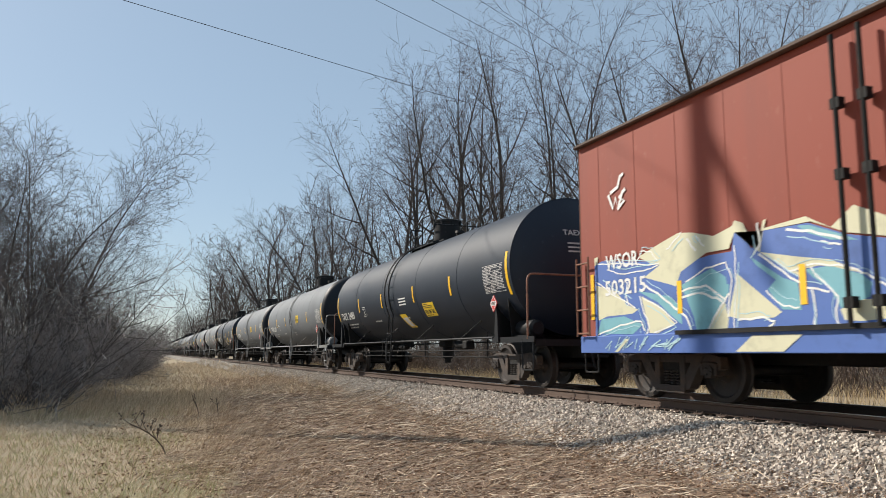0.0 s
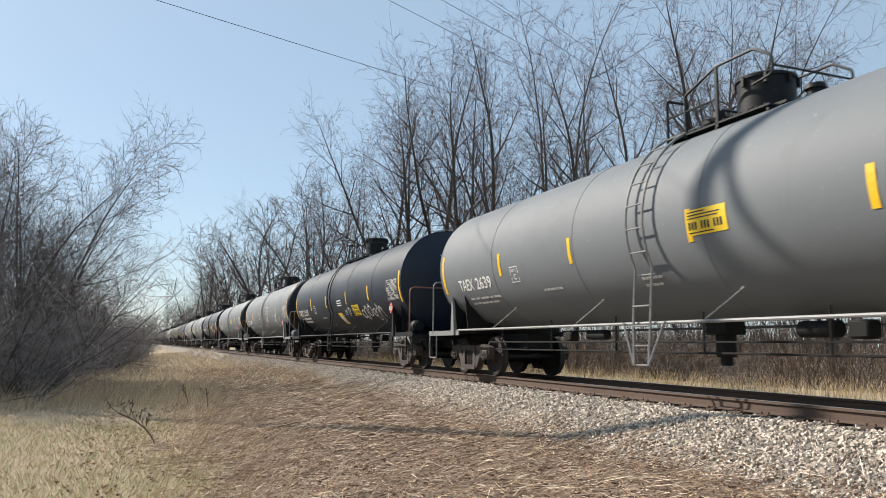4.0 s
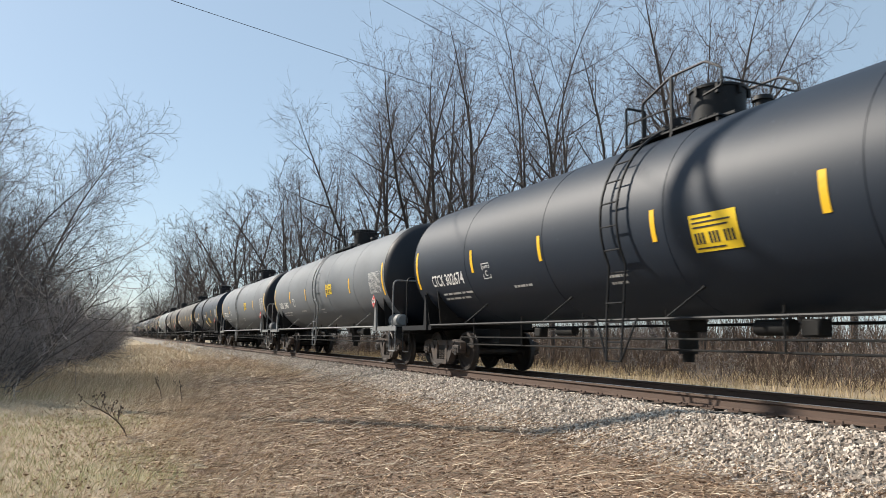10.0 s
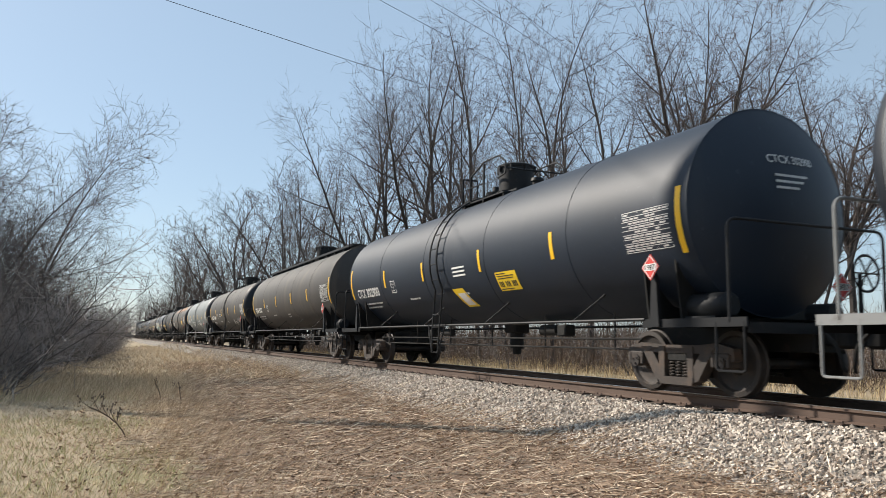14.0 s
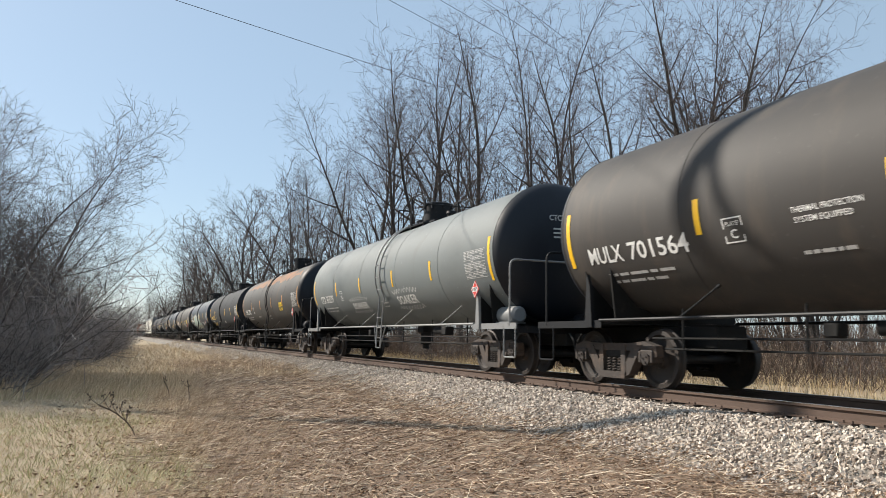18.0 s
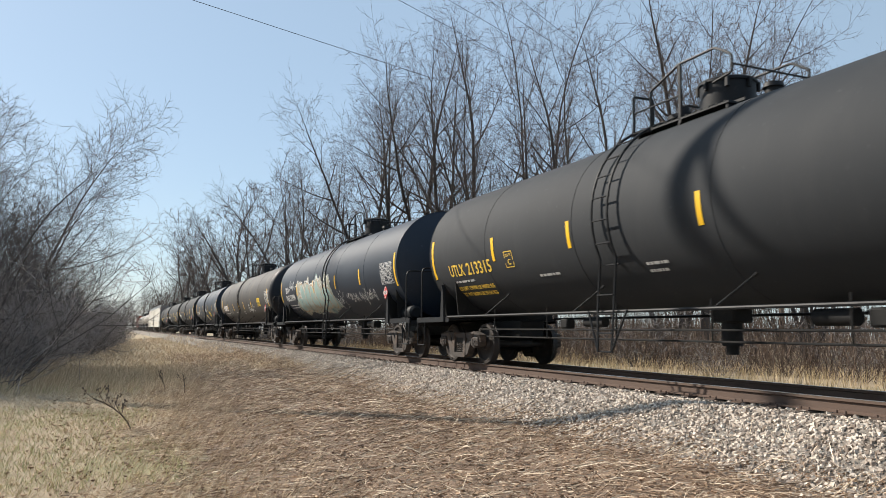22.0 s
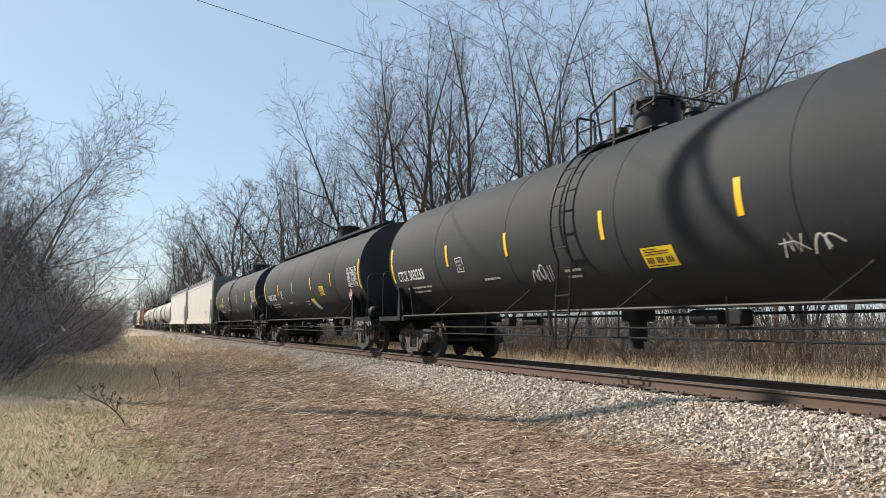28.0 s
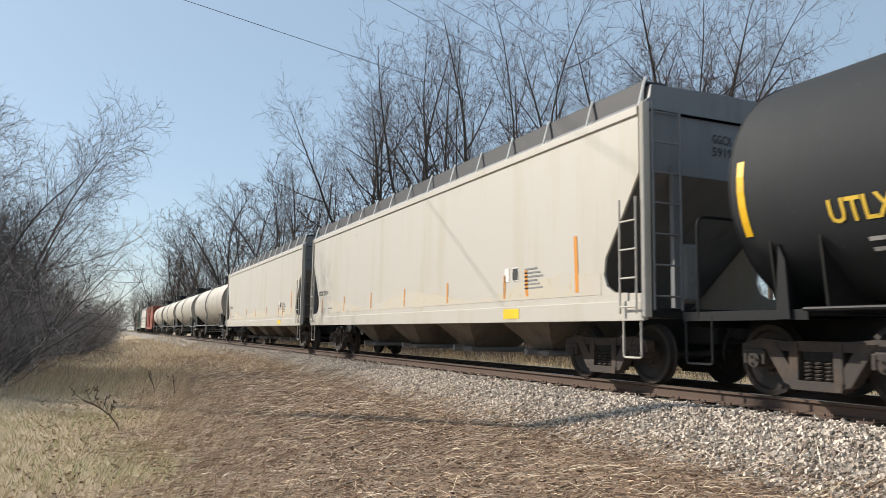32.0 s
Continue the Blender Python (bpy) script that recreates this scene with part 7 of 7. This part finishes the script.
        for x in (-7.42, -5.15, -2.95):
            bm = bmesh.new()
            add_patch(bm, x, x + 0.10, 1.28, 1.75 if x > -7 else 2.05, place(0.0095), 0, 1)
            part("reflective_strip", bm, REFLECT, car)
        bm = bmesh.new()
        add_words(bm, "WSOR", -6.95, 2.08, 0.24, place(0.0095), 0.9, 0.006, 0)
        part("lettering", bm, WHITE_MARK, car)
        bm = bmesh.new()
        add_words(bm, "503215", -6.98, 1.66, 0.24, place(0.0095), 1.1, 0.006, 0)
        part("lettering", bm, WHITE_MARK, car)
        bm = bmesh.new()
        for o in ([(-6.82, 3.32), (-6.70, 3.08), (-6.62, 3.25), (-6.55, 3.08), (-6.42, 3.32)], [(-6.36, 3.34), (-6.52, 3.24), (-6.38, 3.16), (-6.56, 3.06)], [(-6.75, 3.36), (-6.55, 3.42), (-6.48, 3.58), (-6.40, 3.60)]):
            add_stroke(bm, o, 0.06, place(0.003))
        part("emblem", bm, WHITE_MARK, car, "white painted emblem")
    return car


boxcar(-3.75, 7.75, True, BOX_RED, "faded red boxcar with blue and cream graffiti along its side")
# -- the tail, far down the line
for i in range(4):
    tank_wagon(-456.5 - 18.6 * i, "rust-streaked white tank car far down the line", WHITE_TANK, small=(), strips=(), table=False, placard=False, iron=GREY_IRON)
boxcar(-530.5, 7.75, False, BOX_RED, "plain red boxcar far down the line")
hopper_wagon(-549.5, 8.6, "GGCX 5901")
boxcar(-567.5, 7.4, False, material("dark_green_wagon_paint", (0.03, 0.06, 0.045), 0.6, 0.0, [((0.06, 0.08, 0.06), 2, 0.5, 0.2, STREAK)]), "dark green boxcar far down the line")
boxcar(-584.5, 7.4, False, BROWN_DIRT, "dark brown boxcar far down the line")


# ---- poles and cables
POLE_WOOD = material("weathered_pole_wood", (0.17, 0.13, 0.10), 0.9, 0.0, [((0.09, 0.07, 0.055), 6, 0.5, 0.2, (3, 3, 0.3))], 0.4, 20)
CABLE = material("black_cable_sheath", (0.02, 0.02, 0.022), 0.6)
NEAR_POLE, FAR_POLE = Vector((-24.0, -5.33, 0)), Vector((-44.0, 48.0, 0.2))
for at, tall in ((NEAR_POLE, 23.5), (FAR_POLE, 13.5)):
    pole = tagged(new("utility_pole"), "tall round wooden utility pole with a strut and crossarm", "utility pole", "utility poles")
    pole.location = at
    bm = bmesh.new()
    add_rod(bm, (0, 0, -0.3), (0, 0, tall), 0.21, 14, 0.15)
    part("pole_shaft", bm, POLE_WOOD, pole)
    bm = bmesh.new()
    add_box(bm, -1.3, 1.3, -0.06, 0.06, tall - 1.1, tall - 0.95, 0.01)
    part("crossarm", bm, POLE_WOOD, pole)
    if at is NEAR_POLE:
        bm = bmesh.new()
        add_rod(bm, (0.15, 0, 18.6), (1.22, 0, 16.4), 0.085, 10)
        part("strut", bm, POLE_WOOD, pole)
        bm = bmesh.new()
        add_rod(bm, (0.15, 0, 16.42), (1.22, 0, 16.42), 0.012, 6)
        part("tie_rod", bm, BLACK_IRON, pole)
for near, far, side in ((12.9, 12.9, 0.0), (17.6, 12.0, 0.0), (19.1, 12.9, 0.0), (21.3, 12.6, 0.0), (23.7, 12.2, 0.0)):
    bm = bmesh.new()
    a, b = NEAR_POLE + Vector((side, 0.2, near)), FAR_POLE + Vector((side, -0.2, far))
    add_pipe(bm, [a.lerp(b, i / 24) for i in range(25)], 0.011, 5)
    wire = new("overhead_cable", mesh_of("overhead_cable", bm, CABLE))
    tagged(wire, "thin dark overhead cable between utility poles", "cable", "overhead cables")



def motions():
    for car, start in moving:
        walk(car, [(t, pose(start + SPEED * t, YC, RAIL_TOP)) for t in (0, 8, 16, 24, 32)])
        # the wheels turn with the way that the wagon goes
        t0, t1 = (-48 - start) / SPEED, (6 - start) / SPEED
        a, b = max(0, round(t0 * FPS)), min(32 * FPS, round(t1 * FPS))
        if b <= a:
            continue
        for w, u in wheelsets.get(car.name, ()):
            rows = []
            if a > 0:
                rows.append((0.0, pose(u, 0, WR)))
            for f in range(a, b + 1):
                rows.append((f / FPS, Matrix.Translation((u, 0, WR)) @ Matrix.Rotation((f - a) / FPS * SPEED / WR, 4, "Y")))
            if b < 32 * FPS:
                rows.append((32.0, rows[-1][1]))
            walk(w, rows)


motions()
